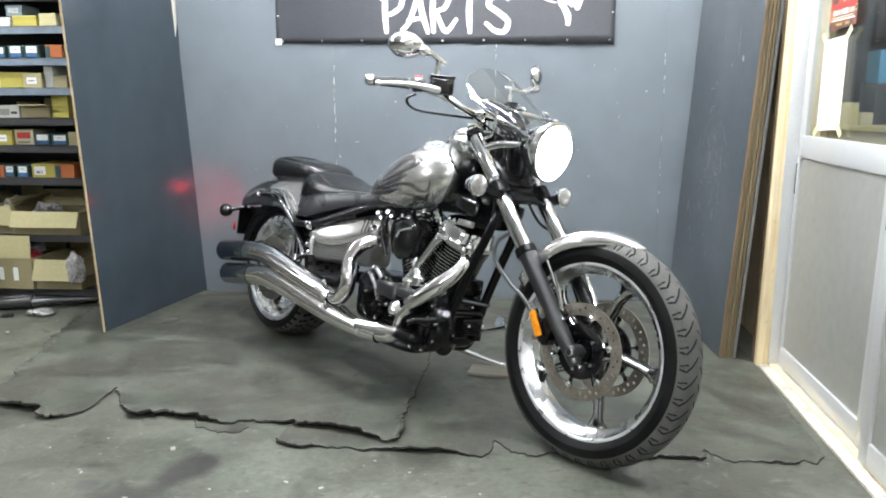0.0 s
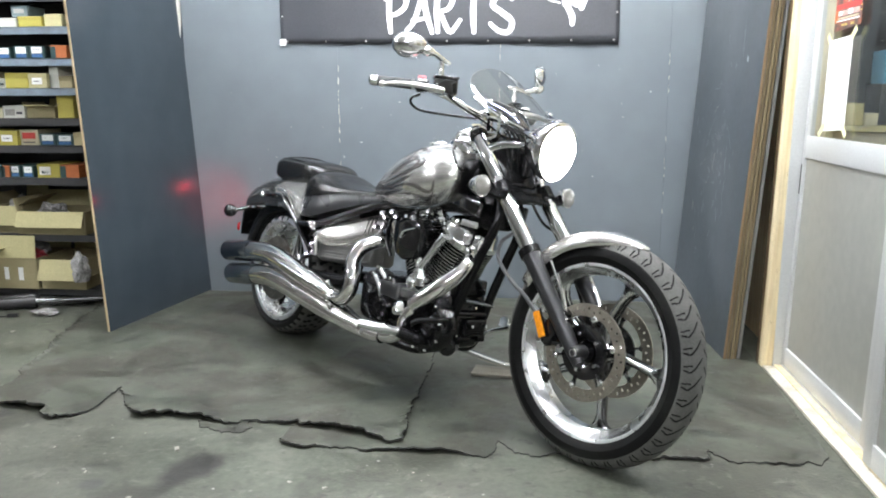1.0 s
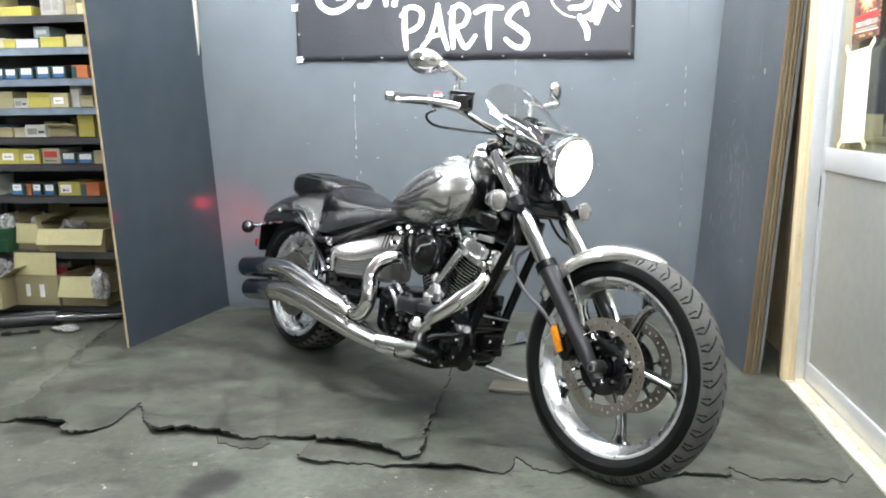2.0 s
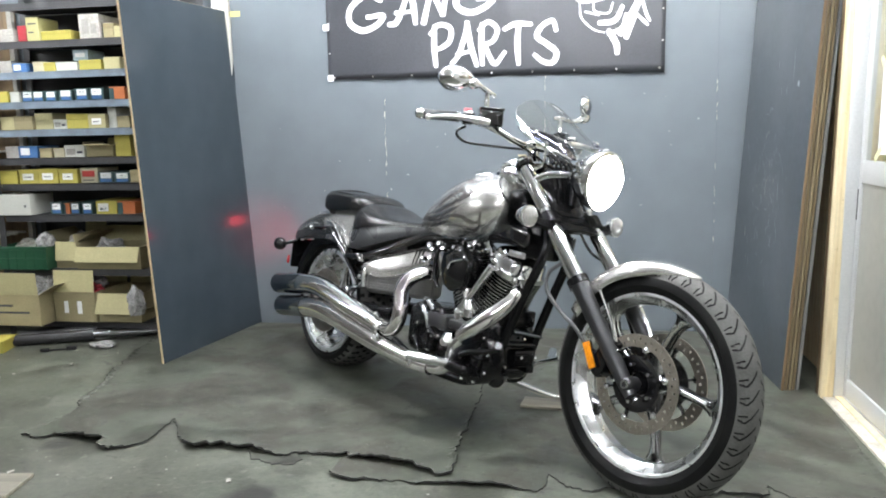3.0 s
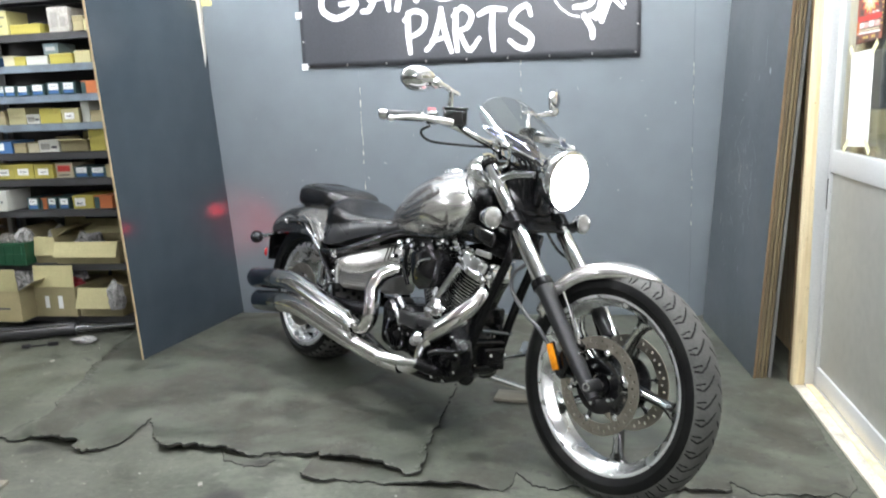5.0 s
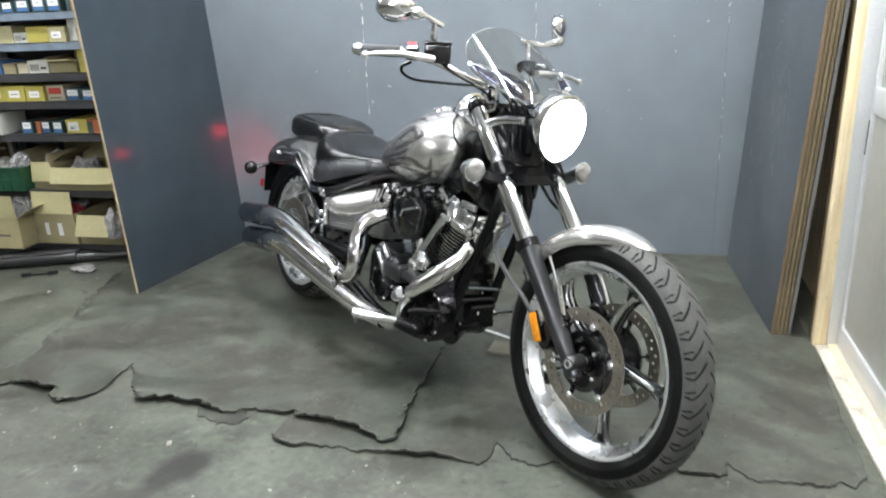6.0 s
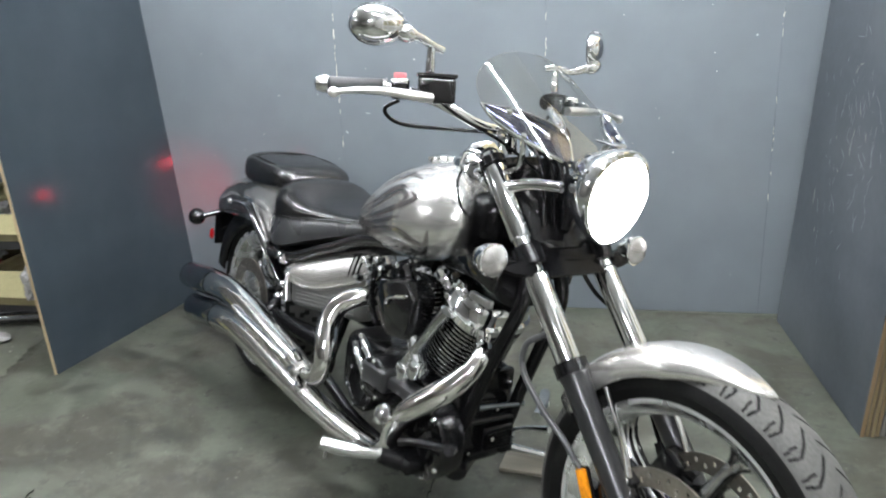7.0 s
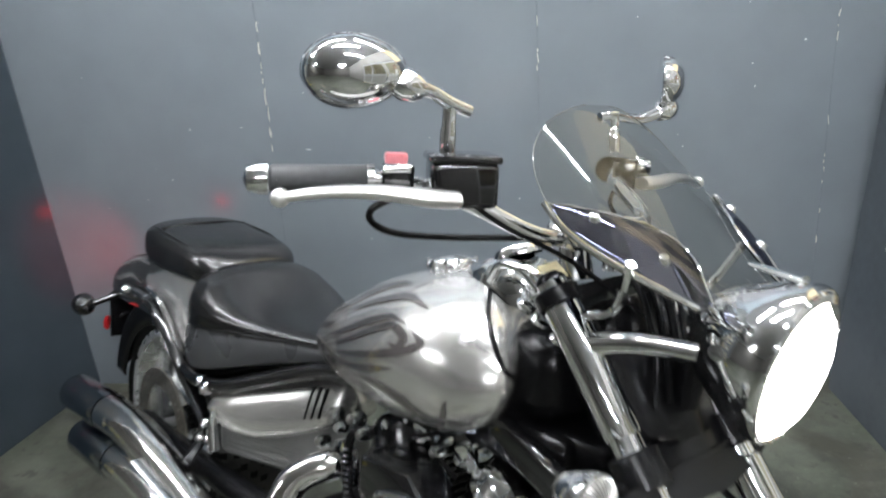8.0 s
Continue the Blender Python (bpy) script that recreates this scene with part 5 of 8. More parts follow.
def wheel(name, cx, cz, rim_r, half, spokes, tyre_args, phase, label):
    """Rim with a deep polished barrel, five forked spokes and a hub."""
    rim = bpart(name, lambda bm: lathe(bm, [(rim_r - 0.004, -half), (rim_r + 0.001, -half + 0.004), (rim_r - 0.004, -half + 0.010), (rim_r - 0.018, -half + 0.018), (rim_r - 0.030, -half * 0.35), (rim_r - 0.030, half * 0.35),
                                            (rim_r - 0.018, half - 0.018), (rim_r - 0.004, half - 0.010), (rim_r + 0.001, half - 0.004), (rim_r - 0.004, half), (rim_r - 0.014, half - 0.002), (rim_r - 0.030, half - 0.022),
                                            (rim_r - 0.042, half * 0.35), (rim_r - 0.042, -half * 0.35), (rim_r - 0.030, -half + 0.022), (rim_r - 0.014, -half + 0.002)], (cx, 0, cz), (0, 1, 0), 96, closed=True),
                RIM_ALLOY, bike, label)
    for sd in (-1, 1):
        bpart("rim_lip", lambda bm: lathe(bm, [(rim_r + 0.004, half - 0.006), (rim_r + 0.005, half), (rim_r + 0.002, half + 0.003), (rim_r - 0.013, half + 0.003), (rim_r - 0.016, half + 0.001), (rim_r - 0.016, half - 0.006)], (cx, 0, cz), (0, sd, 0), 120, closed=True),
              RIM_LIP, rim, "bright machined rim lip", sharp=25)
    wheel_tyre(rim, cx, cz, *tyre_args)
    bpart("hub", lambda bm: lathe(bm, [(0.0, -0.062), (0.030, -0.062), (0.034, -0.055), (0.036, -0.03), (0.046, -0.02), (0.046, 0.02), (0.036, 0.03), (0.034, 0.055), (0.030, 0.062), (0.0, 0.062)], (cx, 0, cz), (0, 1, 0), 32), ENGINE_BLACK, rim)
    for k in range(spokes):
        a = radians(phase) + 2 * math.pi * k / spokes
        u, v = Vector((math.cos(a), 0, math.sin(a))), Vector((-math.sin(a), 0, math.cos(a)))
        c = Vector((cx, 0, cz))
        bm = bmesh.new()
        # a leaf-shaped arm that narrows from the hub and flares to two points at the rim
        outline = ((0.030, 0.034), (0.075, 0.020), (0.12, 0.0135), (rim_r - 0.105, 0.0115), (rim_r - 0.075, 0.015), (rim_r - 0.058, 0.024), (rim_r - 0.043, 0.042))
        rings = []
        for r, w in outline:
            t = 0.020 - 0.006 * (r / rim_r)
            skew = 0.020 * math.sin(math.pi * r / rim_r)
            row = []
            for sx, sy in ((-1, -0.35), (-0.55, -1), (0, -1.25), (0.55, -1), (1, -0.35), (1, 0.35), (0.55, 1), (0, 1.25), (-0.55, 1), (-1, 0.35)):
                rr = r - (0.010 * (1 - abs(sx)) if r > rim_r - 0.06 else 0)
                row.append(bm.verts.new(c + u * rr + v * (sx * w + skew) + Vector((0, sy * t, 0))))
            rings.append(row)
        skin(bm, rings, True)
        for f in bm.faces:
            q = f.calc_center_median() - c
            if (q.dot(v) - 0.020 * math.sin(math.pi * min(1.0, q.dot(u) / rim_r))) > 0.004:
                f.material_index = 1
        part("spoke", bm, [POLISHED, GLOSS_BLACK], rim, "polished forked spoke with black flanks", sharp=40)
        bm = bmesh.new()
        for sy in (-1, 1):
            pts = []
            for r, w in outline[1:-1]:
                t = (0.020 - 0.006 * (r / rim_r)) * 1.05
                skew = 0.020 * math.sin(math.pi * r / rim_r)
                pts.append((c + u * r + v * (skew - w * 0.98)) + Vector((0, sy * t * 0.55, 0)))
            tube(bm, pts, [0.006, 0.0045, 0.0035, 0.003], 8)
        part("spoke_flank", bm, GLOSS_BLACK, rim)
    return rim


FX, FZ = 1.80, 0.345
front_wheel = wheel("front_wheel", FX, FZ, 0.280, 0.047, 5, (0.274, 0.3545, 0.063, 1320, True), -80, "polished five-spoke front wheel")
RX, RZ = 0.0, 0.310
rear_wheel = wheel("rear_wheel", RX, RZ, 0.243, 0.098, 5, (0.238, 0.3125, 0.108, 220, True), -60, "polished five-spoke rear wheel")


def brake_disc(cx, cz, y, r_out, r_in, parent, side):
    """A drilled floating disc with a black carrier and bolts."""
    bm = bmesh.new()
    seg, holes = 120, 40
    rad = (r_in, r_in + (r_out - r_in) * 0.25, r_in + (r_out - r_in) * 0.5, r_in + (r_out - r_in) * 0.75, r_out)
    verts = {}

    def vert(k, j, s):
        key = (k % seg, j, s)
        if key not in verts:
            a = 2 * math.pi * k / seg
            wave = 0.0015 * math.cos(6 * a) if j == 0 else 0
            verts[key] = bm.verts.new((cx + (rad[j] + wave) * math.cos(a), y + s * 0.0025, cz + (rad[j] + wave) * math.sin(a)))
        return verts[key]

    for k in range(seg):
        for j in range(4):
            hole = (k % 3 == 0 and j == (1 if (k // 3) % 2 else 2))
            q = [(k, j), (k + 1, j), (k + 1, j + 1), (k, j + 1)]
            if hole:
                for i in range(4):
                    a, b = q[i], q[(i + 1) % 4]
                    bm.faces.new((vert(*a, -1), vert(*b, -1), vert(*b, 1), vert(*a, 1)))
            else:
                bm.faces.new([vert(*i, -1) for i in q])
                bm.faces.new([vert(*i, 1) for i in reversed(q)])
    for j in (0, 4):
        for k in range(seg):
            bm.faces.new((vert(k, j, -1), vert(k + 1, j, -1), vert(k + 1, j, 1), vert(k, j, 1)))
    disc = part("brake_disc", bm, DISC_STEEL, parent, "drilled steel brake disc", sharp=30)
    return disc


for sd in (-1, 1):
    brake_disc(FX, FZ, sd * 0.072, 0.149, 0.112, front_wheel, sd)

    def carrier(bm, sd=sd):
        lathe(bm, [(0.040, 0.050), (0.040, 0.066), (0.060, 0.072), (0.085, 0.074), (0.085, 0.068), (0.060, 0.064), (0.045, 0.050)], (FX, 0, FZ), (0, sd, 0), 48, closed=True)
    bpart("disc_carrier", carrier, GLOSS_BLACK, front_wheel, "black disc carrier")
    for k in range(6):
        a = 2 * math.pi * k / 6 + 0.3
        bar("carrier_arm", [(FX + 0.080 * math.cos(a), sd * 0.0705, FZ + 0.080 * math.sin(a)), (FX + 0.116 * math.cos(a), sd * 0.0705, FZ + 0.116 * math.sin(a))], [0.013, 0.008], ENGINE_BLACK, front_wheel, "", 8, flat=0.35)
        bm = bmesh.new()
        lathe(bm, [(0.0, 0.010), (0.006, 0.010), (0.0105, 0.006), (0.0105, -0.004)], (FX + 0.109 * math.cos(a), sd * 0.074, FZ + 0.109 * math.sin(a)), (0, sd, 0), 12)
        part("disc_rivet", bm, CHROME, front_wheel, "chrome disc rivet")
    for k in range(5):
        a = 2 * math.pi * k / 5 + 0.7
        bm = bmesh.new()
        lathe(bm, [(0.0, 0.008), (0.0055, 0.008), (0.007, 0.004), (0.007, -0.003)], (FX + 0.058 * math.cos(a), sd * 0.074, FZ + 0.058 * math.sin(a)), (0, sd, 0), 10)
        part("disc_bolt", bm, CHROME, front_wheel, "chrome disc bolt")
brake_disc(RX, RZ, -0.118, 0.150, 0.105, rear_wheel, -1)

# ---- fork ----
FORK_TOP, FORK_END = Vector((1.230, 0, 1.000)), Vector((1.803, 0, 0.325))
FORK_DIR = (FORK_END - FORK_TOP).normalized()


def fork_at(s, y, ahead=0.0):
    """A point s (0 at the top, 1 at the axle) along a fork leg, ahead of its centre line."""
    nrm = Vector((-FORK_DIR.z, 0, FORK_DIR.x)) * -1
    return FORK_TOP.lerp(FORK_END, s) + Vector((0, y, 0)) - nrm * ahead


for sd in (-1, 1):
    y = sd * 0.106
    leg = bar("fork_leg", [fork_at(0.565, y), fork_at(0.58, y), fork_at(0.60, y), fork_at(0.90, y), fork_at(1.02, y)], [0.0325, 0.0335, 0.0285, 0.0255, 0.019], FORK_GREY, bike, "dark grey lower fork leg", 24, smooth=False)
    bar("fork_tube", [fork_at(0.0, y), fork_at(0.57, y)], 0.0215, CHROME, leg, "chrome fork tube", 24)
    bar("fork_shroud", [fork_at(0.015, y), fork_at(0.02, y), fork_at(0.235, y), fork_at(0.24, y)], [0.024, 0.0255, 0.0255, 0.024], CHROME, leg, "chrome upper fork shroud", 24, smooth=False)
    bar("fork_cover", [fork_at(0.335, y), fork_at(0.34, y), fork_at(0.555, y), fork_at(0.56, y)], [0.023, 0.0265, 0.0265, 0.025], CHROME, leg, "chrome fork cover", 24, smooth=False)
    bar("dust_seal", [fork_at(0.555, y), fork_at(0.585, y)], 0.0355, SATIN_BLACK, leg, "", 24)
    bar("fork_cap", [fork_at(-0.014, y), fork_at(-0.006, y), fork_at(0.0, y)], [0.014, 0.02, 0.022], SATIN_BLACK, leg, "", 18, smooth=False)
    # lower clamp lug, axle boss, caliper, reflector
    bpart("axle_boss", lambda bm: lathe(bm, [(0.0, 0.019), (0.016, 0.019), (0.019, 0.016), (0.022, 0.0), (0.022, -0.03)], (FX, y, FZ), (0, sd, 0), 24), FORK_GREY, leg)
    bpart("axle_cap", lambda bm: lathe(bm, [(0.0, 0.017), (0.0075, 0.017), (0.0085, 0.024), (0.0125, 0.024), (0.0140, 0.021), (0.0140, 0.01)], (FX, y, FZ), (0, sd, 0), 18), CHROME, leg, "chrome axle cap")
    bpart("pinch_bolt", lambda bm: lathe(bm, [(0.0, 0.012), (0.006, 0.012), (0.008, 0.008), (0.008, 0.0), (0.013, -0.002), (0.013, -0.012)], (FX - 0.062, y + sd * 0.004, FZ + 0.005), (0, sd, 0), 14), CHROME, leg)

    def caliper(bm, sd=sd, y=y):
        m = Matrix.Translation((FX - 0.118, sd * 0.078, FZ + 0.060)) @ Matrix.Rotation(radians(-62), 4, "Y")
        box(bm, -0.068, 0.068, -0.030, 0.030, -0.030, 0.024, 0.010, m, 3)
        box(bm, -0.040, 0.052, sd * 0.018 - 0.02, sd * 0.018 + 0.02, -0.036, 0.018, 0.008, m, 2)
        tube(bm, [(FX - 0.10, sd * 0.085, FZ + 0.095), (FX - 0.055, sd * 0.100, FZ + 0.075)], [0.016, 0.018], 10)
        tube(bm, [(FX - 0.115, sd * 0.085, FZ + 0.010), (FX - 0.03, sd * 0.100, FZ + 0.02)], [0.015, 0.020], 10)
    cal = bpart("brake_caliper", caliper, ENGINE_BLACK, bike, "black front brake caliper")
    for dx, dz in ((-0.150, 0.010), (-0.086, 0.105)):
        bpart("caliper_bolt", lambda bm: lathe(bm, [(0.0, 0.012), (0.008, 0.012), (0.011, 0.008), (0.012, -0.004)], (FX + dx, sd * 0.108, FZ + dz), (0, sd, 0), 14), CHROME, cal, "chrome caliper bolt")
    m = Matrix.Translation((1.655, sd * 0.128, 0.402)) @ Matrix.Rotation(radians(62), 4, "Y")
    bpart("side_reflector", lambda bm: box(bm, -0.042, 0.042, -0.004, 0.004, -0.0125, 0.0125, 0.003, m), AMBER, bike, "amber side reflector on the fork leg")
    bpart("reflector_bracket", lambda bm: box(bm, -0.046, 0.046, sd * -0.012 - 0.006, sd * -0.006 + 0.004, -0.010, 0.016, 0.002, m), SATIN_BLACK, bike)
bar("front_axle", [(FX, -0.10, FZ), (FX, 0.10, FZ)], 0.012, CAST, bike)


def clamp(s, thick, reach, ring_r, name):
    def build(bm):
        c = fork_at(s, 0)
        rot = Matrix.Translation(c) @ FORK_DIR.to_track_quat("-Z", "Y").to_matrix().to_4x4()
        ax = FORK_DIR
        for sd in (-1, 1):
            lathe(bm, [(ring_r - 0.003, -thick), (ring_r, -thick + 0.003), (ring_r, thick - 0.003), (ring_r - 0.003, thick), (0.020, thick), (0.020, -thick)], c + Vector((0, sd * 0.106, 0)), ax, 28, closed=True)
        nrm = Vector((-ax.z, 0, ax.x))
        ring = []
        for y, f in ((-0.106, 0.030), (-0.06, 0.045), (0, 0.055), (0.06, 0.045), (0.106, 0.030)):
            sec = []
            for a, b in ((-1, -0.8), (1, -0.8), (1, 0.8), (-1, 0.8)):
                sec.append(bm.verts.new(c + Vector((0, y, 0)) + nrm * (f * a * 0.55 - reach) + ax * thick * b))
            ring.append(sec)
        skin(bm, ring)
    return bpart(name, build, SATIN_BLACK, bike, "black fork clamp")


clamp(0.025, 0.012, 0.012, 0.031, "upper_clamp")
clamp(0.290, 0.024, 0.012, 0.034, "lower_clamp")
bar("steering_head", [fork_at(0.04, 0, -0.045), fork_at(0.30, 0, -0.045)], 0.034, SATIN_BLACK, bike, "", 20)

bpart("warning_label", lambda bm: box(bm, -0.014, 0.014, -0.017, 0.017, -0.001, 0.001, 0.0005, Matrix.Translation((1.226, -0.100, 1.0145)) @ pose(0, 0, 0, 10, 32, 0)), BRASS_TAG, bike, "yellowed label on the fork top")
# plate that carries the indicators
def signal_plate(bm):
    pts = [(-0.20, 0.004), (-0.13, 0.016), (0.13, 0.016), (0.20, 0.004), (0.17, -0.012), (0.10, -0.026), (0.0, -0.032), (-0.10, -0.026), (-0.17, -0.012)]
    c = Vector((1.420, 0, 0.790))
    up = Vector((-0.55, 0, 0.835))
    front = Vector((0.835, 0, 0.55))
    a = [bm.verts.new(c + Vector((0, y, 0)) + up * z + front * (0.03 - abs(y) * 0.16)) for y, z in pts]
    b = [bm.verts.new(c + Vector((0, y, 0)) + up * z + front * (0.018 - abs(y) * 0.16)) for y, z in pts]
    skin(bm, [a, b])


bpart("signal_bracket", signal_plate, SATIN_BLACK, bike, "black plate carrying the front indicators")


def bullet_signal(c, axis, r, depth, body, name, lens_mat, stem_to):
    c, axis = Vector(c), Vector(axis).normalized()
    s = bpart(name, lambda bm: lathe(bm, [(0.0, -depth), (r * 0.45, -depth * 0.94), (r * 0.80, -depth * 0.65), (r * 0.98, -depth * 0.25), (r * 1.03, 0.0), (r * 1.03, 0.006), (r * 0.93, 0.007)], c, axis, 28), body, bike, "round front indicator with a clear ribbed lens" if lens_mat is CLEAR_LENS else "round black rear indicator")

    def lens(bm):
        side = axis.cross(Vector((0, 0, 1))).normalized()
        high = side.cross(axis)
        rings = []
        for k in range(10):
            t = k / 9
            rr = r * 0.95 * math.cos(t * math.pi / 2 * 0.97)
            ring = []
            for i in range(144):
                th = 2 * math.pi * i / 144
                flute = 0.0008 * (1 if (i // 2) % 2 else -1) * (1 - t * t)
                ring.append(bm.verts.new(c + axis * (0.005 + 0.017 * math.sin(t * math.pi / 2) + flute) + (side * math.cos(th) + high * math.sin(th)) * (rr + flute)))
            rings.append(ring)
        skin(bm, rings, False)
        bm.faces.new(rings[-1])
    bpart("lens", lens, LENS_GLASS if lens_mat is CLEAR_LENS else lens_mat, s, "clear fluted lens" if lens_mat is CLEAR_LENS else "dark lens", sharp=15)
    if lens_mat is CLEAR_LENS:
        bpart("reflector", lambda bm: lathe(bm, [(r * 0.92, 0.004), (r * 0.80, -0.006), (r * 0.55, -0.018), (r * 0.20, -0.024), (0.0, -0.024)], c, axis, 28), CAST, s, "dull reflector bowl")
        bpart("bulb", lambda bm: lathe(bm, [(0.0, 0.004), (0.006, 0.002), (0.009, -0.006), (0.006, -0.018), (0.006, -0.024)], c, axis, 16), CLEAR_LENS, s, "small bulb")
    bar("stem", [c - axis * depth * 0.5, stem_to], 0.009, body if body is not CHROME else SATIN_BLACK, s)
    return s


for sd in (-1, 1):
    bullet_signal((1.408, sd * 0.219, 0.808), (1, sd * 0.06, 0.02), 0.034, 0.048, CHROME, "front_indicator", CLEAR_LENS, (1.400, sd * 0.150, 0.797))

# ---- headlight ----
HL = Vector((1.480, 0.010, 0.960))
HL_AX = Vector((0.985, 0, -0.17)).normalized()
HL_UP = Vector((0.17, 0, 0.985)).normalized()


def head_ring(bm, along, w, h, shift=0.0, seg=72):
    c = HL + HL_AX * along + HL_UP * (shift - 0.004)
    w, h = w * 1.06, h * 1.05
    ring = []
    for k in range(seg):
        a = 2 * math.pi * k / seg
        ca, sa = math.cos(a), math.sin(a)
        taper = 1.0 + 0.10 * sa
        ring.append(bm.verts.new(c + Vector((0, 1, 0)) * (w * ca * taper) + HL_UP * (h * sa)))
    return ring


def shell(bm):
    rings = [head_ring(bm, *q) for q in ((-0.100, 0.014, 0.016, 0.002), (-0.092, 0.034, 0.038, 0.001), (-0.070, 0.053, 0.060, 0.0), (-0.040, 0.068, 0.077, -0.001), (-0.018, 0.077, 0.087), (0.0, 0.083, 0.094), (0.022, 0.087, 0.099), (0.030, 0.085, 0.097), (0.026, 0.081, 0.093), (0.0, 0.079, 0.091))]
    skin(bm, rings, False)
    bm.faces.new(rings[0])


headlight = bpart("headlight", shell, CHROME, bike, "chrome oval headlight with its lamp lit")


def lens_face(bm):
    rings = [head_ring(bm, *q) for q in ((0.026, 0.0775, 0.0845, -0.006), (0.038, 0.070, 0.076, -0.006), (0.048, 0.050, 0.055, -0.006), (0.054, 0.027, 0.030, -0.006), (0.056, 0.010, 0.011, -0.006))]
    skin(bm, rings, False)
    bm.faces.new(rings[-1])


bpart("bezel", lambda bm: skin(bm, [head_ring(bm, *q) for q in ((0.024, 0.086, 0.098), (0.033, 0.0835, 0.0945, -0.002), (0.036, 0.080, 0.088, -0.005), (0.030, 0.077, 0.0842, -0.006))], False), CHROME, headlight, "chrome headlight rim")
bpart("lamp_lens", lens_face, HEAD_GLOW, headlight, "glaring white lit lens")
# Added black plate and wires stand for the shade between the fork legs
def fork_gap_plate(bm):
    rings = []
    for z, w, x in ((0.818, 0.060, 1.385), (0.835, 0.084, 1.374), (0.88, 0.088, 1.345), (0.93, 0.084, 1.315), (0.965, 0.070, 1.296), (0.985, 0.045, 1.285)):
        rings.append([bm.verts.new((x + dx, w * f, z + dz)) for f, dx, dz in ((-1, 0.0, 0.0), (-0.8, 0.016, 0.006), (0, 0.024, 0.008), (0.8, 0.016, 0.006), (1, 0.0, 0.0), (0.8, -0.012, -0.004), (0, -0.016, -0.006), (-0.8, -0.012, -0.004))])
    skin(bm, rings, True)


bpart("fork_cover", fork_gap_plate, SATIN_BLACK, bike, "black plate filling the dark gap between the fork legs", sharp=60)
for k in range(5):
    y = -0.05 + 0.025 * k
    bar("wiring", [(1.262, y * 0.6, 1.035), (1.325, y + 0.01, 1.0), (1.362, y, 0.93), (1.380, y * 1.2, 0.87)], 0.0042 + 0.0008 * (k % 3), SATIN_BLACK, bike, "", 8)
bar("headlight_mount", [HL - HL_AX * 0.10 + Vector((0, 0, -0.04)), Vector((1.385, 0, 0.86))], [0.024, 0.018], SATIN_BLACK, headlight)
for sd in (-1, 1):
    bar("headlight_ear", [HL + Vector((-0.05, sd * 0.082, 0.0)), Vector((1.36, sd * 0.095, 0.955)), Vector((1.29, sd * 0.106, 0.935))], [0.012, 0.013, 0.016], CHROME, headlight, "chrome headlight ear")
bar("headlight_peak", [HL + HL_AX * 0.005 + HL_UP * 0.098, HL + HL_AX * -0.06 + HL_UP * 0.092], [0.014, 0.008], CHROME, headlight, flat=0.4)

# ---- little screen ----
def screen_point(u, v):
    """u across (-1 to 1, right to left), v up its slope (0 to 1)."""
    width = 0.105 + 0.078 * math.sin(min(1.0, v / 0.42) * math.pi / 2)
    if v > 0.38:
        width *= math.sqrt(max(0.0, 1 - ((v - 0.38) / 0.625) ** 2.6))
    y = u * width
    x = 1.455 - 0.262 * v - 0.55 * y * y * 3.0 * (0.6 + 0.4 * v)
    z = 1.020 + 0.211 * v - 0.5 * y * y
    return Vector((x, y, z))


def acrylic(bm):
    rows = []
    for j in range(25):
        v = j / 24
        rows.append([bm.verts.new(screen_point(-1 + 2 * i / 24, v)) for i in range(25)])
    for a, b in zip(rows, rows[1:]):
        for i in range(24):
            bm.faces.new((a[i], a[i + 1], b[i + 1], b[i]))


windscreen = bpart("windscreen", acrylic, SMOKED, bike, "small smoked acrylic windscreen above the headlight")
def leaf_point(sd, s, t):
    """The dark cover on each flank of the screen: s from its foot to its tip, t inwards."""
    inset = (0.74 if sd < 0 else 0.46) * math.sin(math.pi * (0.10 + 0.90 * s)) ** 0.85
    back = Vector((-0.040, 0.024, 0.0)) if sd < 0 else Vector((0.0, 0.0, 0.0))
    return back + screen_point(sd * (1.0 - inset * t), (-0.04 + 0.53 * s) if sd < 0 else (0.02 + 0.47 * s)) + Vector((0.003, 0, 0.005 + 0.010 * math.sin(math.pi * t) * math.sin(math.pi * s)))


BLUE_CHROME = mat("dark_mirror_cover", (0.125, 0.13, 0.19), 0.05, metal=1.0, vary=0.05, scale=10.0)
for sd in (-1, 1):
    def leaf(bm):
        rows = [[bm.verts.new(leaf_point(sd, j / 20, i / 8)) for i in range(9)] for j in range(21)]
        for a, b in zip(rows, rows[1:]):
            for i in range(8):
                bm.faces.new((a[i], a[i + 1], b[i + 1], b[i]))
    cover_leaf = bpart("screen_cover", leaf, BLUE_CHROME, windscreen, "dark mirror-like leaf cover on the screen's flank")
    cover_leaf.modifiers.new("thick", "SOLIDIFY").thickness = 0.003
    for t, r in ((0.0, 0.0042), (1.0, 0.0020)):
        bar("cover_edge", [leaf_point(sd, s, t) for s in (0.0, 0.15, 0.3, 0.45, 0.6, 0.75, 0.9, 1.0)], r, CHROME, windscreen, "bright edge of the leaf cover", 8)
    for s in (0.35, 0.78):
        bpart("cover_screw", lambda bm: lathe(bm, [(0.0, 0.006), (0.006, 0.005), (0.009, 0.0), (0.009, -0.004)], leaf_point(sd, s, 0.45), (0.35, sd * 0.4, 0.85), 14), CHROME, windscreen, "chrome screw")
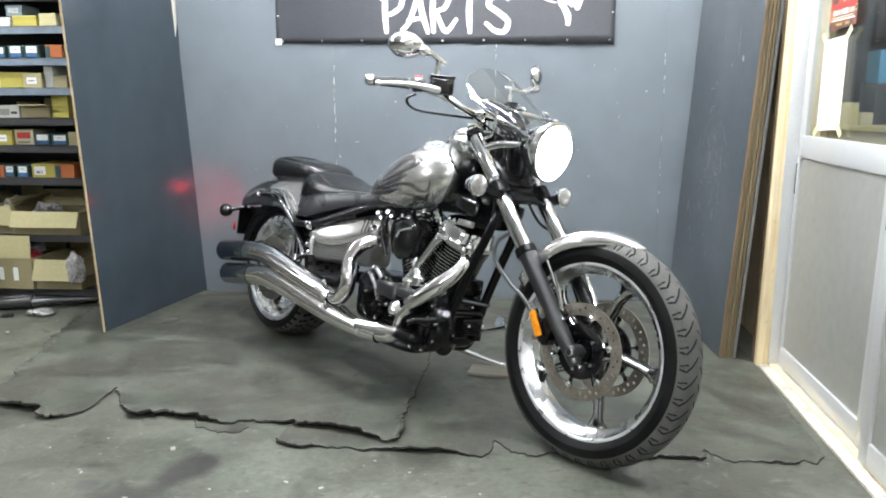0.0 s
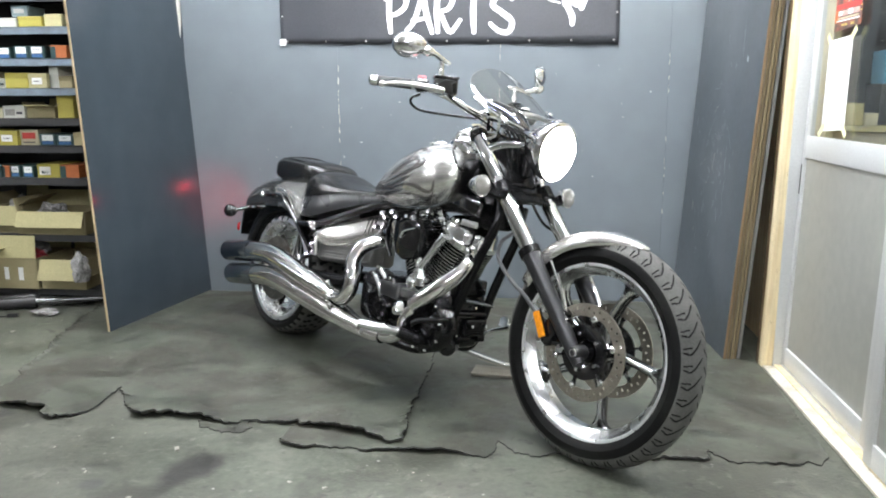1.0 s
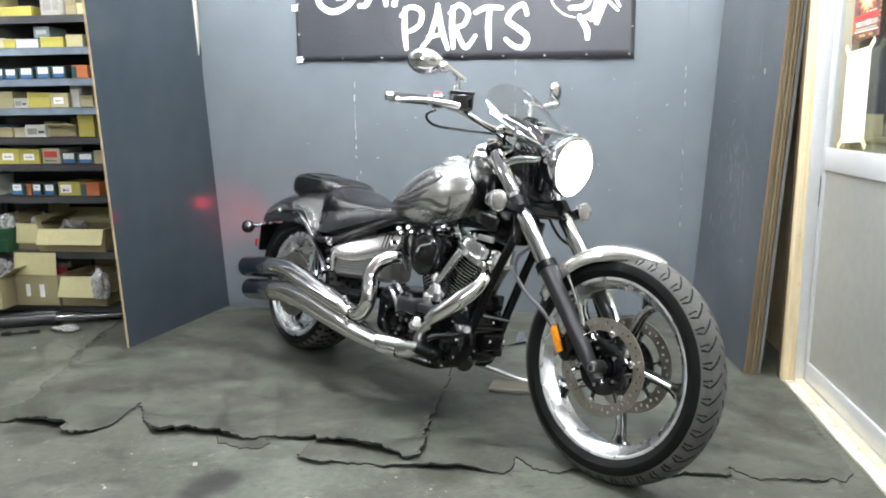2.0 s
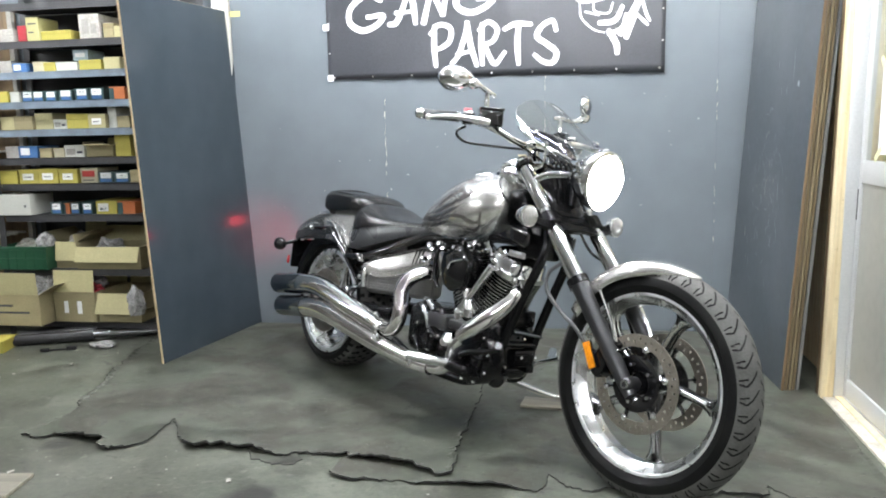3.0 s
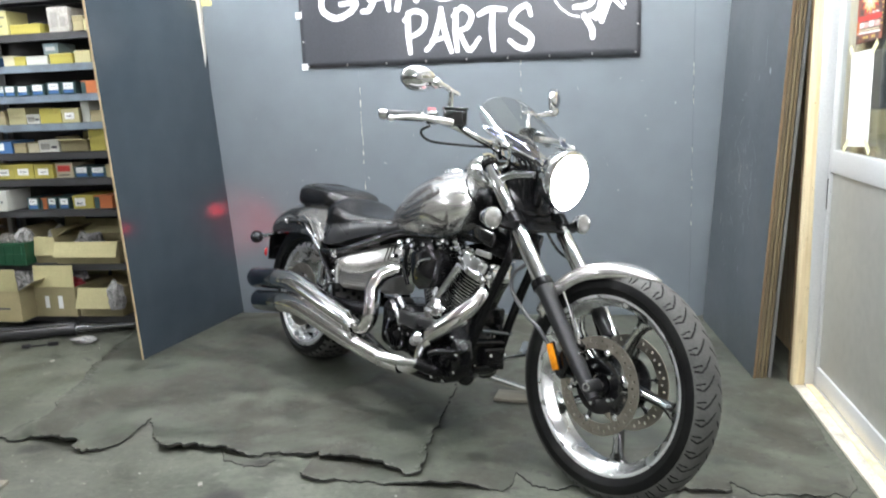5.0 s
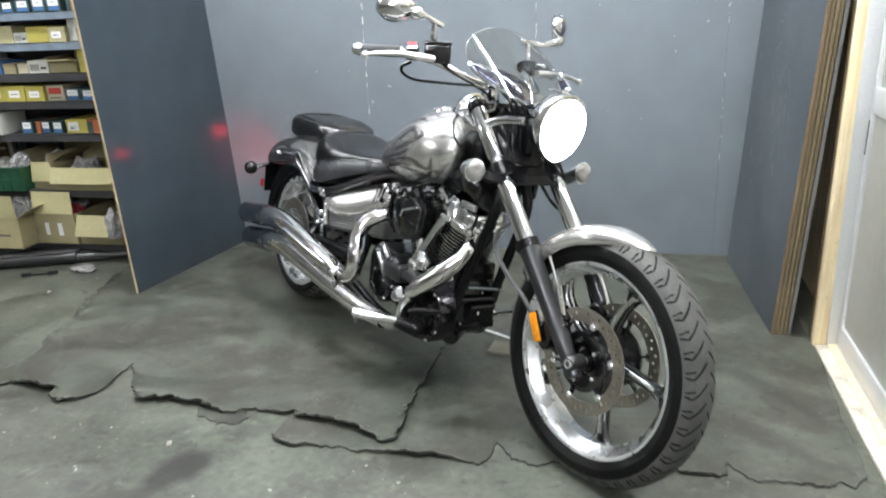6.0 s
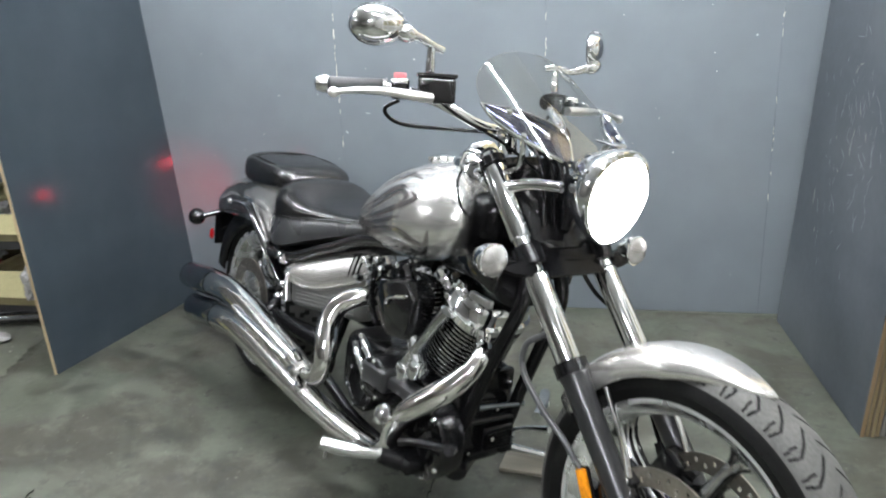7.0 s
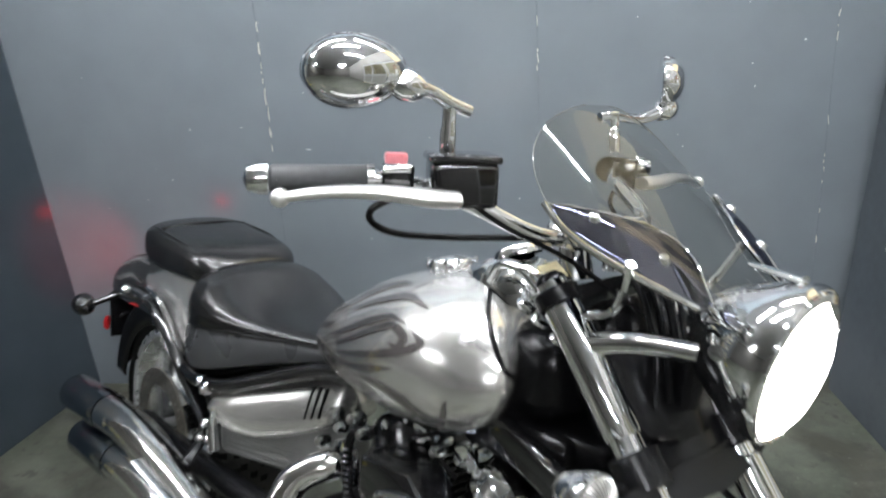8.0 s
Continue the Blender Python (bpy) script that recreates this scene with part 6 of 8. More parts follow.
for sd in (-1, 1):
    bar("screen_rim", [screen_point(sd, v) for v in (0.45, 0.55, 0.65, 0.75, 0.83, 0.90, 0.95, 0.985, 0.9995)], 0.0008, RIM_CLEAR, windscreen, "cut edge of the acrylic", 6)
    bar("screen_bracket", [screen_point(sd * 0.8, 0.25) + Vector((-0.004, 0, -0.004)), (1.33, sd * 0.106, 0.99), (1.262, sd * 0.106, 0.965)], 0.006, CHROME, windscreen, "", 10)

# ---- handlebar and controls ----
bar("handlebar", [(1.035, -0.405, 1.118), (1.090, -0.31, 1.124), (1.150, -0.21, 1.105), (1.205, -0.13, 1.065), (1.215, -0.06, 1.055), (1.215, 0.06, 1.055), (1.205, 0.13, 1.065), (1.120, 0.175, 1.105), (1.078, 0.215, 1.121), (1.065, 0.31, 1.118), (0.999, 0.42, 1.111)], 0.0125, CHROME, bike, "chrome handlebar", 16)
for sd in (-1, 1):
    bpart("bar_riser", lambda bm: tube(bm, [(1.225, sd * 0.05, 1.0), (1.220, sd * 0.05, 1.03), (1.215, sd * 0.05, 1.058)], [0.026, 0.022, 0.024], 20), CHROME, bike, "chrome handlebar riser")
bpart("bar_clamp", lambda bm: box(bm, 1.185, 1.250, -0.085, 0.085, 1.040, 1.078, 0.014, None, 3), CHROME, bike, "chrome handlebar clamp")


def along(a, b, t):
    return Vector(a).lerp(Vector(b), t)


for sd in (-1, 1):
    tip, root = Vector((1.013, sd * 0.432, 1.117)), Vector((1.090, sd * 0.306, 1.1234))
    if sd > 0:
        tip, root = Vector((0.990, 0.432, 1.111)), Vector((1.075, 0.293, 1.119))
    d = (tip - root).normalized()
    grip = bar("grip", [root, along(root, tip, 0.02), along(root, tip, 0.80), along(root, tip, 0.82)], [0.016, 0.0178, 0.0172, 0.015], GRIP, bike, "dark rubber grip with chrome ends", 22, smooth=False)
    bar("bar_end", [along(root, tip, 0.815), along(root, tip, 0.83), along(root, tip, 0.90), along(root, tip, 1.0), along(root, tip, 1.03)], [0.0165, 0.0195, 0.0195, 0.015, 0.004], CHROME, grip, "chrome bar end", 22, smooth=False)
    bar("grip_collar", [along(root, tip, -0.03), along(root, tip, 0.03)], 0.0195, CHROME, grip, "chrome collar", 22)
    # switch pod
    rot = d.to_track_quat("X", "Z").to_matrix().to_4x4()
    pod = bpart("switch_housing", lambda bm: box(bm, -0.020, 0.020, -0.024, 0.024, -0.024, 0.020, 0.008, Matrix.Translation(root - d * 0.033) @ rot, 3), GLOSS_BLACK, bike, "black and chrome switch housing")
    bpart("switch_cap", lambda bm: box(bm, -0.0205, 0.0205, -0.0245, 0.0245, 0.006, 0.0215, 0.007, Matrix.Translation(root - d * 0.033) @ rot, 3), CHROME, pod, "chrome top of the switch housing")
    if sd < 0:
        bpart("stop_switch", lambda bm: box(bm, -0.013, 0.015, -0.010, 0.010, 0.0205, 0.033, 0.003, Matrix.Translation(root - d * 0.033) @ rot), RED_SWITCH, pod, "red stop switch")
    # lever and its perch, with the fluid box
    base = root - d * (0.105 if sd < 0 else 0.098)
    reach = 0.88 if sd < 0 else 1.0
    out = d if sd < 0 else Vector((-0.015, 0.162, -0.008)).normalized()
    if sd > 0:
        base = root - out * 0.098
    fwd = Vector((0.80, -0.42, -0.10) if sd < 0 else (1.0, 0.06, -0.10)).normalized()
    k = 1.0 if sd < 0 else 0.6
    perch = bpart("master_cylinder", lambda bm: (box(bm, -0.043 * k, 0.038 * k, -0.034 * k, 0.030 * k, -0.030, 0.026 * k, 0.008 * k, Matrix.Translation(base + fwd * 0.030 + Vector((0, 0, 0.005))) @ rot, 3),
                                                 box(bm, -0.046 * k, 0.041 * k, -0.037 * k, 0.033 * k, 0.024 * k, 0.034 * k, 0.004 * k, Matrix.Translation(base + fwd * 0.030 + Vector((0, 0, 0.005))) @ rot, 2)), GLOSS_BLACK, bike, "gloss black lever perch and fluid box")
    bpart("perch_clamp", lambda bm: tube(bm, [base - d * 0.014, base + d * 0.014], 0.021, 18), SATIN_BLACK, perch)
    lv = [base + out * 0.010 + fwd * 0.058 + Vector((0, 0, -0.010)), base + out * 0.050 * reach + fwd * 0.066 + Vector((0, 0, -0.006)), base + out * 0.12 * reach + fwd * 0.058 + Vector((0, 0, -0.001)),
          base + out * 0.19 * reach + fwd * 0.052 + Vector((0, 0, -0.003)), base + out * 0.245 * reach + fwd * 0.050 + Vector((0, 0, -0.010))]
    lever = bar("lever", lv, [0.017, 0.018, 0.0145, 0.0115, 0.0095], LEVER_ALLOY, bike, "polished lever", 14, flat=0.62)
    bpart("lever_ball", lambda bm: bmesh.ops.create_uvsphere(bm, u_segments=18, v_segments=12, radius=0.0115, matrix=Matrix.Translation(lv[-1])), LEVER_ALLOY, lever)
    if sd > 0:
        bar("control_cable", [base + fwd * 0.05 + Vector((0, 0, -0.03)), root + fwd * 0.01 + Vector((0, sd * -0.03, -0.05)), Vector((1.14, sd * 0.23, 1.045)), Vector((1.21, sd * 0.14, 1.035)), Vector((1.29, sd * 0.08, 1.0)), Vector((1.33, sd * 0.05, 0.93))], 0.0030, SATIN_BLACK, bike, "black control cable", 8)
    bar("control_hose", [base + Vector((0.02, 0, -0.02)), base + Vector((0.05, -sd * 0.05, -0.055)), Vector((1.25, sd * 0.09, 1.03)), Vector((1.33, sd * 0.03, 0.97))], 0.0036, SATIN_BLACK, bike, "black hose", 8)
    # mirror
    head = Vector((1.084, -0.331, 1.251)) if sd < 0 else Vector((1.085, 0.328, 1.274))
    foot = Vector((1.132, -0.219, 1.158)) if sd < 0 else Vector((1.072, 0.222, 1.150))
    knee = Vector((1.142, -0.229, 1.222)) if sd < 0 else Vector((1.060, 0.227, 1.211))
    face = Vector((-0.93, -sd * 0.30, -0.12)).normalized() if sd < 0 else Vector((-0.80, -0.60, -0.05)).normalized()
    across = Vector((0, 0, 1)).cross(face).normalized()
    high = face.cross(across)

    def mirror_shell(bm):
        rings = []
        for h, s in ((0.010, 0.97), (0.005, 1.0), (-0.008, 0.985), (-0.020, 0.93), (-0.032, 0.83), (-0.042, 0.68), (-0.049, 0.48), (-0.053, 0.26), (-0.0545, 0.08)):
            ring = []
            for k in range(40):
                a = 2 * math.pi * k / 40
                egg = 1 + 0.10 * math.cos(a) * (1 if sd < 0 else -1)
                ring.append(bm.verts.new(head + face * h * (1.0 if sd < 0 else 0.62) + across * (0.065 * s * math.cos(a)) + high * (0.045 * s * egg * math.sin(a))))
            rings.append(ring)
        skin(bm, rings, True)
    mirror = bpart("mirror", mirror_shell, CHROME, bike, "oval chrome rear-view mirror")

    def pane(bm):
        ring = [bm.verts.new(head + face * (0.0135 if sd < 0 else 0.0085) + across * (0.064 * math.cos(2 * math.pi * k / 40)) + high * (0.043 * math.sin(2 * math.pi * k / 40))) for k in range(40)]
        bm.faces.new(ring)
    bpart("mirror_glass", pane, MIRROR_GLASS, mirror, "mirror glass")
    joint = head + (knee - head).normalized() * 0.062 - face * 0.02 if sd < 0 else head + Vector((-0.005, -0.012, -0.050)) - face * 0.015
    bpart("mirror_joint", lambda bm: lathe(bm, [(0.0, 0.018), (0.012, 0.016), (0.019, 0.004), (0.020, -0.010), (0.015, -0.022), (0.0, -0.026)], joint, (knee - head).normalized(), 22), CHROME, mirror, "chrome ball joint")
    over = knee + (knee - joint).normalized() * 0.030
    bar("mirror_arm", [joint, along(joint, knee, 0.5) + Vector((0, 0, 0.004 if sd < 0 else -0.010)), knee, over], [0.0125, 0.009, 0.0095, 0.0085], CHROME, mirror, "chrome mirror arm", 16)
    bar("mirror_stem", [knee, along(knee, foot, 0.45), along(knee, foot, 0.5), foot], [0.009, 0.009, 0.0105, 0.0105], CHROME, mirror, "chrome mirror stem", 16, smooth=False)

bar("clutch_hose", [(1.085, -0.262, 1.098), (1.070, -0.286, 1.080), (1.062, -0.275, 1.060), (1.072, -0.238, 1.045), (1.115, -0.170, 1.043), (1.165, -0.085, 1.046), (1.205, -0.020, 1.047)], 0.0048, SATIN_BLACK, bike, "black hose looping below the handlebar", 10, n=10)
# brake hoses at the fork
bar("brake_hose", [fork_at(0.32, -0.06, -0.02), Vector((1.495, -0.120, 0.685)), Vector((1.446, -0.130, 0.632)), Vector((1.449, -0.132, 0.574)), Vector((1.52, -0.130, 0.512)), Vector((1.585, -0.128, 0.475)), Vector((1.63, -0.118, 0.43)), Vector((1.675, -0.10, 0.405))], 0.0066, HOSE_GREY, bike, "dark grey brake hose looping behind the fork", 10)
bar("brake_hose", [fork_at(0.27, 0.05, -0.02), Vector((1.40, 0.115, 0.71)), Vector((1.50, 0.13, 0.66)), Vector((1.56, 0.128, 0.55)), Vector((1.66, 0.11, 0.41))], 0.0052, SATIN_BLACK, bike, "black brake hose", 10)


# ---- front fender ----
def front_fender(bm):
    rings = []
    n = 30
    for i in range(n + 1):
        t = i / n
        a = radians(150 - 80.5 * t)                     # from behind the leg to the forward tip
        nose = min(1.0, (1 - t) / 0.36) ** 0.65 if t > 0.64 else 1.0
        tail = 1.0 if t > 0.12 else 0.86 + 0.14 * t / 0.12
        half = max(0.003, 0.079 * nose * tail)
        drop = 0.075 * tail * (0.22 + 0.78 * nose) * (1.0 - 0.45 * t)
        r = 0.369 + 0.010 * math.sin(math.pi * t) - 0.006 * t
        ring = []
        for k in range(21):
            s = -1 + 2 * k / 20
            ang = s * math.pi / 2
            y = half * math.copysign(abs(math.sin(ang)) ** 0.75, ang)
            d = drop * (1 - max(0.0, math.cos(ang)) ** 0.62)
            rr = r - d
            ring.append(bm.verts.new((FX + rr * math.cos(a), y, FZ + rr * math.sin(a))))
        rings.append(ring)
    skin(bm, rings, False, close=False)


fender = bpart("front_fender", front_fender, SILVER, bike, "glossy silver front fender", sharp=60)
fender.modifiers.new("thick", "SOLIDIFY").thickness = 0.003
for sd in (-1, 1):
    bar("fender_stay", [(1.630, sd * 0.080, 0.600), (1.690, sd * 0.088, 0.520), (1.735, sd * 0.094, 0.430)], 0.0085, CHROME, fender, "bright fender stay", 10, flat=0.6)


# ---- tank ----
def table(x, xs, ys):
    """A smooth curve through a table of values."""
    x = min(max(x, xs[0]), xs[-1])
    i = min(max(sum(q <= x for q in xs) - 1, 0), len(xs) - 2)

    def slope(k):
        if k in (0, len(xs) - 1):
            a, b = (0, 1) if k == 0 else (len(xs) - 2, len(xs) - 1)
            return (ys[b] - ys[a]) / (xs[b] - xs[a])
        l, r = (ys[k] - ys[k - 1]) / (xs[k] - xs[k - 1]), (ys[k + 1] - ys[k]) / (xs[k + 1] - xs[k])
        return 0.0 if l * r <= 0 else 2 * l * r / (l + r)
    h = xs[i + 1] - xs[i]
    t = (x - xs[i]) / h
    return ((2 * t ** 3 - 3 * t * t + 1) * ys[i] + (t ** 3 - 2 * t * t + t) * h * slope(i) + (3 * t * t - 2 * t ** 3) * ys[i + 1] + (t ** 3 - t * t) * h * slope(i + 1))


TX = (0.585, 0.60, 0.64, 0.70, 0.77, 0.85, 0.93, 1.00, 1.05, 1.10, 1.14, 1.175, 1.195, 1.205)
T_TOP = (0.722, 0.745, 0.785, 0.830, 0.872, 0.915, 0.942, 0.955, 0.955, 0.945, 0.927, 0.905, 0.886, 0.868)
T_LOW = (0.712, 0.702, 0.694, 0.690, 0.688, 0.686, 0.688, 0.694, 0.704, 0.722, 0.744, 0.776, 0.810, 0.840)
T_HALF = (0.012, 0.042, 0.074, 0.106, 0.134, 0.157, 0.174, 0.183, 0.184, 0.179, 0.168, 0.148, 0.116, 0.060)


def tank_point(x, a, out=0.0):
    """A point of the tank's skin at x; a: degrees round the section, 0 at the right flank, 90 on top."""
    zt, zb, w = table(x, TX, T_TOP), table(x, TX, T_LOW), table(x, TX, T_HALF)
    zm = zb + (zt - zb) * 0.44
    c, s = math.cos(radians(a)), math.sin(radians(a))
    y = -math.copysign(abs(c) ** 0.80, c) * (w + out)
    z = zm + math.copysign(abs(s) ** (0.92 if s > 0 else 0.80), s) * ((zt - zm if s > 0 else zm - zb) + out)
    # the front is hollowed between its two lobes to clear the steering head
    hollow = max(0.0, (x - 1.0) / 0.205) ** 2 * 0.10 * max(0.0, 1 - abs(y) / 0.125)
    return Vector((x - hollow, y, z))


def tank_skin(bm):
    rings = []
    for i in range(73):
        t = i / 72
        x = TX[0] + (TX[-1] - TX[0]) * (0.5 - 0.5 * math.cos(math.pi * t))
        rings.append([bm.verts.new(tank_point(x, 360 * k / 56)) for k in range(56)])
    skin(bm, rings, True)
    for _ in range(2):
        bmesh.ops.smooth_vert(bm, verts=bm.verts[:], factor=0.5, use_axis_x=True, use_axis_y=True, use_axis_z=True)


tank = bpart("fuel_tank", tank_skin, SILVER, bike, "silver teardrop fuel tank with dark flame graphics", sharp=70)


def flame(pts, wide, name="flame", parent=tank, surf=tank_point, material=None, off=0.0022):
    """A tongue of the painted graphic, laid on the skin: pts are (x, angle), tapering to both ends."""
    bm = bmesh.new()
    line = curve_points([(x, 0, a / 300.0) for x, a in pts], 10)
    n = len(line)
    rows = []
    for i, q in enumerate(line):
        d = (line[min(i + 1, n - 1)] - line[max(i - 1, 0)]).normalized()
        s = Vector((-d.z, 0, d.x))
        h = wide * math.sin(math.pi * min(1.0, (i + 0.6) / n)) ** 0.7
        rows.append([bm.verts.new(surf((q + s * h * f).x, (q + s * h * f).z * 300.0, off)) for f in (-1, -0.33, 0.33, 1)])
    for a, b in zip(rows, rows[1:]):
        for k in range(3):
            bm.faces.new((a[k], a[k + 1], b[k + 1], b[k]))
    return part(name, bm, material or FLAME, parent, sharp=70)


FLAMES = (([(0.84, -12), (0.95, -8), (1.02, -11), (1.055, -20), (1.085, -27), (1.108, -22), (1.118, -6)], 0.010), ([(0.90, -24), (0.98, -26), (1.04, -35), (1.068, -42), (1.092, -36), (1.110, -26)], 0.010),
          ([(0.78, -4), (0.85, -5), (0.925, -2), (1.005, 3)], 0.007), ([(0.76, 2), (0.863, 12), (0.934, 22), (0.979, 27), (1.014, 23), (1.008, 16), (0.985, 17)], 0.008),
          ([(0.80, 0), (0.898, 4), (1.0, 12), (1.054, 22), (1.030, 28)], 0.008), ([(0.72, 12), (0.818, 16), (0.898, 25), (0.961, 32), (1.005, 31)], 0.008),
          ([(0.82, 34), (0.90, 42), (0.97, 48), (1.03, 45)], 0.009), ([(0.74, 36), (0.82, 46), (0.90, 58), (0.95, 60)], 0.010),
          ([(0.63, -8), (0.72, -16), (0.82, -22), (0.93, -17)], 0.017), ([(0.61, 12), (0.70, 2), (0.80, -8), (0.88, -14)], 0.015), ([(0.62, 34), (0.70, 24), (0.78, 24)], 0.013), ([(0.63, 60), (0.70, 52), (0.78, 56)], 0.013))
for pts, w in FLAMES:
    flame(pts, w)
    flame([(x, 180 - a) for x, a in pts], w)

cap = bpart("filler_cap", lambda bm: lathe(bm, [(0.0, 0.020), (0.024, 0.0195), (0.036, 0.015), (0.042, 0.008), (0.044, 0.0), (0.050, -0.004)], tank_point(0.93, 90) + Vector((0, 0, 0.001)), (-0.18, 0, 1), 36), CHROME, tank, "chrome filler cap")
for k in range(12):
    ang = 2 * math.pi * k / 12
    bpart("cap_grip", lambda bm: box(bm, -0.004, 0.004, -0.003, 0.003, -0.006, 0.008, 0.0015, Matrix.Translation(tank_point(0.93, 90) + Vector((0.041 * math.cos(ang), 0.041 * math.sin(ang), 0.008 + 0.0075 * math.cos(ang)))) @ pose(0, 0, 0, 0, 0, math.degrees(ang))), CHROME, cap)


def console(bm):
    rings = []
    for x, w, h in ((0.985, 0.022, 0.004), (1.015, 0.044, 0.022), (1.045, 0.055, 0.040), (1.075, 0.059, 0.050), (1.105, 0.056, 0.052), (1.130, 0.044, 0.044), (1.146, 0.024, 0.028)):
        z0 = table(min(x, 1.12), TX, T_TOP) - 0.012
        rings.append([bm.verts.new((x, w * math.cos(math.pi * k / 12), z0 + 0.012 + h * math.sin(math.pi * k / 12) if 0 < k < 12 else z0)) for k in range(13)])
    skin(bm, rings, True)


meter = bpart("speedometer", console, CHROME, bike, "chrome speedometer pod on the tank")
bpart("dial", lambda bm: lathe(bm, [(0.0, 0.0045), (0.022, 0.004), (0.027, 0.0), (0.028, -0.006)], (1.072, 0, 0.998), (-0.45, 0, 0.89), 32), GLOSS_BLACK, meter, "dark dial glass")
bar("tank_trim", [tank_point(x, a, 0.0005) for x, a in ((1.080, 78), (1.125, 60), (1.160, 43), (1.184, 26), (1.197, 9), (1.199, -10))], 0.0034, SATIN_BLACK, tank, "thin black trim along the tank front", 8)
ignition = bpart("ignition_switch", lambda bm: lathe(bm, [(0.0, 0.014), (0.008, 0.014), (0.010, 0.010), (0.017, 0.010), (0.021, 0.013), (0.024, 0.008), (0.024, -0.030)], (1.165, -0.050, 0.965), (-0.25, -0.75, 0.6), 26), CHROME, bike, "chrome ignition switch barrel")
for x, y, z, r in ((1.165, -0.080, 0.950, 0.010), (1.195, -0.084, 0.935, 0.009), (1.200, -0.060, 0.985, 0.011), (1.215, -0.070, 0.950, 0.008), (1.160, -0.040, 1.000, 0.010), (1.222, -0.075, 0.915, 0.008)):
    bpart("head_bolt", lambda bm: lathe(bm, [(0.0, r), (r * 0.6, r * 0.95), (r * 0.95, r * 0.4), (r, -r * 1.6)], (x, y, z), (-0.1, -0.8, 0.6), 14), CHROME, bike, "chrome bolt at the steering head")
bar("head_stay_arc", [(1.080, -0.062, 0.962), (1.105, -0.070, 0.992), (1.145, -0.070, 0.994), (1.175, -0.064, 0.972)], 0.008, CHROME, bike, "chrome arch over the tank front", 12)
bpart("neck_cover", lambda bm: box(bm, 1.115, 1.235, -0.078, 0.078, 0.775, 0.905, 0.042, None, 5), SATIN_BLACK, bike, "black cover round the steering head")
bpart("meter_ring", lambda bm: lathe(bm, [(0.028, -0.004), (0.033, 0.004), (0.036, 0.006), (0.039, 0.002), (0.040, -0.008)], (1.072, 0, 0.998), (-0.45, 0, 0.89), 36), CHROME, meter, "chrome bezel")
bar("tank_seam", [tank_point(x, -62, 0.001) for x in (0.64, 0.74, 0.84, 0.94, 1.04, 1.12)], 0.004, DARK_CHROME, tank, "", 8)


# ---- seats ----
def saddle(bm, xs, crown, crease, low, half, seg=56):
    """A rider seat: a domed top panel that comes down over the shoulders to a sewn crease, and a flank below it."""
    rings = []
    n = 22
    for i in range(seg + 1):
        x = xs[0] + (xs[-1] - xs[0]) * (0.5 - 0.5 * math.cos(math.pi * i / seg))
        zt, zc, zb, w = (table(x, xs, q) for q in (crown, crease, low, half))
        side = []
        for k in range(n + 1):
            a = math.pi / 2 * k / n
            side.append((w * 0.955 * math.sin(a) ** 0.72, zc + (zt - zc) * max(0.0, math.cos(a)) ** 0.62))
        side.append((w * 0.945, zc - 0.004))
        for k in range(1, 8):
            u = k / 7
            side.append((w * (0.955 + 0.045 * math.sin(u * math.pi * 0.8)), zc - 0.004 + (zb - zc + 0.004) * u))
        side.append((w * 0.80, zb - 0.005))
        loop = side + [(0.0, zb - 0.005)] + [(-a, b) for a, b in reversed(side[1:])]
        rings.append([bm.verts.new((x, a, b)) for a, b in loop])
    skin(bm, rings, True)
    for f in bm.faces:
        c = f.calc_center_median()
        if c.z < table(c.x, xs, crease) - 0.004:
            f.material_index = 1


def pad(bm, xs, top, low, half, shape=0.62, crown=0.0, seg=44, idx=None):
    rings = []
    n = 40
    for i in range(n + 1):
        x = xs[0] + (xs[-1] - xs[0]) * (0.5 - 0.5 * math.cos(math.pi * i / n))
        zt, zb, w = table(x, xs, top), table(x, xs, low), table(x, xs, half)
        zm = zb + (zt - zb) * 0.48
        ring = []
        for k in range(seg):
            a = 2 * math.pi * k / seg
            c, s = math.cos(a), math.sin(a)
            y = math.copysign(abs(c) ** shape, c) * w
            z = zm + math.copysign(abs(s) ** shape, s) * (zt - zm if s > 0 else zm - zb)
            if s > 0:
                z -= crown * (abs(y) / max(w, 1e-4)) ** 2
            ring.append(bm.verts.new((x, y, z)))
        rings.append(ring)
    skin(bm, rings, True)
    for _ in range(2):
        bmesh.ops.smooth_vert(bm, verts=bm.verts[:], factor=0.5, use_axis_x=True, use_axis_y=True, use_axis_z=True)
    for f in bm.faces:
        c = f.calc_center_median()
        if idx:
            f.material_index = idx(c)


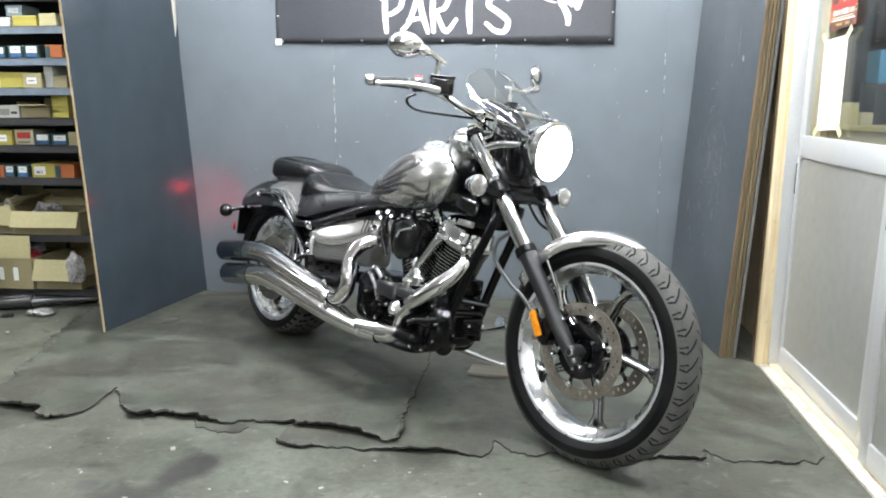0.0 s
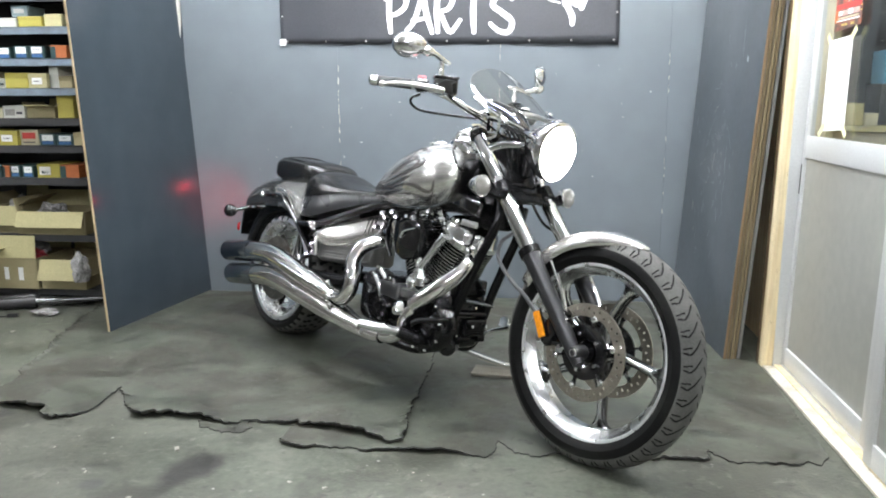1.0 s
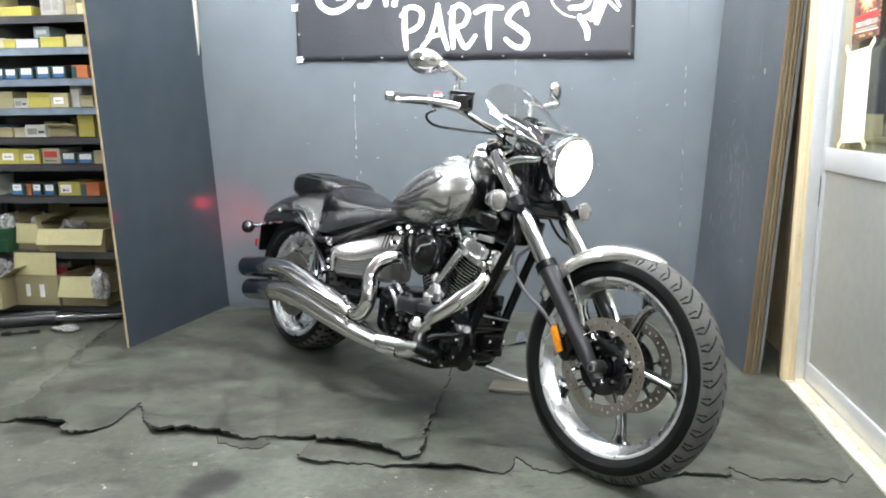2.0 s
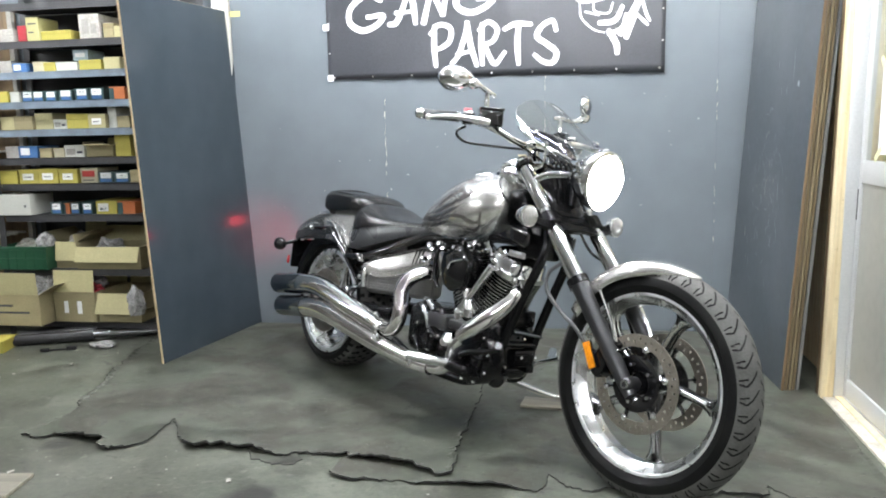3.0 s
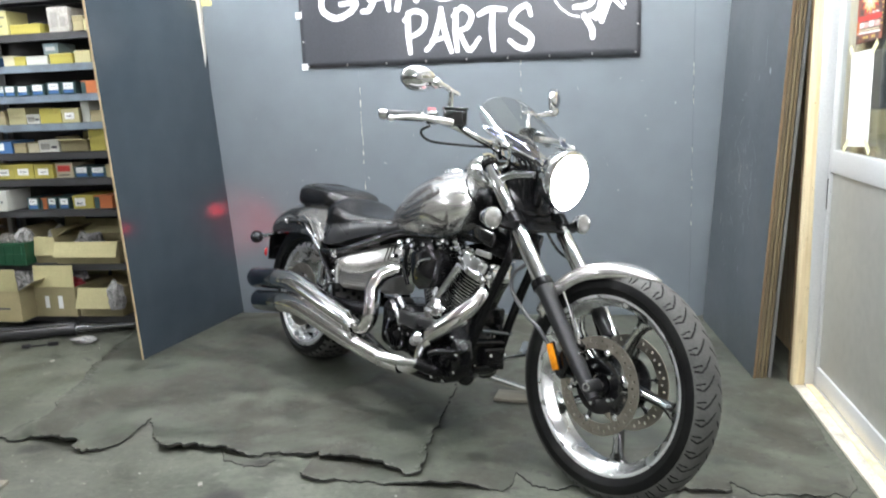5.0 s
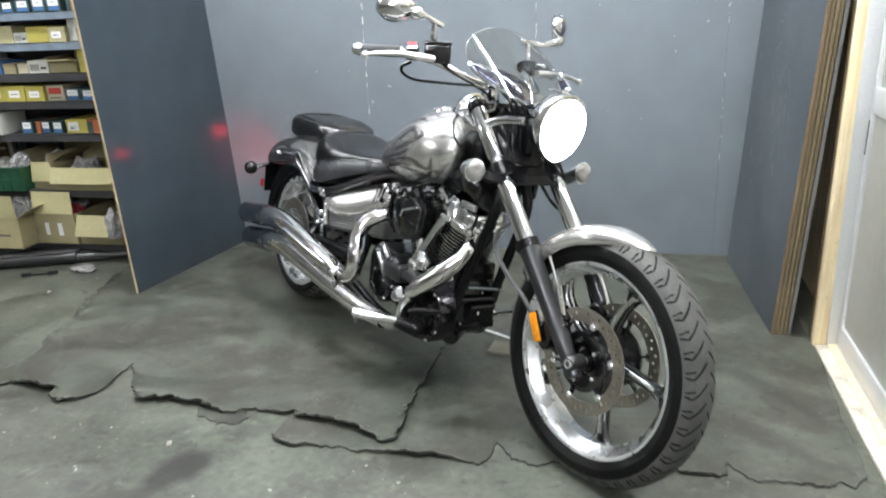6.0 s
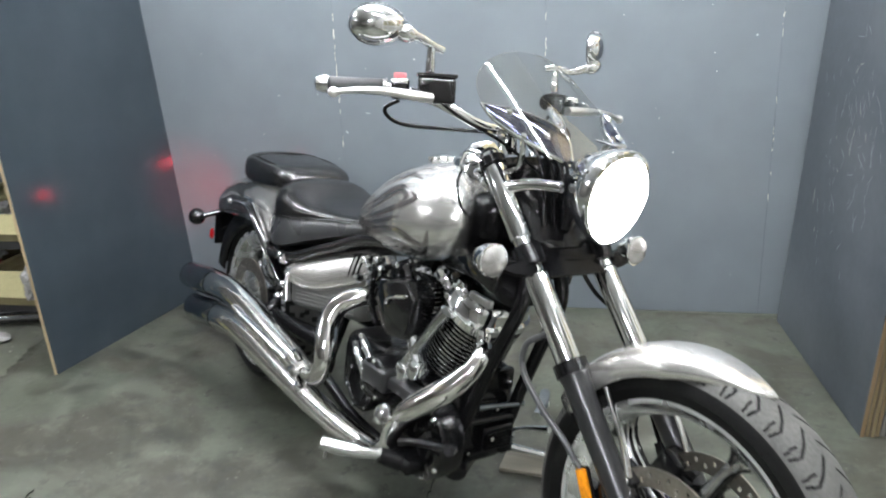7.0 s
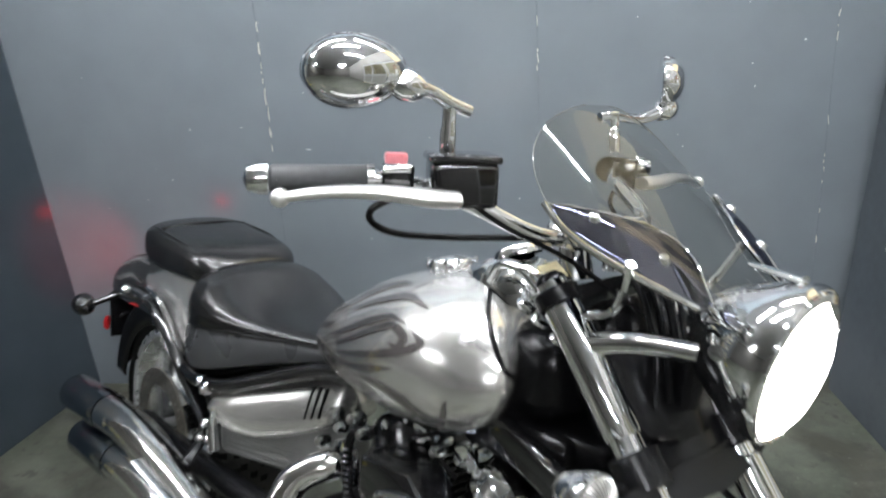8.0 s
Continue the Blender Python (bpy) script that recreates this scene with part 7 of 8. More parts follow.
SEAT_X = (0.178, 0.19, 0.215, 0.25, 0.30, 0.36, 0.43, 0.50, 0.57, 0.64, 0.70, 0.722)
SEAT_TOP = (0.715, 0.756, 0.786, 0.798, 0.793, 0.771, 0.750, 0.740, 0.737, 0.738, 0.740, 0.732)
SEAT_CREASE = (0.652, 0.660, 0.667, 0.673, 0.680, 0.689, 0.699, 0.708, 0.715, 0.720, 0.724, 0.718)
SEAT_HALF = (0.085, 0.118, 0.148, 0.168, 0.178, 0.174, 0.156, 0.132, 0.106, 0.082, 0.064, 0.050)
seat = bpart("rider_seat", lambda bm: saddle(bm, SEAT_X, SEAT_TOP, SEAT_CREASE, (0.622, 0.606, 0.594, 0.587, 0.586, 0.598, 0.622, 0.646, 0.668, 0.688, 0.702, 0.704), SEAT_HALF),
             [LEATHER, LEATHER_LIT_SIDE], bike, "black vinyl rider seat with a raised back, flanks lightened as lit", sharp=50)
for sd in (-1, 1):
    bar("piping", [(x, sd * table(x, SEAT_X, SEAT_HALF) * 0.955, table(x, SEAT_X, SEAT_CREASE) - 0.002) for x in (0.20, 0.23, 0.27, 0.33, 0.40, 0.48, 0.56, 0.63, 0.69)], 0.0028, LEATHER, seat, "", 8)
PX = (-0.124, -0.116, -0.080, -0.03, 0.05, 0.13, 0.205, 0.255, 0.272)
pillion = bpart("pillion_seat", lambda bm: pad(bm, PX, (0.790, 0.826, 0.842, 0.846, 0.842, 0.838, 0.830, 0.806, 0.775), (0.752, 0.736, 0.728, 0.726, 0.728, 0.734, 0.738, 0.742, 0.755),
                                                (0.082, 0.112, 0.128, 0.136, 0.140, 0.140, 0.132, 0.108, 0.072), 0.46, 0.010), LEATHER, bike, "thick black vinyl pillion pad", sharp=60)
for sd in (-1, 1):
    bar("pillion_piping", [(x, sd * w, z) for x, w, z in ((-0.100, 0.096, 0.822), (-0.05, 0.112, 0.829), (0.05, 0.118, 0.829), (0.14, 0.116, 0.823), (0.22, 0.096, 0.808))], 0.0026, LEATHER, pillion, "", 8)
bar("pillion_seam", [(-0.01 + 0.02 * (1 - abs(y) * 8), y, 0.8455 - 0.9 * y * y) for y in (-0.112, -0.05, 0.0, 0.05, 0.112)], 0.0026, LEATHER, pillion, "", 8)

# ---- rear fender and tail ----
RFX = (-0.46, -0.44, -0.38, -0.28, -0.15, 0.0, 0.10, 0.17, 0.23)
RF_TOP = (0.60, 0.625, 0.665, 0.705, 0.738, 0.757, 0.762, 0.765, 0.765)
RF_LOW = (0.575, 0.568, 0.570, 0.578, 0.592, 0.602, 0.585, 0.570, 0.625)
RF_HALF = (0.060, 0.082, 0.100, 0.112, 0.122, 0.130, 0.134, 0.134, 0.130)


def rf_point(x, a, out=0.0):
    zt, zb, w = table(x, RFX, RF_TOP), table(x, RFX, RF_LOW), table(x, RFX, RF_HALF)
    c, s = math.cos(radians(a)), math.sin(radians(a))
    y = -math.copysign(abs(c) ** 0.42, c) * (w + out)
    z = zb + abs(s) ** 0.85 * (zt - zb + out)
    return Vector((x, y, z))


def rear_fender(bm):
    rings = []
    for i in range(121):
        x = RFX[0] + (RFX[-1] - RFX[0]) * i / 120
        rings.append([bm.verts.new(rf_point(x, 180 * k / 32)) for k in range(33)])
    skin(bm, rings, False, close=False)
    bm.faces.new([bm.verts.new(v.co) for v in rings[0]])


def rear_fender_painted(bm):
    rear_fender(bm)
    for f in bm.faces:
        c = f.calc_center_median()
        if c.x < -0.075 + 0.055 * math.sin(c.z * 62.0) + 0.03 * math.sin(c.y * 40.0):
            f.material_index = 1


rfender = bpart("rear_fender", rear_fender_painted, [SILVER, TAIL_DARK], bike, "silver rear fender with dark flame graphics", sharp=50)
rfender.modifiers.new("thick", "SOLIDIFY").thickness = -0.003
for pts, w in (([(-0.10, 50), (-0.20, 56), (-0.30, 50), (-0.40, 55)], 0.012), ([(-0.12, 24), (-0.22, 30), (-0.32, 24), (-0.42, 26)], 0.012), ([(-0.12, 76), (-0.24, 72), (-0.36, 76)], 0.012)):
    flame(pts, w, "silver_tongue", rfender, rf_point, SILVER, 0.0055)
    flame([(x, 180 - a) for x, a in pts], w, "silver_tongue", rfender, rf_point, SILVER, 0.0055)

def inner_fender(bm):
    rings = []
    for i in range(31):
        a = radians(38 + 132 * i / 30)
        rings.append([bm.verts.new((RX + r * math.cos(a), y, RZ + r * math.sin(a))) for r, y in ((0.262, -0.118), (0.325, -0.120), (0.338, -0.105), (0.342, 0.0), (0.338, 0.105), (0.325, 0.120), (0.262, 0.118))])
    skin(bm, rings, False, close=False)


inner = bpart("inner_fender", inner_fender, SATIN_BLACK, bike, "black inner rear fender", sharp=50)
inner.modifiers.new("thick", "SOLIDIFY").thickness = 0.003
for sd in (-1, 1):
    strut = bpart("fender_strut", lambda bm: tube(bm, [(-0.20, sd * 0.131, 0.640), (-0.06, sd * 0.142, 0.655), (0.06, sd * 0.150, 0.650), (0.15, sd * 0.152, 0.595), (0.24, sd * 0.150, 0.520), (0.33, sd * 0.145, 0.440)], [0.010, 0.018, 0.024, 0.024, 0.022, 0.018], 14, flat=0.45), GLOSS_BLACK, bike, "black fender strut")
    for x, z in ((-0.15, 0.646), (-0.01, 0.656), (0.10, 0.63)):
        bpart("strut_bolt", lambda bm: lathe(bm, [(0.0, 0.010), (0.007, 0.010), (0.010, 0.006), (0.011, -0.004)], (x, sd * 0.152, z), (0, sd, 0), 14), CHROME, strut, "chrome bolt")
    bar("chrome_strip", [(-0.01, sd * 0.150, 0.684), (0.05, sd * 0.154, 0.680), (0.10, sd * 0.157, 0.660), (0.165, sd * 0.160, 0.600)], [0.006, 0.0075, 0.005, 0.003], CHROME, strut, "chrome strip", 10)
    rs = bullet_signal((-0.412, sd * 0.178, 0.536), (-1, 0, 0), 0.032, 0.036, GLOSS_BLACK, "rear_indicator", GLOSS_BLACK, (-0.375, sd * 0.085, 0.565))
    bpart("rear_reflector", lambda bm: lathe(bm, [(0.0, 0.007), (0.016, 0.007), (0.021, 0.003), (0.022, -0.005)], (-0.454, sd * 0.100, 0.456), (-0.5, sd * 0.87, 0), 20), RED_LENS, bike, "small red rear reflector")
    bar("reflector_arm", [(-0.445, sd * 0.086, 0.465), (-0.40, sd * 0.05, 0.50)], 0.006, SATIN_BLACK, bike)
plate = bpart("plate_holder", lambda bm: (box(bm, -0.430, -0.420, -0.10, 0.10, 0.42, 0.56, 0.004, None), box(bm, -0.425, -0.33, -0.045, 0.045, 0.53, 0.57, 0.008, None)), SATIN_BLACK, bike, "black plate holder under the tail")
tail = bpart("tail_lamp", lambda bm: tube(bm, [(-0.405, 0, 0.635), (-0.44, 0, 0.628), (-0.462, 0, 0.620)], [0.050, 0.050, 0.042], 24, flat=0.45, up=(0, 0, 1)), GLOSS_BLACK, bike, "small tail lamp, lit")
bpart("tail_lens", lambda bm: tube(bm, [(-0.462, 0, 0.620), (-0.476, 0, 0.615), (-0.480, 0, 0.613)], [0.041, 0.036, 0.022], 24, flat=0.45, up=(0, 0, 1)), TAIL_GLOW, tail, "glowing red lens")

beam = bpy.data.lights.new("tail_beam", "SPOT")
beam.energy, beam.color, beam.spot_size, beam.spot_blend, beam.shadow_soft_size = 14.0, (1.0, 0.03, 0.05), radians(55), 1.0, 0.016
lamp = new("tail_bulb", beam)
lamp.parent = tail
lamp.matrix_local = look((-0.485, 0, 0.614), (-1.2, 0, 0.56))

# ---- frame ----
for sd in (-1, 1):
    bar("downtube", [(1.325, sd * 0.035, 0.80), (1.346, sd * 0.062, 0.685), (1.284, sd * 0.072, 0.528), (1.236, sd * 0.074, 0.401), (1.207, sd * 0.080, 0.319), (1.165, sd * 0.092, 0.225), (1.10, sd * 0.110, 0.185), (1.0, sd * 0.125, 0.178), (0.80, sd * 0.13, 0.19), (0.62, sd * 0.13, 0.24)], 0.0165, SATIN_BLACK, bike, "black frame cradle tube", 16)
    bar("seat_rail", [(1.20, sd * 0.045, 0.80), (1.0, sd * 0.066, 0.728), (0.80, sd * 0.066, 0.702), (0.66, sd * 0.076, 0.676), (0.53, sd * 0.116, 0.622), (0.41, sd * 0.154, 0.572), (0.31, sd * 0.160, 0.552), (0.20, sd * 0.150, 0.545)], 0.0165, GLOSS_BLACK, bike, "gloss black seat rail", 16)
    bar("frame_post", [(0.62, sd * 0.045, 0.60), (0.59, sd * 0.060, 0.45), (0.57, sd * 0.11, 0.26)], 0.022, SATIN_BLACK, bike, "", 14)
    arm = bar("swingarm", [(0.60, sd * 0.125, 0.345), (0.40, sd * 0.138, 0.335), (0.15, sd * 0.142, 0.320), (-0.04, sd * 0.142, 0.310), (-0.07, sd * 0.142, 0.308)], [0.030, 0.030, 0.028, 0.028, 0.018], SATIN_BLACK, bike, "black swingarm leg", 16)
    bpart("axle_nut", lambda bm: lathe(bm, [(0.0, 0.030), (0.012, 0.030), (0.018, 0.024), (0.020, 0.0)], (0, sd * 0.16, 0.31), (0, sd, 0), 18), CHROME, arm, "chrome axle nut")
    bar("pillion_peg", [(0.395, sd * 0.158, 0.515), (0.40, sd * 0.172, 0.49), (0.415, sd * 0.176, 0.43)], [0.010, 0.010, 0.013], CHROME, bike, "folded chrome pillion peg", 14)
bar("backbone", [(1.28, 0, 0.86), (1.0, 0, 0.74), (0.70, 0, 0.67), (0.50, 0, 0.62)], 0.035, SATIN_BLACK, bike, "", 16)
bar("rear_axle", [(0, -0.15, 0.31), (0, 0.15, 0.31)], 0.013, CAST, bike)
bpart("air_scoop", lambda bm: (box(bm, 1.06, 1.27, -0.085, 0.085, 0.700, 0.775, 0.020, pose(0, 0, 0), 3), box(bm, 1.20, 1.32, -0.06, 0.06, 0.66, 0.78, 0.015, None, 2)), SATIN_BLACK, bike, "black cover under the tank nose")
for sd in (-1, 1):
    bpart("coil_cover", lambda bm: box(bm, -0.10, 0.085, -0.012, 0.012, -0.028, 0.026, 0.010, Matrix.Translation((1.235, sd * 0.105, 0.742)) @ pose(0, 0, 0, 0, 10, sd * 8), 3), GLOSS_BLACK, bike, "gloss black side cover below the tank nose")
    bpart("horn_plate", lambda bm: box(bm, -0.045, 0.03, -0.006, 0.006, -0.010, 0.010, 0.003, Matrix.Translation((1.27, sd * 0.108, 0.672)) @ pose(0, 0, 0, 0, 4, 0)), CAST, bike, "cast alloy bracket")


# ---- engine ----
CRANK = Vector((1.035, 0, 0.345))


def case(bm):
    for x0, x1, y, z0, z1, b in ((0.84, 1.205, 0.110, 0.200, 0.43, 0.05), (0.66, 0.95, 0.115, 0.215, 0.42, 0.05), (0.98, 1.20, 0.085, 0.38, 0.47, 0.03)):
        box(bm, x0, x1, -y, y, z0, z1, b, None, 4)


engine = bpart("crankcase", case, ENGINE_BLACK, bike, "black air-cooled twin engine case")


def cover(name, c, r, y0, y1, material, bolts, dome=0.006, label="", ribs=0):
    def build(bm):
        lathe(bm, [(r, y0), (r, y1 - 0.010), (r - 0.004, y1 - 0.003), (r - 0.012, y1), (r * 0.72, y1 + dome * 0.5), (r * 0.66, y1 - 0.004), (r * 0.60, y1 - 0.004), (r * 0.54, y1 + dome), (0.0, y1 + dome * 1.4)], (c[0], 0, c[1]), (0, -1, 0), 48)
    cv = bpart(name, build, material, engine, label)
    for k in range(ribs):
        a = 2 * math.pi * k / ribs
        bar("rib", [(c[0] + r * 0.2 * math.cos(a), -y1 - dome, c[1] + r * 0.2 * math.sin(a)), (c[0] + r * 0.9 * math.cos(a), -y1, c[1] + r * 0.9 * math.sin(a))], 0.005, material, engine, "", 8)
    for k in range(bolts):
        a = 2 * math.pi * k / bolts + 0.2
        bpart("cover_bolt", lambda bm: lathe(bm, [(0.0, 0.007), (0.0045, 0.007), (0.006, 0.004), (0.006, -0.004)], (c[0] + (r - 0.009) * math.cos(a), -y1 + 0.002, c[1] + (r - 0.009) * math.sin(a)), (0, -1, 0), 10), CHROME, engine, "small chrome bolt")
    return cv


cover("crank_cover", (1.150, 0.292), 0.104, 0.10, 0.168, ENGINE_BLACK, 9, 0.006, "round black crank cover with ribs", 8)
cover("cam_cover", (0.945, 0.372), 0.060, 0.10, 0.180, SATIN_BLACK, 5, 0.004, "satin black gear cover")
cover("clutch_boss", (0.835, 0.300), 0.070, 0.09, 0.150, ENGINE_BLACK, 6, 0.004, "black gearbox cover")
bpart("gear_lid", lambda bm: (box(bm, 0.895, 1.010, -0.186, -0.12, 0.350, 0.412, 0.012, Matrix.Identity(4), 3), box(bm, 1.0, 1.12, -0.172, -0.12, 0.365, 0.398, 0.010, None, 2)), FORK_GREY, engine, "grey alloy tappet gallery")
regulator = bpart("regulator", lambda bm: box(bm, 1.206, 1.228, -0.022, 0.078, 0.258, 0.322, 0.005, None, 2), ENGINE_BLACK, engine, "small black finned regulator")
for k in range(6):
    bpart("regulator_fin", lambda bm: box(bm, 1.226, 1.240, -0.018, 0.074, 0.266 + 0.0085 * k, 0.269 + 0.0085 * k, 0.001), ENGINE_BLACK, engine)
for y in (-0.008, 0.062):
    bpart("regulator_bolt", lambda bm: lathe(bm, [(0.0, 0.007), (0.005, 0.007), (0.0065, 0.003), (0.0065, -0.004)], (1.242, y, 0.300), (1, 0, 0.1), 10), CHROME, engine, "small bright bolt")
bar("cross_rod", [(1.250, -0.068, 0.396), (1.246, 0.0, 0.388), (1.236, 0.092, 0.375)], 0.0075, DARK_CHROME, engine, "dark polished rod across the engine front", 12)
bar("lower_rod", [(1.222, -0.070, 0.345), (1.222, 0.080, 0.340)], 0.010, ENGINE_BLACK, engine, "", 12)
bpart("oil_cooler_plate", lambda bm: box(bm, 1.190, 1.214, -0.075, 0.075, 0.405, 0.465, 0.008, None, 2), SATIN_BLACK, engine, "black plate on the engine front")
bpart("drain_block", lambda bm: box(bm, 1.196, 1.218, -0.055, 0.020, 0.232, 0.256, 0.006, None, 2), SATIN_BLACK, engine)
bpart("hose_block", lambda bm: box(bm, 1.205, 1.222, 0.05, 0.09, 0.235, 0.262, 0.005, None, 2), SATIN_BLACK, engine)
for y, z in ((-0.05, 0.44), (0.055, 0.43), (0.085, 0.32), (-0.06, 0.262), (0.02, 0.365)):
    bpart("front_bolt", lambda bm: lathe(bm, [(0.0, 0.006), (0.004, 0.006), (0.0055, 0.003), (0.0055, -0.006)], (1.219, y, z), (1, 0, 0), 10), CHROME, engine, "small bright bolt")
bpart("oil_filter", lambda bm: lathe(bm, [(0.0, 0.09), (0.026, 0.088), (0.034, 0.078), (0.036, 0.0)], (1.16, -0.02, 0.225), (0.55, -0.8, -0.1), 24), ENGINE_BLACK, engine, "black oil filter")


def cylinder(name, tilt):
    """A finned cylinder on its axis, with head, rocker box and pushrod tubes."""
    a = radians(tilt)
    m = Matrix.Translation(CRANK) @ Matrix.Rotation(a, 4, "Y")

    def barrel(bm):
        tube(bm, [m @ Vector((0, 0, 0.06)), m @ Vector((0, 0, 0.29))], 0.062, 28)
    cyl = bpart(name, barrel, ENGINE_BLACK, bike, "black finned engine cylinder with bright fin edges")
    n = 14
    for k in range(n):
        z = 0.115 + 0.0124 * k
        w = 0.094 if k < n - 5 else 0.094 + 0.002 * (k - n + 5)
        d = 0.100

        def fin(bm):
            box(bm, -w, w, -d, d, z, z + 0.0044, 0.0, m)
            bmesh.ops.bevel(bm, geom=[e for e in bm.edges if abs((m.inverted() @ e.verts[0].co).z - (m.inverted() @ e.verts[1].co).z) > 0.0036], offset=0.088, segments=8, profile=0.5, affect="EDGES")
            for f in bm.faces:
                f.normal_update()
                if len(f.verts) == 4 and f.calc_area() < 0.001:
                    f.material_index = 1
        bpart("fin", fin, [ENGINE_BLACK, FIN_EDGE], cyl)

    def rocker(bm):
        rings = []
        for z, w, d in ((0.278, 0.088, 0.102), (0.284, 0.094, 0.110), (0.304, 0.094, 0.110), (0.309, 0.089, 0.104), (0.313, 0.086, 0.101), (0.335, 0.084, 0.099), (0.350, 0.078, 0.090), (0.360, 0.064, 0.074), (0.363, 0.046, 0.056)):
            ring = []
            for k in range(32):
                t = 2 * math.pi * k / 32
                c, s = math.cos(t), math.sin(t)
                ring.append(bm.verts.new(m @ Vector((w * math.copysign(abs(c) ** 0.72, c), d * math.copysign(abs(s) ** 0.72, s), z))))
            rings.append(ring)
        skin(bm, rings, True)
    rb = bpart("rocker_cover", rocker, CHROME if tilt > 0 else ENGINE_BLACK, cyl, "chrome rocker cover" if tilt > 0 else "black rocker cover")
    for x, yy in ((-0.045, 0.076), (0.0, 0.090), (0.045, 0.076)):
        for y in (-yy, yy):
            bpart("rocker_bolt", lambda bm: lathe(bm, [(0.0, 0.010), (0.006, 0.010), (0.008, 0.006), (0.010, -0.004)], m @ Vector((x, y, 0.344)), m.to_3x3() @ Vector((0, 0, 1)), 12), CHROME, cyl, "chrome rocker bolt")
    return m


m_front = cylinder("front_cylinder", 25)
m_rear = cylinder("rear_cylinder", -25)
bar("pushrod_tube", [m_front @ Vector((-0.042, -0.134, 0.075)), m_front @ Vector((-0.040, -0.134, 0.10)), m_front @ Vector((-0.010, -0.126, 0.255)), m_front @ Vector((-0.006, -0.116, 0.292))], [0.020, 0.016, 0.0175, 0.019], POLISHED, bike, "polished alloy pushrod tube", 18, smooth=False)
bar("pushrod_tube", [m_rear @ Vector((0.080, -0.132, 0.085)), m_rear @ Vector((0.080, -0.132, 0.11)), m_rear @ Vector((0.070, -0.125, 0.265)), m_rear @ Vector((0.070, -0.118, 0.29))], [0.021, 0.017, 0.017, 0.019], POLISHED, bike, "polished alloy pushrod tube", 18, smooth=False)
for q in (m_front @ Vector((-0.042, -0.134, 0.07)), m_rear @ Vector((0.080, -0.132, 0.075))):
    bpart("tappet_block", lambda bm: (lathe(bm, [(0.0, -0.03), (0.024, -0.028), (0.026, 0.0), (0.022, 0.012), (0.019, 0.016)], q, (0, 0, 1), 22), box(bm, q.x - 0.034, q.x + 0.034, q.y - 0.006, q.y + 0.014, q.z - 0.012, q.z + 0.004, 0.004)), CHROME, bike, "chrome tappet block")
# plug caps and head fittings
for m, sx in ((m_front, -1), (m_rear, 1)):
    q = m @ Vector((sx * 0.098, -0.055, 0.325))
    bpart("head_stay", lambda bm: (lathe(bm, [(0.0, 0.026), (0.012, 0.024), (0.015, 0.016), (0.015, 0.004), (0.020, 0.0), (0.020, -0.012)], q + Vector((0, -0.03, 0)), m.to_3x3() @ Vector((sx * 0.3, -0.5, 0.8)), 18), box(bm, q.x - 0.018, q.x + 0.018, q.y - 0.03, q.y + 0.02, q.z - 0.03, q.z - 0.012, 0.005)), CHROME, bike, "chrome engine mount bolt")
    bar("plug_lead", [q + Vector((0, -0.05, -0.03)), q + Vector((sx * 0.02, -0.075, 0.01)), Vector((1.03, -0.08, 0.70))], 0.0045, SATIN_BLACK, bike, "black spark plug lead", 8)
# intake cover between the cylinders
bpart("air_cleaner", lambda bm: sheet_poly(bm, [(0.925, 0.640), (1.045, 0.660), (1.085, 0.625), (1.072, 0.545), (1.050, 0.512), (0.985, 0.500), (0.945, 0.520), (0.920, 0.580)], 0.080, Matrix.Translation((0, -0.135, 0)), 0.014), GLOSS_BLACK, bike, "gloss black air cleaner cover")
bar("choke_rod", [(0.975, -0.178, 0.585), (1.0, -0.182, 0.610), (1.06, -0.180, 0.628)], 0.005, CHROME, bike, "", 8)
bar("breather_hose", [(0.90, -0.12, 0.66), (0.86, -0.14, 0.64), (0.855, -0.145, 0.56), (0.88, -0.14, 0.50)], 0.0085, SATIN_BLACK, bike, "ribbed black breather hose", 10)
for k in range(9):
    bpart("hose_rib", lambda bm: lathe(bm, [(0.0085, -0.0022), (0.0115, 0.0), (0.0085, 0.0022)], (0.8545 + 0.0012 * k, -0.1445, 0.615 - 0.011 * k), (0.05, 0, -1), 14), GLOSS_BLACK, bike)
for pts, r in (([(0.83, -0.150, 0.445), (0.875, -0.165, 0.440), (0.915, -0.165, 0.405), (0.925, -0.160, 0.375)], 0.011), ([(0.81, -0.155, 0.420), (0.85, -0.172, 0.412), (0.885, -0.172, 0.375), (0.89, -0.165, 0.345)], 0.010)):
    bar("oil_pipe", pts, r, CHROME, bike, "chrome oil pipe", 14)
# head fittings in a row under the tank
for x, y, z, r in ((0.80, -0.135, 0.655, 0.013), (0.825, -0.140, 0.640, 0.011), (0.855, -0.130, 0.665, 0.014), (0.885, -0.135, 0.650, 0.012), (1.06, -0.125, 0.690, 0.012), (1.20, -0.10, 0.675, 0.010), (0.785, -0.15, 0.60, 0.012)):
    bpart("banjo_bolt", lambda bm: lathe(bm, [(0.0, r * 1.2), (r * 0.6, r * 1.15), (r * 0.9, r * 0.6), (r, -r)], (x, y, z), (0.2, -1, 0.3), 14), CHROME, bike, "chrome banjo bolt")

# ---- side covers ----
def taper_in(q, sd):
    """Draws a flank point of the frame's waist forwards in towards the middle plane."""
    f = max(0.0, q.x - 0.37)
    return Vector((min(q.x, 0.37) + 0.83 * f, q.y - sd * min(0.10, 0.285 * f + 0.03 * f * f), q.z + 0.04 * f))


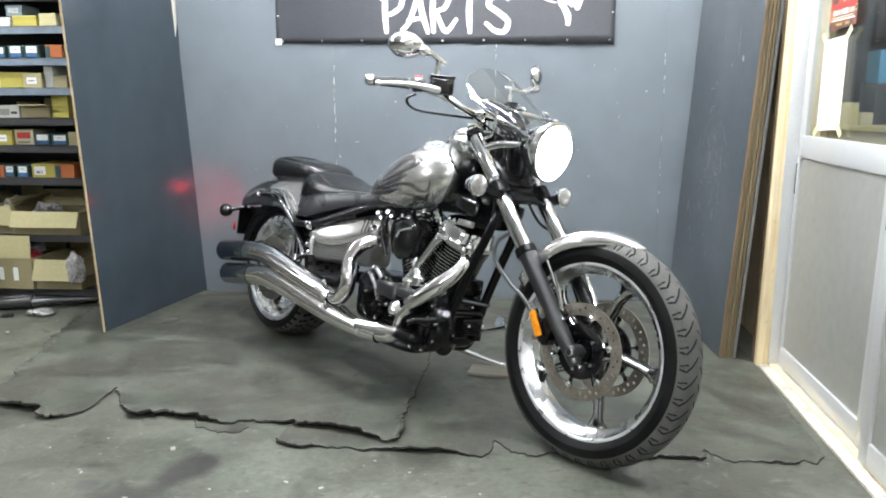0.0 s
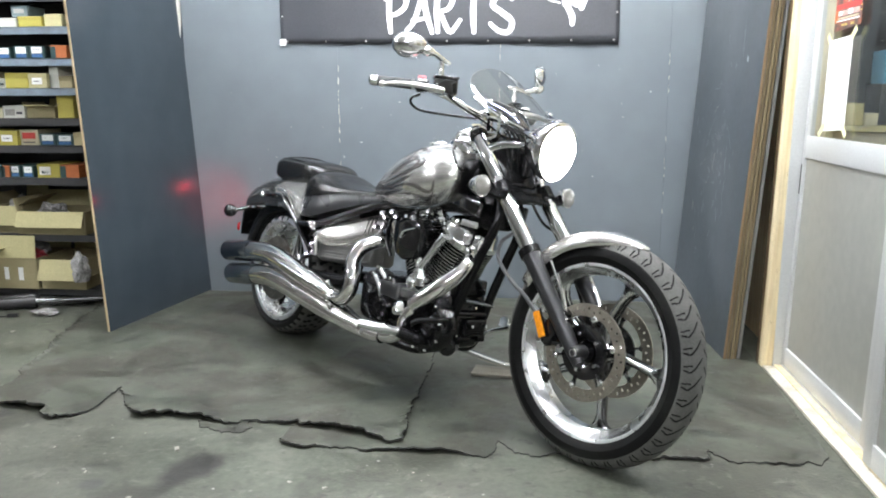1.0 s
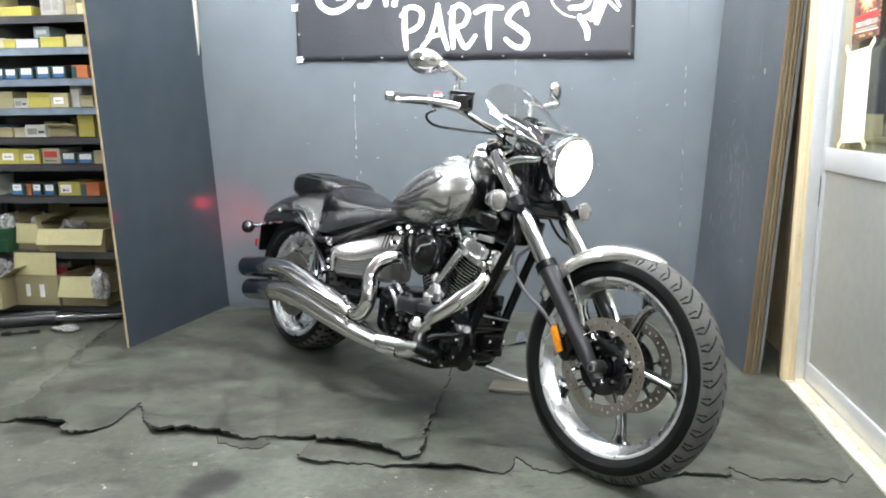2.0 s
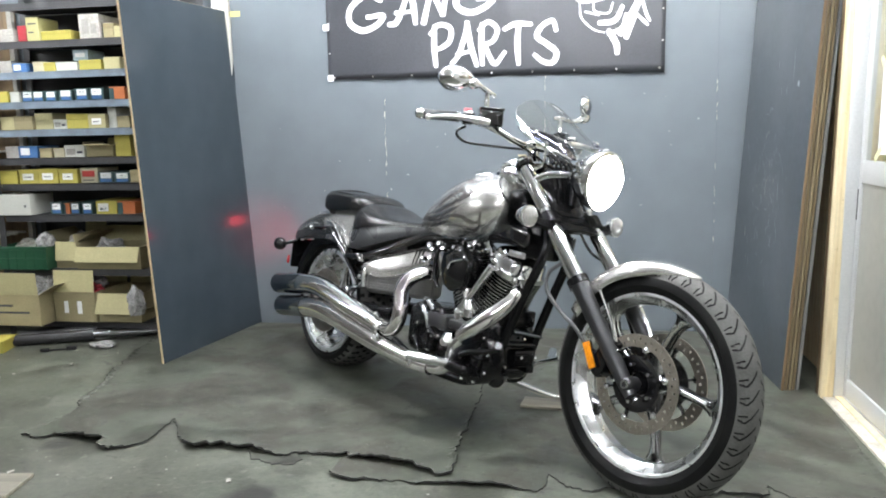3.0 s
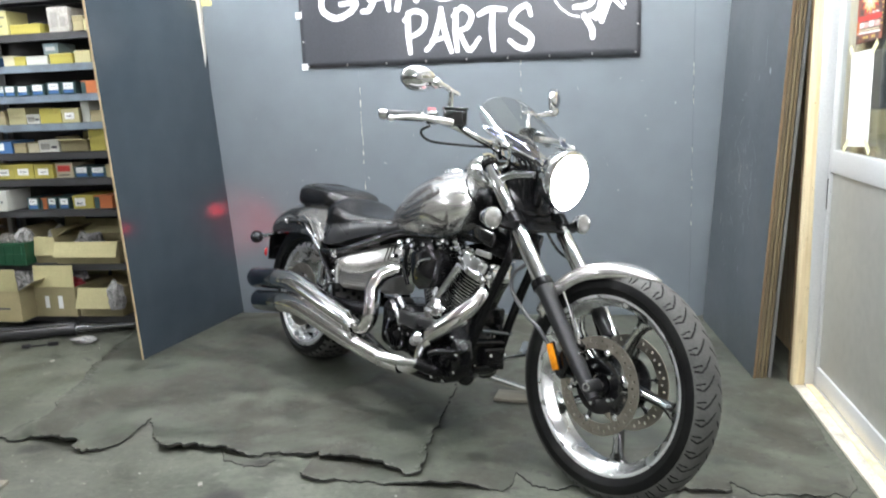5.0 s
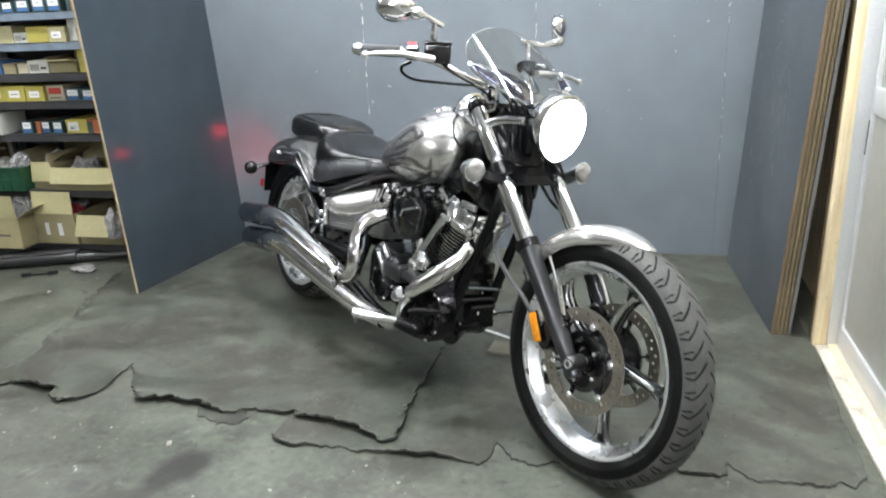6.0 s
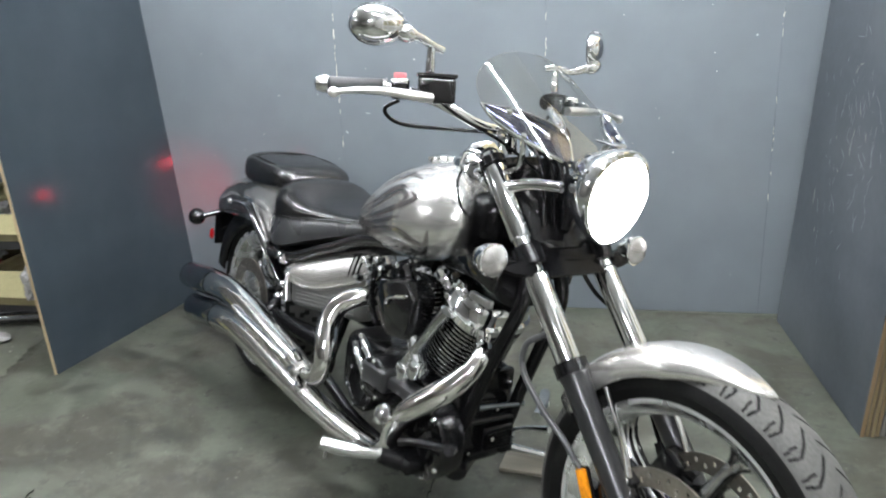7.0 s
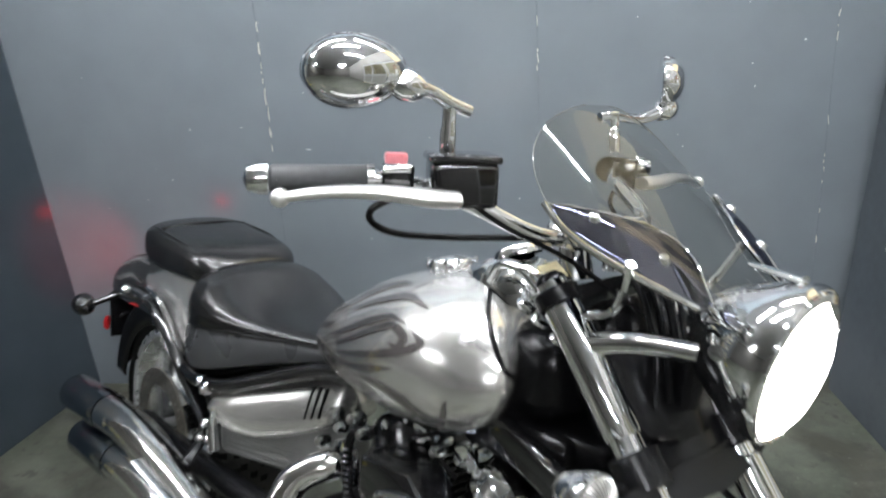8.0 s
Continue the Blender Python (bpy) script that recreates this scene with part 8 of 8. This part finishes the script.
for sd in (-1, 1):
    m = Matrix.Translation((0, sd * 0.132, 0))

    def cover_shape(bm):
        edge = ((0.352, 0.508), (0.362, 0.528), (0.395, 0.549), (0.45, 0.570), (0.56, 0.598), (0.66, 0.622), (0.705, 0.632), (0.742, 0.626), (0.756, 0.585), (0.750, 0.550), (0.70, 0.520), (0.62, 0.492), (0.545, 0.474), (0.465, 0.470), (0.385, 0.487))
        mid = (0.57, 0.556)
        rings = []
        for f, d in ((1.0, 0.0), (0.99, 0.030), (0.95, 0.042), (0.84, 0.052), (0.55, 0.060), (0.2, 0.062)):
            rings.append([bm.verts.new((mid[0] + (x - mid[0]) * f, sd * (0.130 + d), mid[1] + (z - mid[1]) * f)) for x, z in edge])
        skin(bm, rings, True)
        for v in bm.verts:
            v.co.y -= sd * (v.co.z - 0.50) * 0.30
            v.co = taper_in(v.co, sd)
    sc = bpart("side_cover", cover_shape, SILVER, bike, "silver side cover with three slots", sharp=50)
    for k in range(3):
        def slot(bm):
            box(bm, 0.672 + 0.018 * k, 0.678 + 0.018 * k, sd * 0.160, sd * 0.1910, 0.548 + 0.004 * k, 0.616, 0.002)
            for v in bm.verts:
                v.co.y -= sd * (v.co.z - 0.50) * 0.30
                v.co = taper_in(v.co, sd)
        bpart("slot", slot, GLOSS_BLACK, sc, "dark slot")
    def battery_box(bm):
        box(bm, 0.39, 0.73, sd * 0.085, sd * 0.166, 0.405, 0.520, 0.030, None, 4)
        for k in range(5):
            box(bm, 0.43, 0.70, sd * 0.163, sd * 0.1695, 0.470 - k * 0.0115, 0.4755 - k * 0.0115, 0.001)
        for v in bm.verts:
            v.co = taper_in(v.co, sd)
    bpart("battery_cover", battery_box, SIDE_GREY, bike, "ribbed grey lower side cover")
for x, z in ((0.368, 0.560), (0.350, 0.545), (0.335, 0.560), (0.36, 0.47), (0.33, 0.42), (0.375, 0.435)):
    bpart("frame_bolt", lambda bm: lathe(bm, [(0.0, 0.014), (0.008, 0.013), (0.012, 0.006), (0.014, -0.006)], (x, -0.165, z), (0, -1, 0.1), 14), CHROME, bike, "chrome frame bolt")

# ---- exhaust ----
front_pipe = bar("front_exhaust", [(1.225, -0.055, 0.560), (1.272, -0.100, 0.535), (1.258, -0.145, 0.472), (1.208, -0.178, 0.415), (1.148, -0.200, 0.358), (1.106, -0.210, 0.305), (1.092, -0.212, 0.258), (1.045, -0.212, 0.225), (0.96, -0.214, 0.213)],
                 [0.022, 0.023, 0.024, 0.024, 0.024, 0.024, 0.024, 0.025, 0.028], PIPE_CHROME, bike, "chrome front exhaust pipe", 24)
bar("heat_shield", [(1.270, -0.128, 0.502), (1.235, -0.170, 0.447), (1.178, -0.200, 0.392), (1.138, -0.212, 0.354)], [0.025, 0.0310, 0.0315, 0.027], PIPE_CHROME, front_pipe, "chrome heat shield", 24)
rear_pipe = bar("rear_exhaust", [(0.80, -0.080, 0.545), (0.775, -0.130, 0.542), (0.742, -0.175, 0.512), (0.740, -0.205, 0.460), (0.765, -0.222, 0.405), (0.768, -0.226, 0.352), (0.728, -0.226, 0.305), (0.65, -0.226, 0.300)],
                [0.025, 0.028, 0.030, 0.031, 0.031, 0.030, 0.029, 0.030], PIPE_CHROME, bike, "chrome rear exhaust pipe", 24)
bpart("pipe_collar", lambda bm: lathe(bm, [(0.026, -0.012), (0.037, -0.010), (0.037, 0.006), (0.026, 0.010)], (0.795, -0.105, 0.556), (0.2, 1, 0), 24), CHROME, rear_pipe, "chrome collar")


def muffler(name, pts, radii, label):
    mf = bar(name, pts, radii, PIPE_CHROME, bike, label, 32, cap=False)
    d = (Vector(pts[0]) - Vector(pts[1])).normalized()
    q = Vector(pts[0])
    r = radii[0]
    bpart("end_tip", lambda bm: lathe(bm, [(r * 1.03, -0.235), (r * 1.06, -0.230), (r * 1.06, -0.004), (r * 1.03, 0.0), (r * 0.84, -0.003), (r * 0.80, -0.05), (0.0, -0.055)], q, d, 36), DARK_CHROME, mf, "dark reflective end tip")
    return mf


muffler("upper_muffler", [(-0.205, -0.262, 0.358), (0.02, -0.260, 0.386), (0.14, -0.256, 0.396), (0.25, -0.252, 0.388), (0.42, -0.244, 0.352), (0.58, -0.236, 0.318), (0.68, -0.230, 0.296)], [0.046, 0.046, 0.046, 0.045, 0.041, 0.036, 0.031], "chrome upper muffler with a dark tip")
muffler("lower_muffler", [(-0.130, -0.268, 0.262), (0.07, -0.267, 0.288), (0.20, -0.264, 0.302), (0.32, -0.258, 0.294), (0.50, -0.246, 0.263), (0.72, -0.234, 0.230), (0.90, -0.220, 0.213), (0.99, -0.214, 0.212)], [0.046, 0.046, 0.046, 0.045, 0.042, 0.037, 0.033, 0.029], "chrome lower muffler with a dark tip")
bar("shield_strip", [(0.30, -0.300, 0.392), (0.45, -0.285, 0.362), (0.62, -0.266, 0.326)], [0.012, 0.014, 0.010], POLISHED, bike, "bright strip along the muffler", 12, flat=0.4)
for x, y, z in ((0.655, -0.252, 0.345), (0.665, -0.268, 0.300), (0.70, -0.262, 0.262)):
    bpart("muffler_clamp", lambda bm: lathe(bm, [(0.0, 0.018), (0.007, 0.018), (0.010, 0.010), (0.012, -0.012)], (x, y, z), (0.1, -0.6, 0.8), 14), CHROME, bike, "chrome clamp bolt")
bar("muffler_hanger", [(0.33, -0.16, 0.42), (0.36, -0.21, 0.39), (0.36, -0.225, 0.34)], 0.014, SATIN_BLACK, bike, "", 10, flat=0.5)

# ---- foot controls and stand ----
for sd in (-1, 1):
    peg = bar("footpeg", [(1.135, sd * 0.255, 0.262), (1.100, sd * 0.310, 0.268), (1.045, sd * 0.372, 0.275)], [0.014, 0.0185, 0.018], POLISHED, bike, "satin alloy footpeg", 18)
    bar("peg_feeler", [(1.055, sd * 0.362, 0.262), (1.052, sd * 0.364, 0.240)], 0.004, CAST, peg, "", 8)
    if sd > 0:
        bar("shift_rod", [(1.16, 0.135, 0.255), (1.20, 0.165, 0.275), (1.27, 0.170, 0.300)], [0.008, 0.007, 0.010], CHROME, bike, "chrome shift lever", 12)
        continue
    bpart("peg_bracket", lambda bm: (box(bm, 1.10, 1.20, sd * 0.14, sd * 0.225, 0.222, 0.262, 0.012, None, 3), tube(bm, [(1.160, sd * 0.215, 0.245), (1.135, sd * 0.262, 0.262)], [0.024, 0.019], 16)), SATIN_BLACK, bike, "black footpeg bracket")
brake = bar("brake_pedal", [(1.165, -0.225, 0.300), (1.20, -0.215, 0.315), (1.27, -0.190, 0.330), (1.33, -0.20, 0.355), (1.36, -0.235, 0.37)], [0.012, 0.010, 0.010, 0.010, 0.012], ENGINE_BLACK, bike, "black brake pedal", 12)
bpart("heel_plate", lambda bm: lathe(bm, [(0.0, 0.008), (0.020, 0.008), (0.026, 0.004), (0.027, -0.004)], (1.075, -0.225, 0.335), (0.1, -0.9, 0.4), 24), CHROME, bike, "chrome oval boss")
stand = bar("side_stand", [(0.98, 0.12, 0.200), (1.02, 0.19, 0.155), (1.085, 0.345, 0.104), (1.130, 0.400, 0.1005)], [0.014, 0.013, 0.012, 0.011], CHROME, bike, "chrome side stand resting on a board", 14)
bpart("stand_foot", lambda bm: box(bm, -0.030, 0.035, -0.020, 0.020, -0.004, 0.004, 0.003, Matrix.Translation((1.130, 0.398, 0.0955)) @ pose(0, 0, 0, 10.4)), CHROME, stand)
pad_board = empty("stand_board", pose(0.345, 3.215, 0.0053, 0, 0, -8), "thin greyed wooden board under the side stand", "board")
bm = bmesh.new()
box(bm, -0.13, 0.10, -0.050, 0.050, 0, 0.0125, 0.002)
part("plank", bm, OFFCUT_WOOD, pad_board)
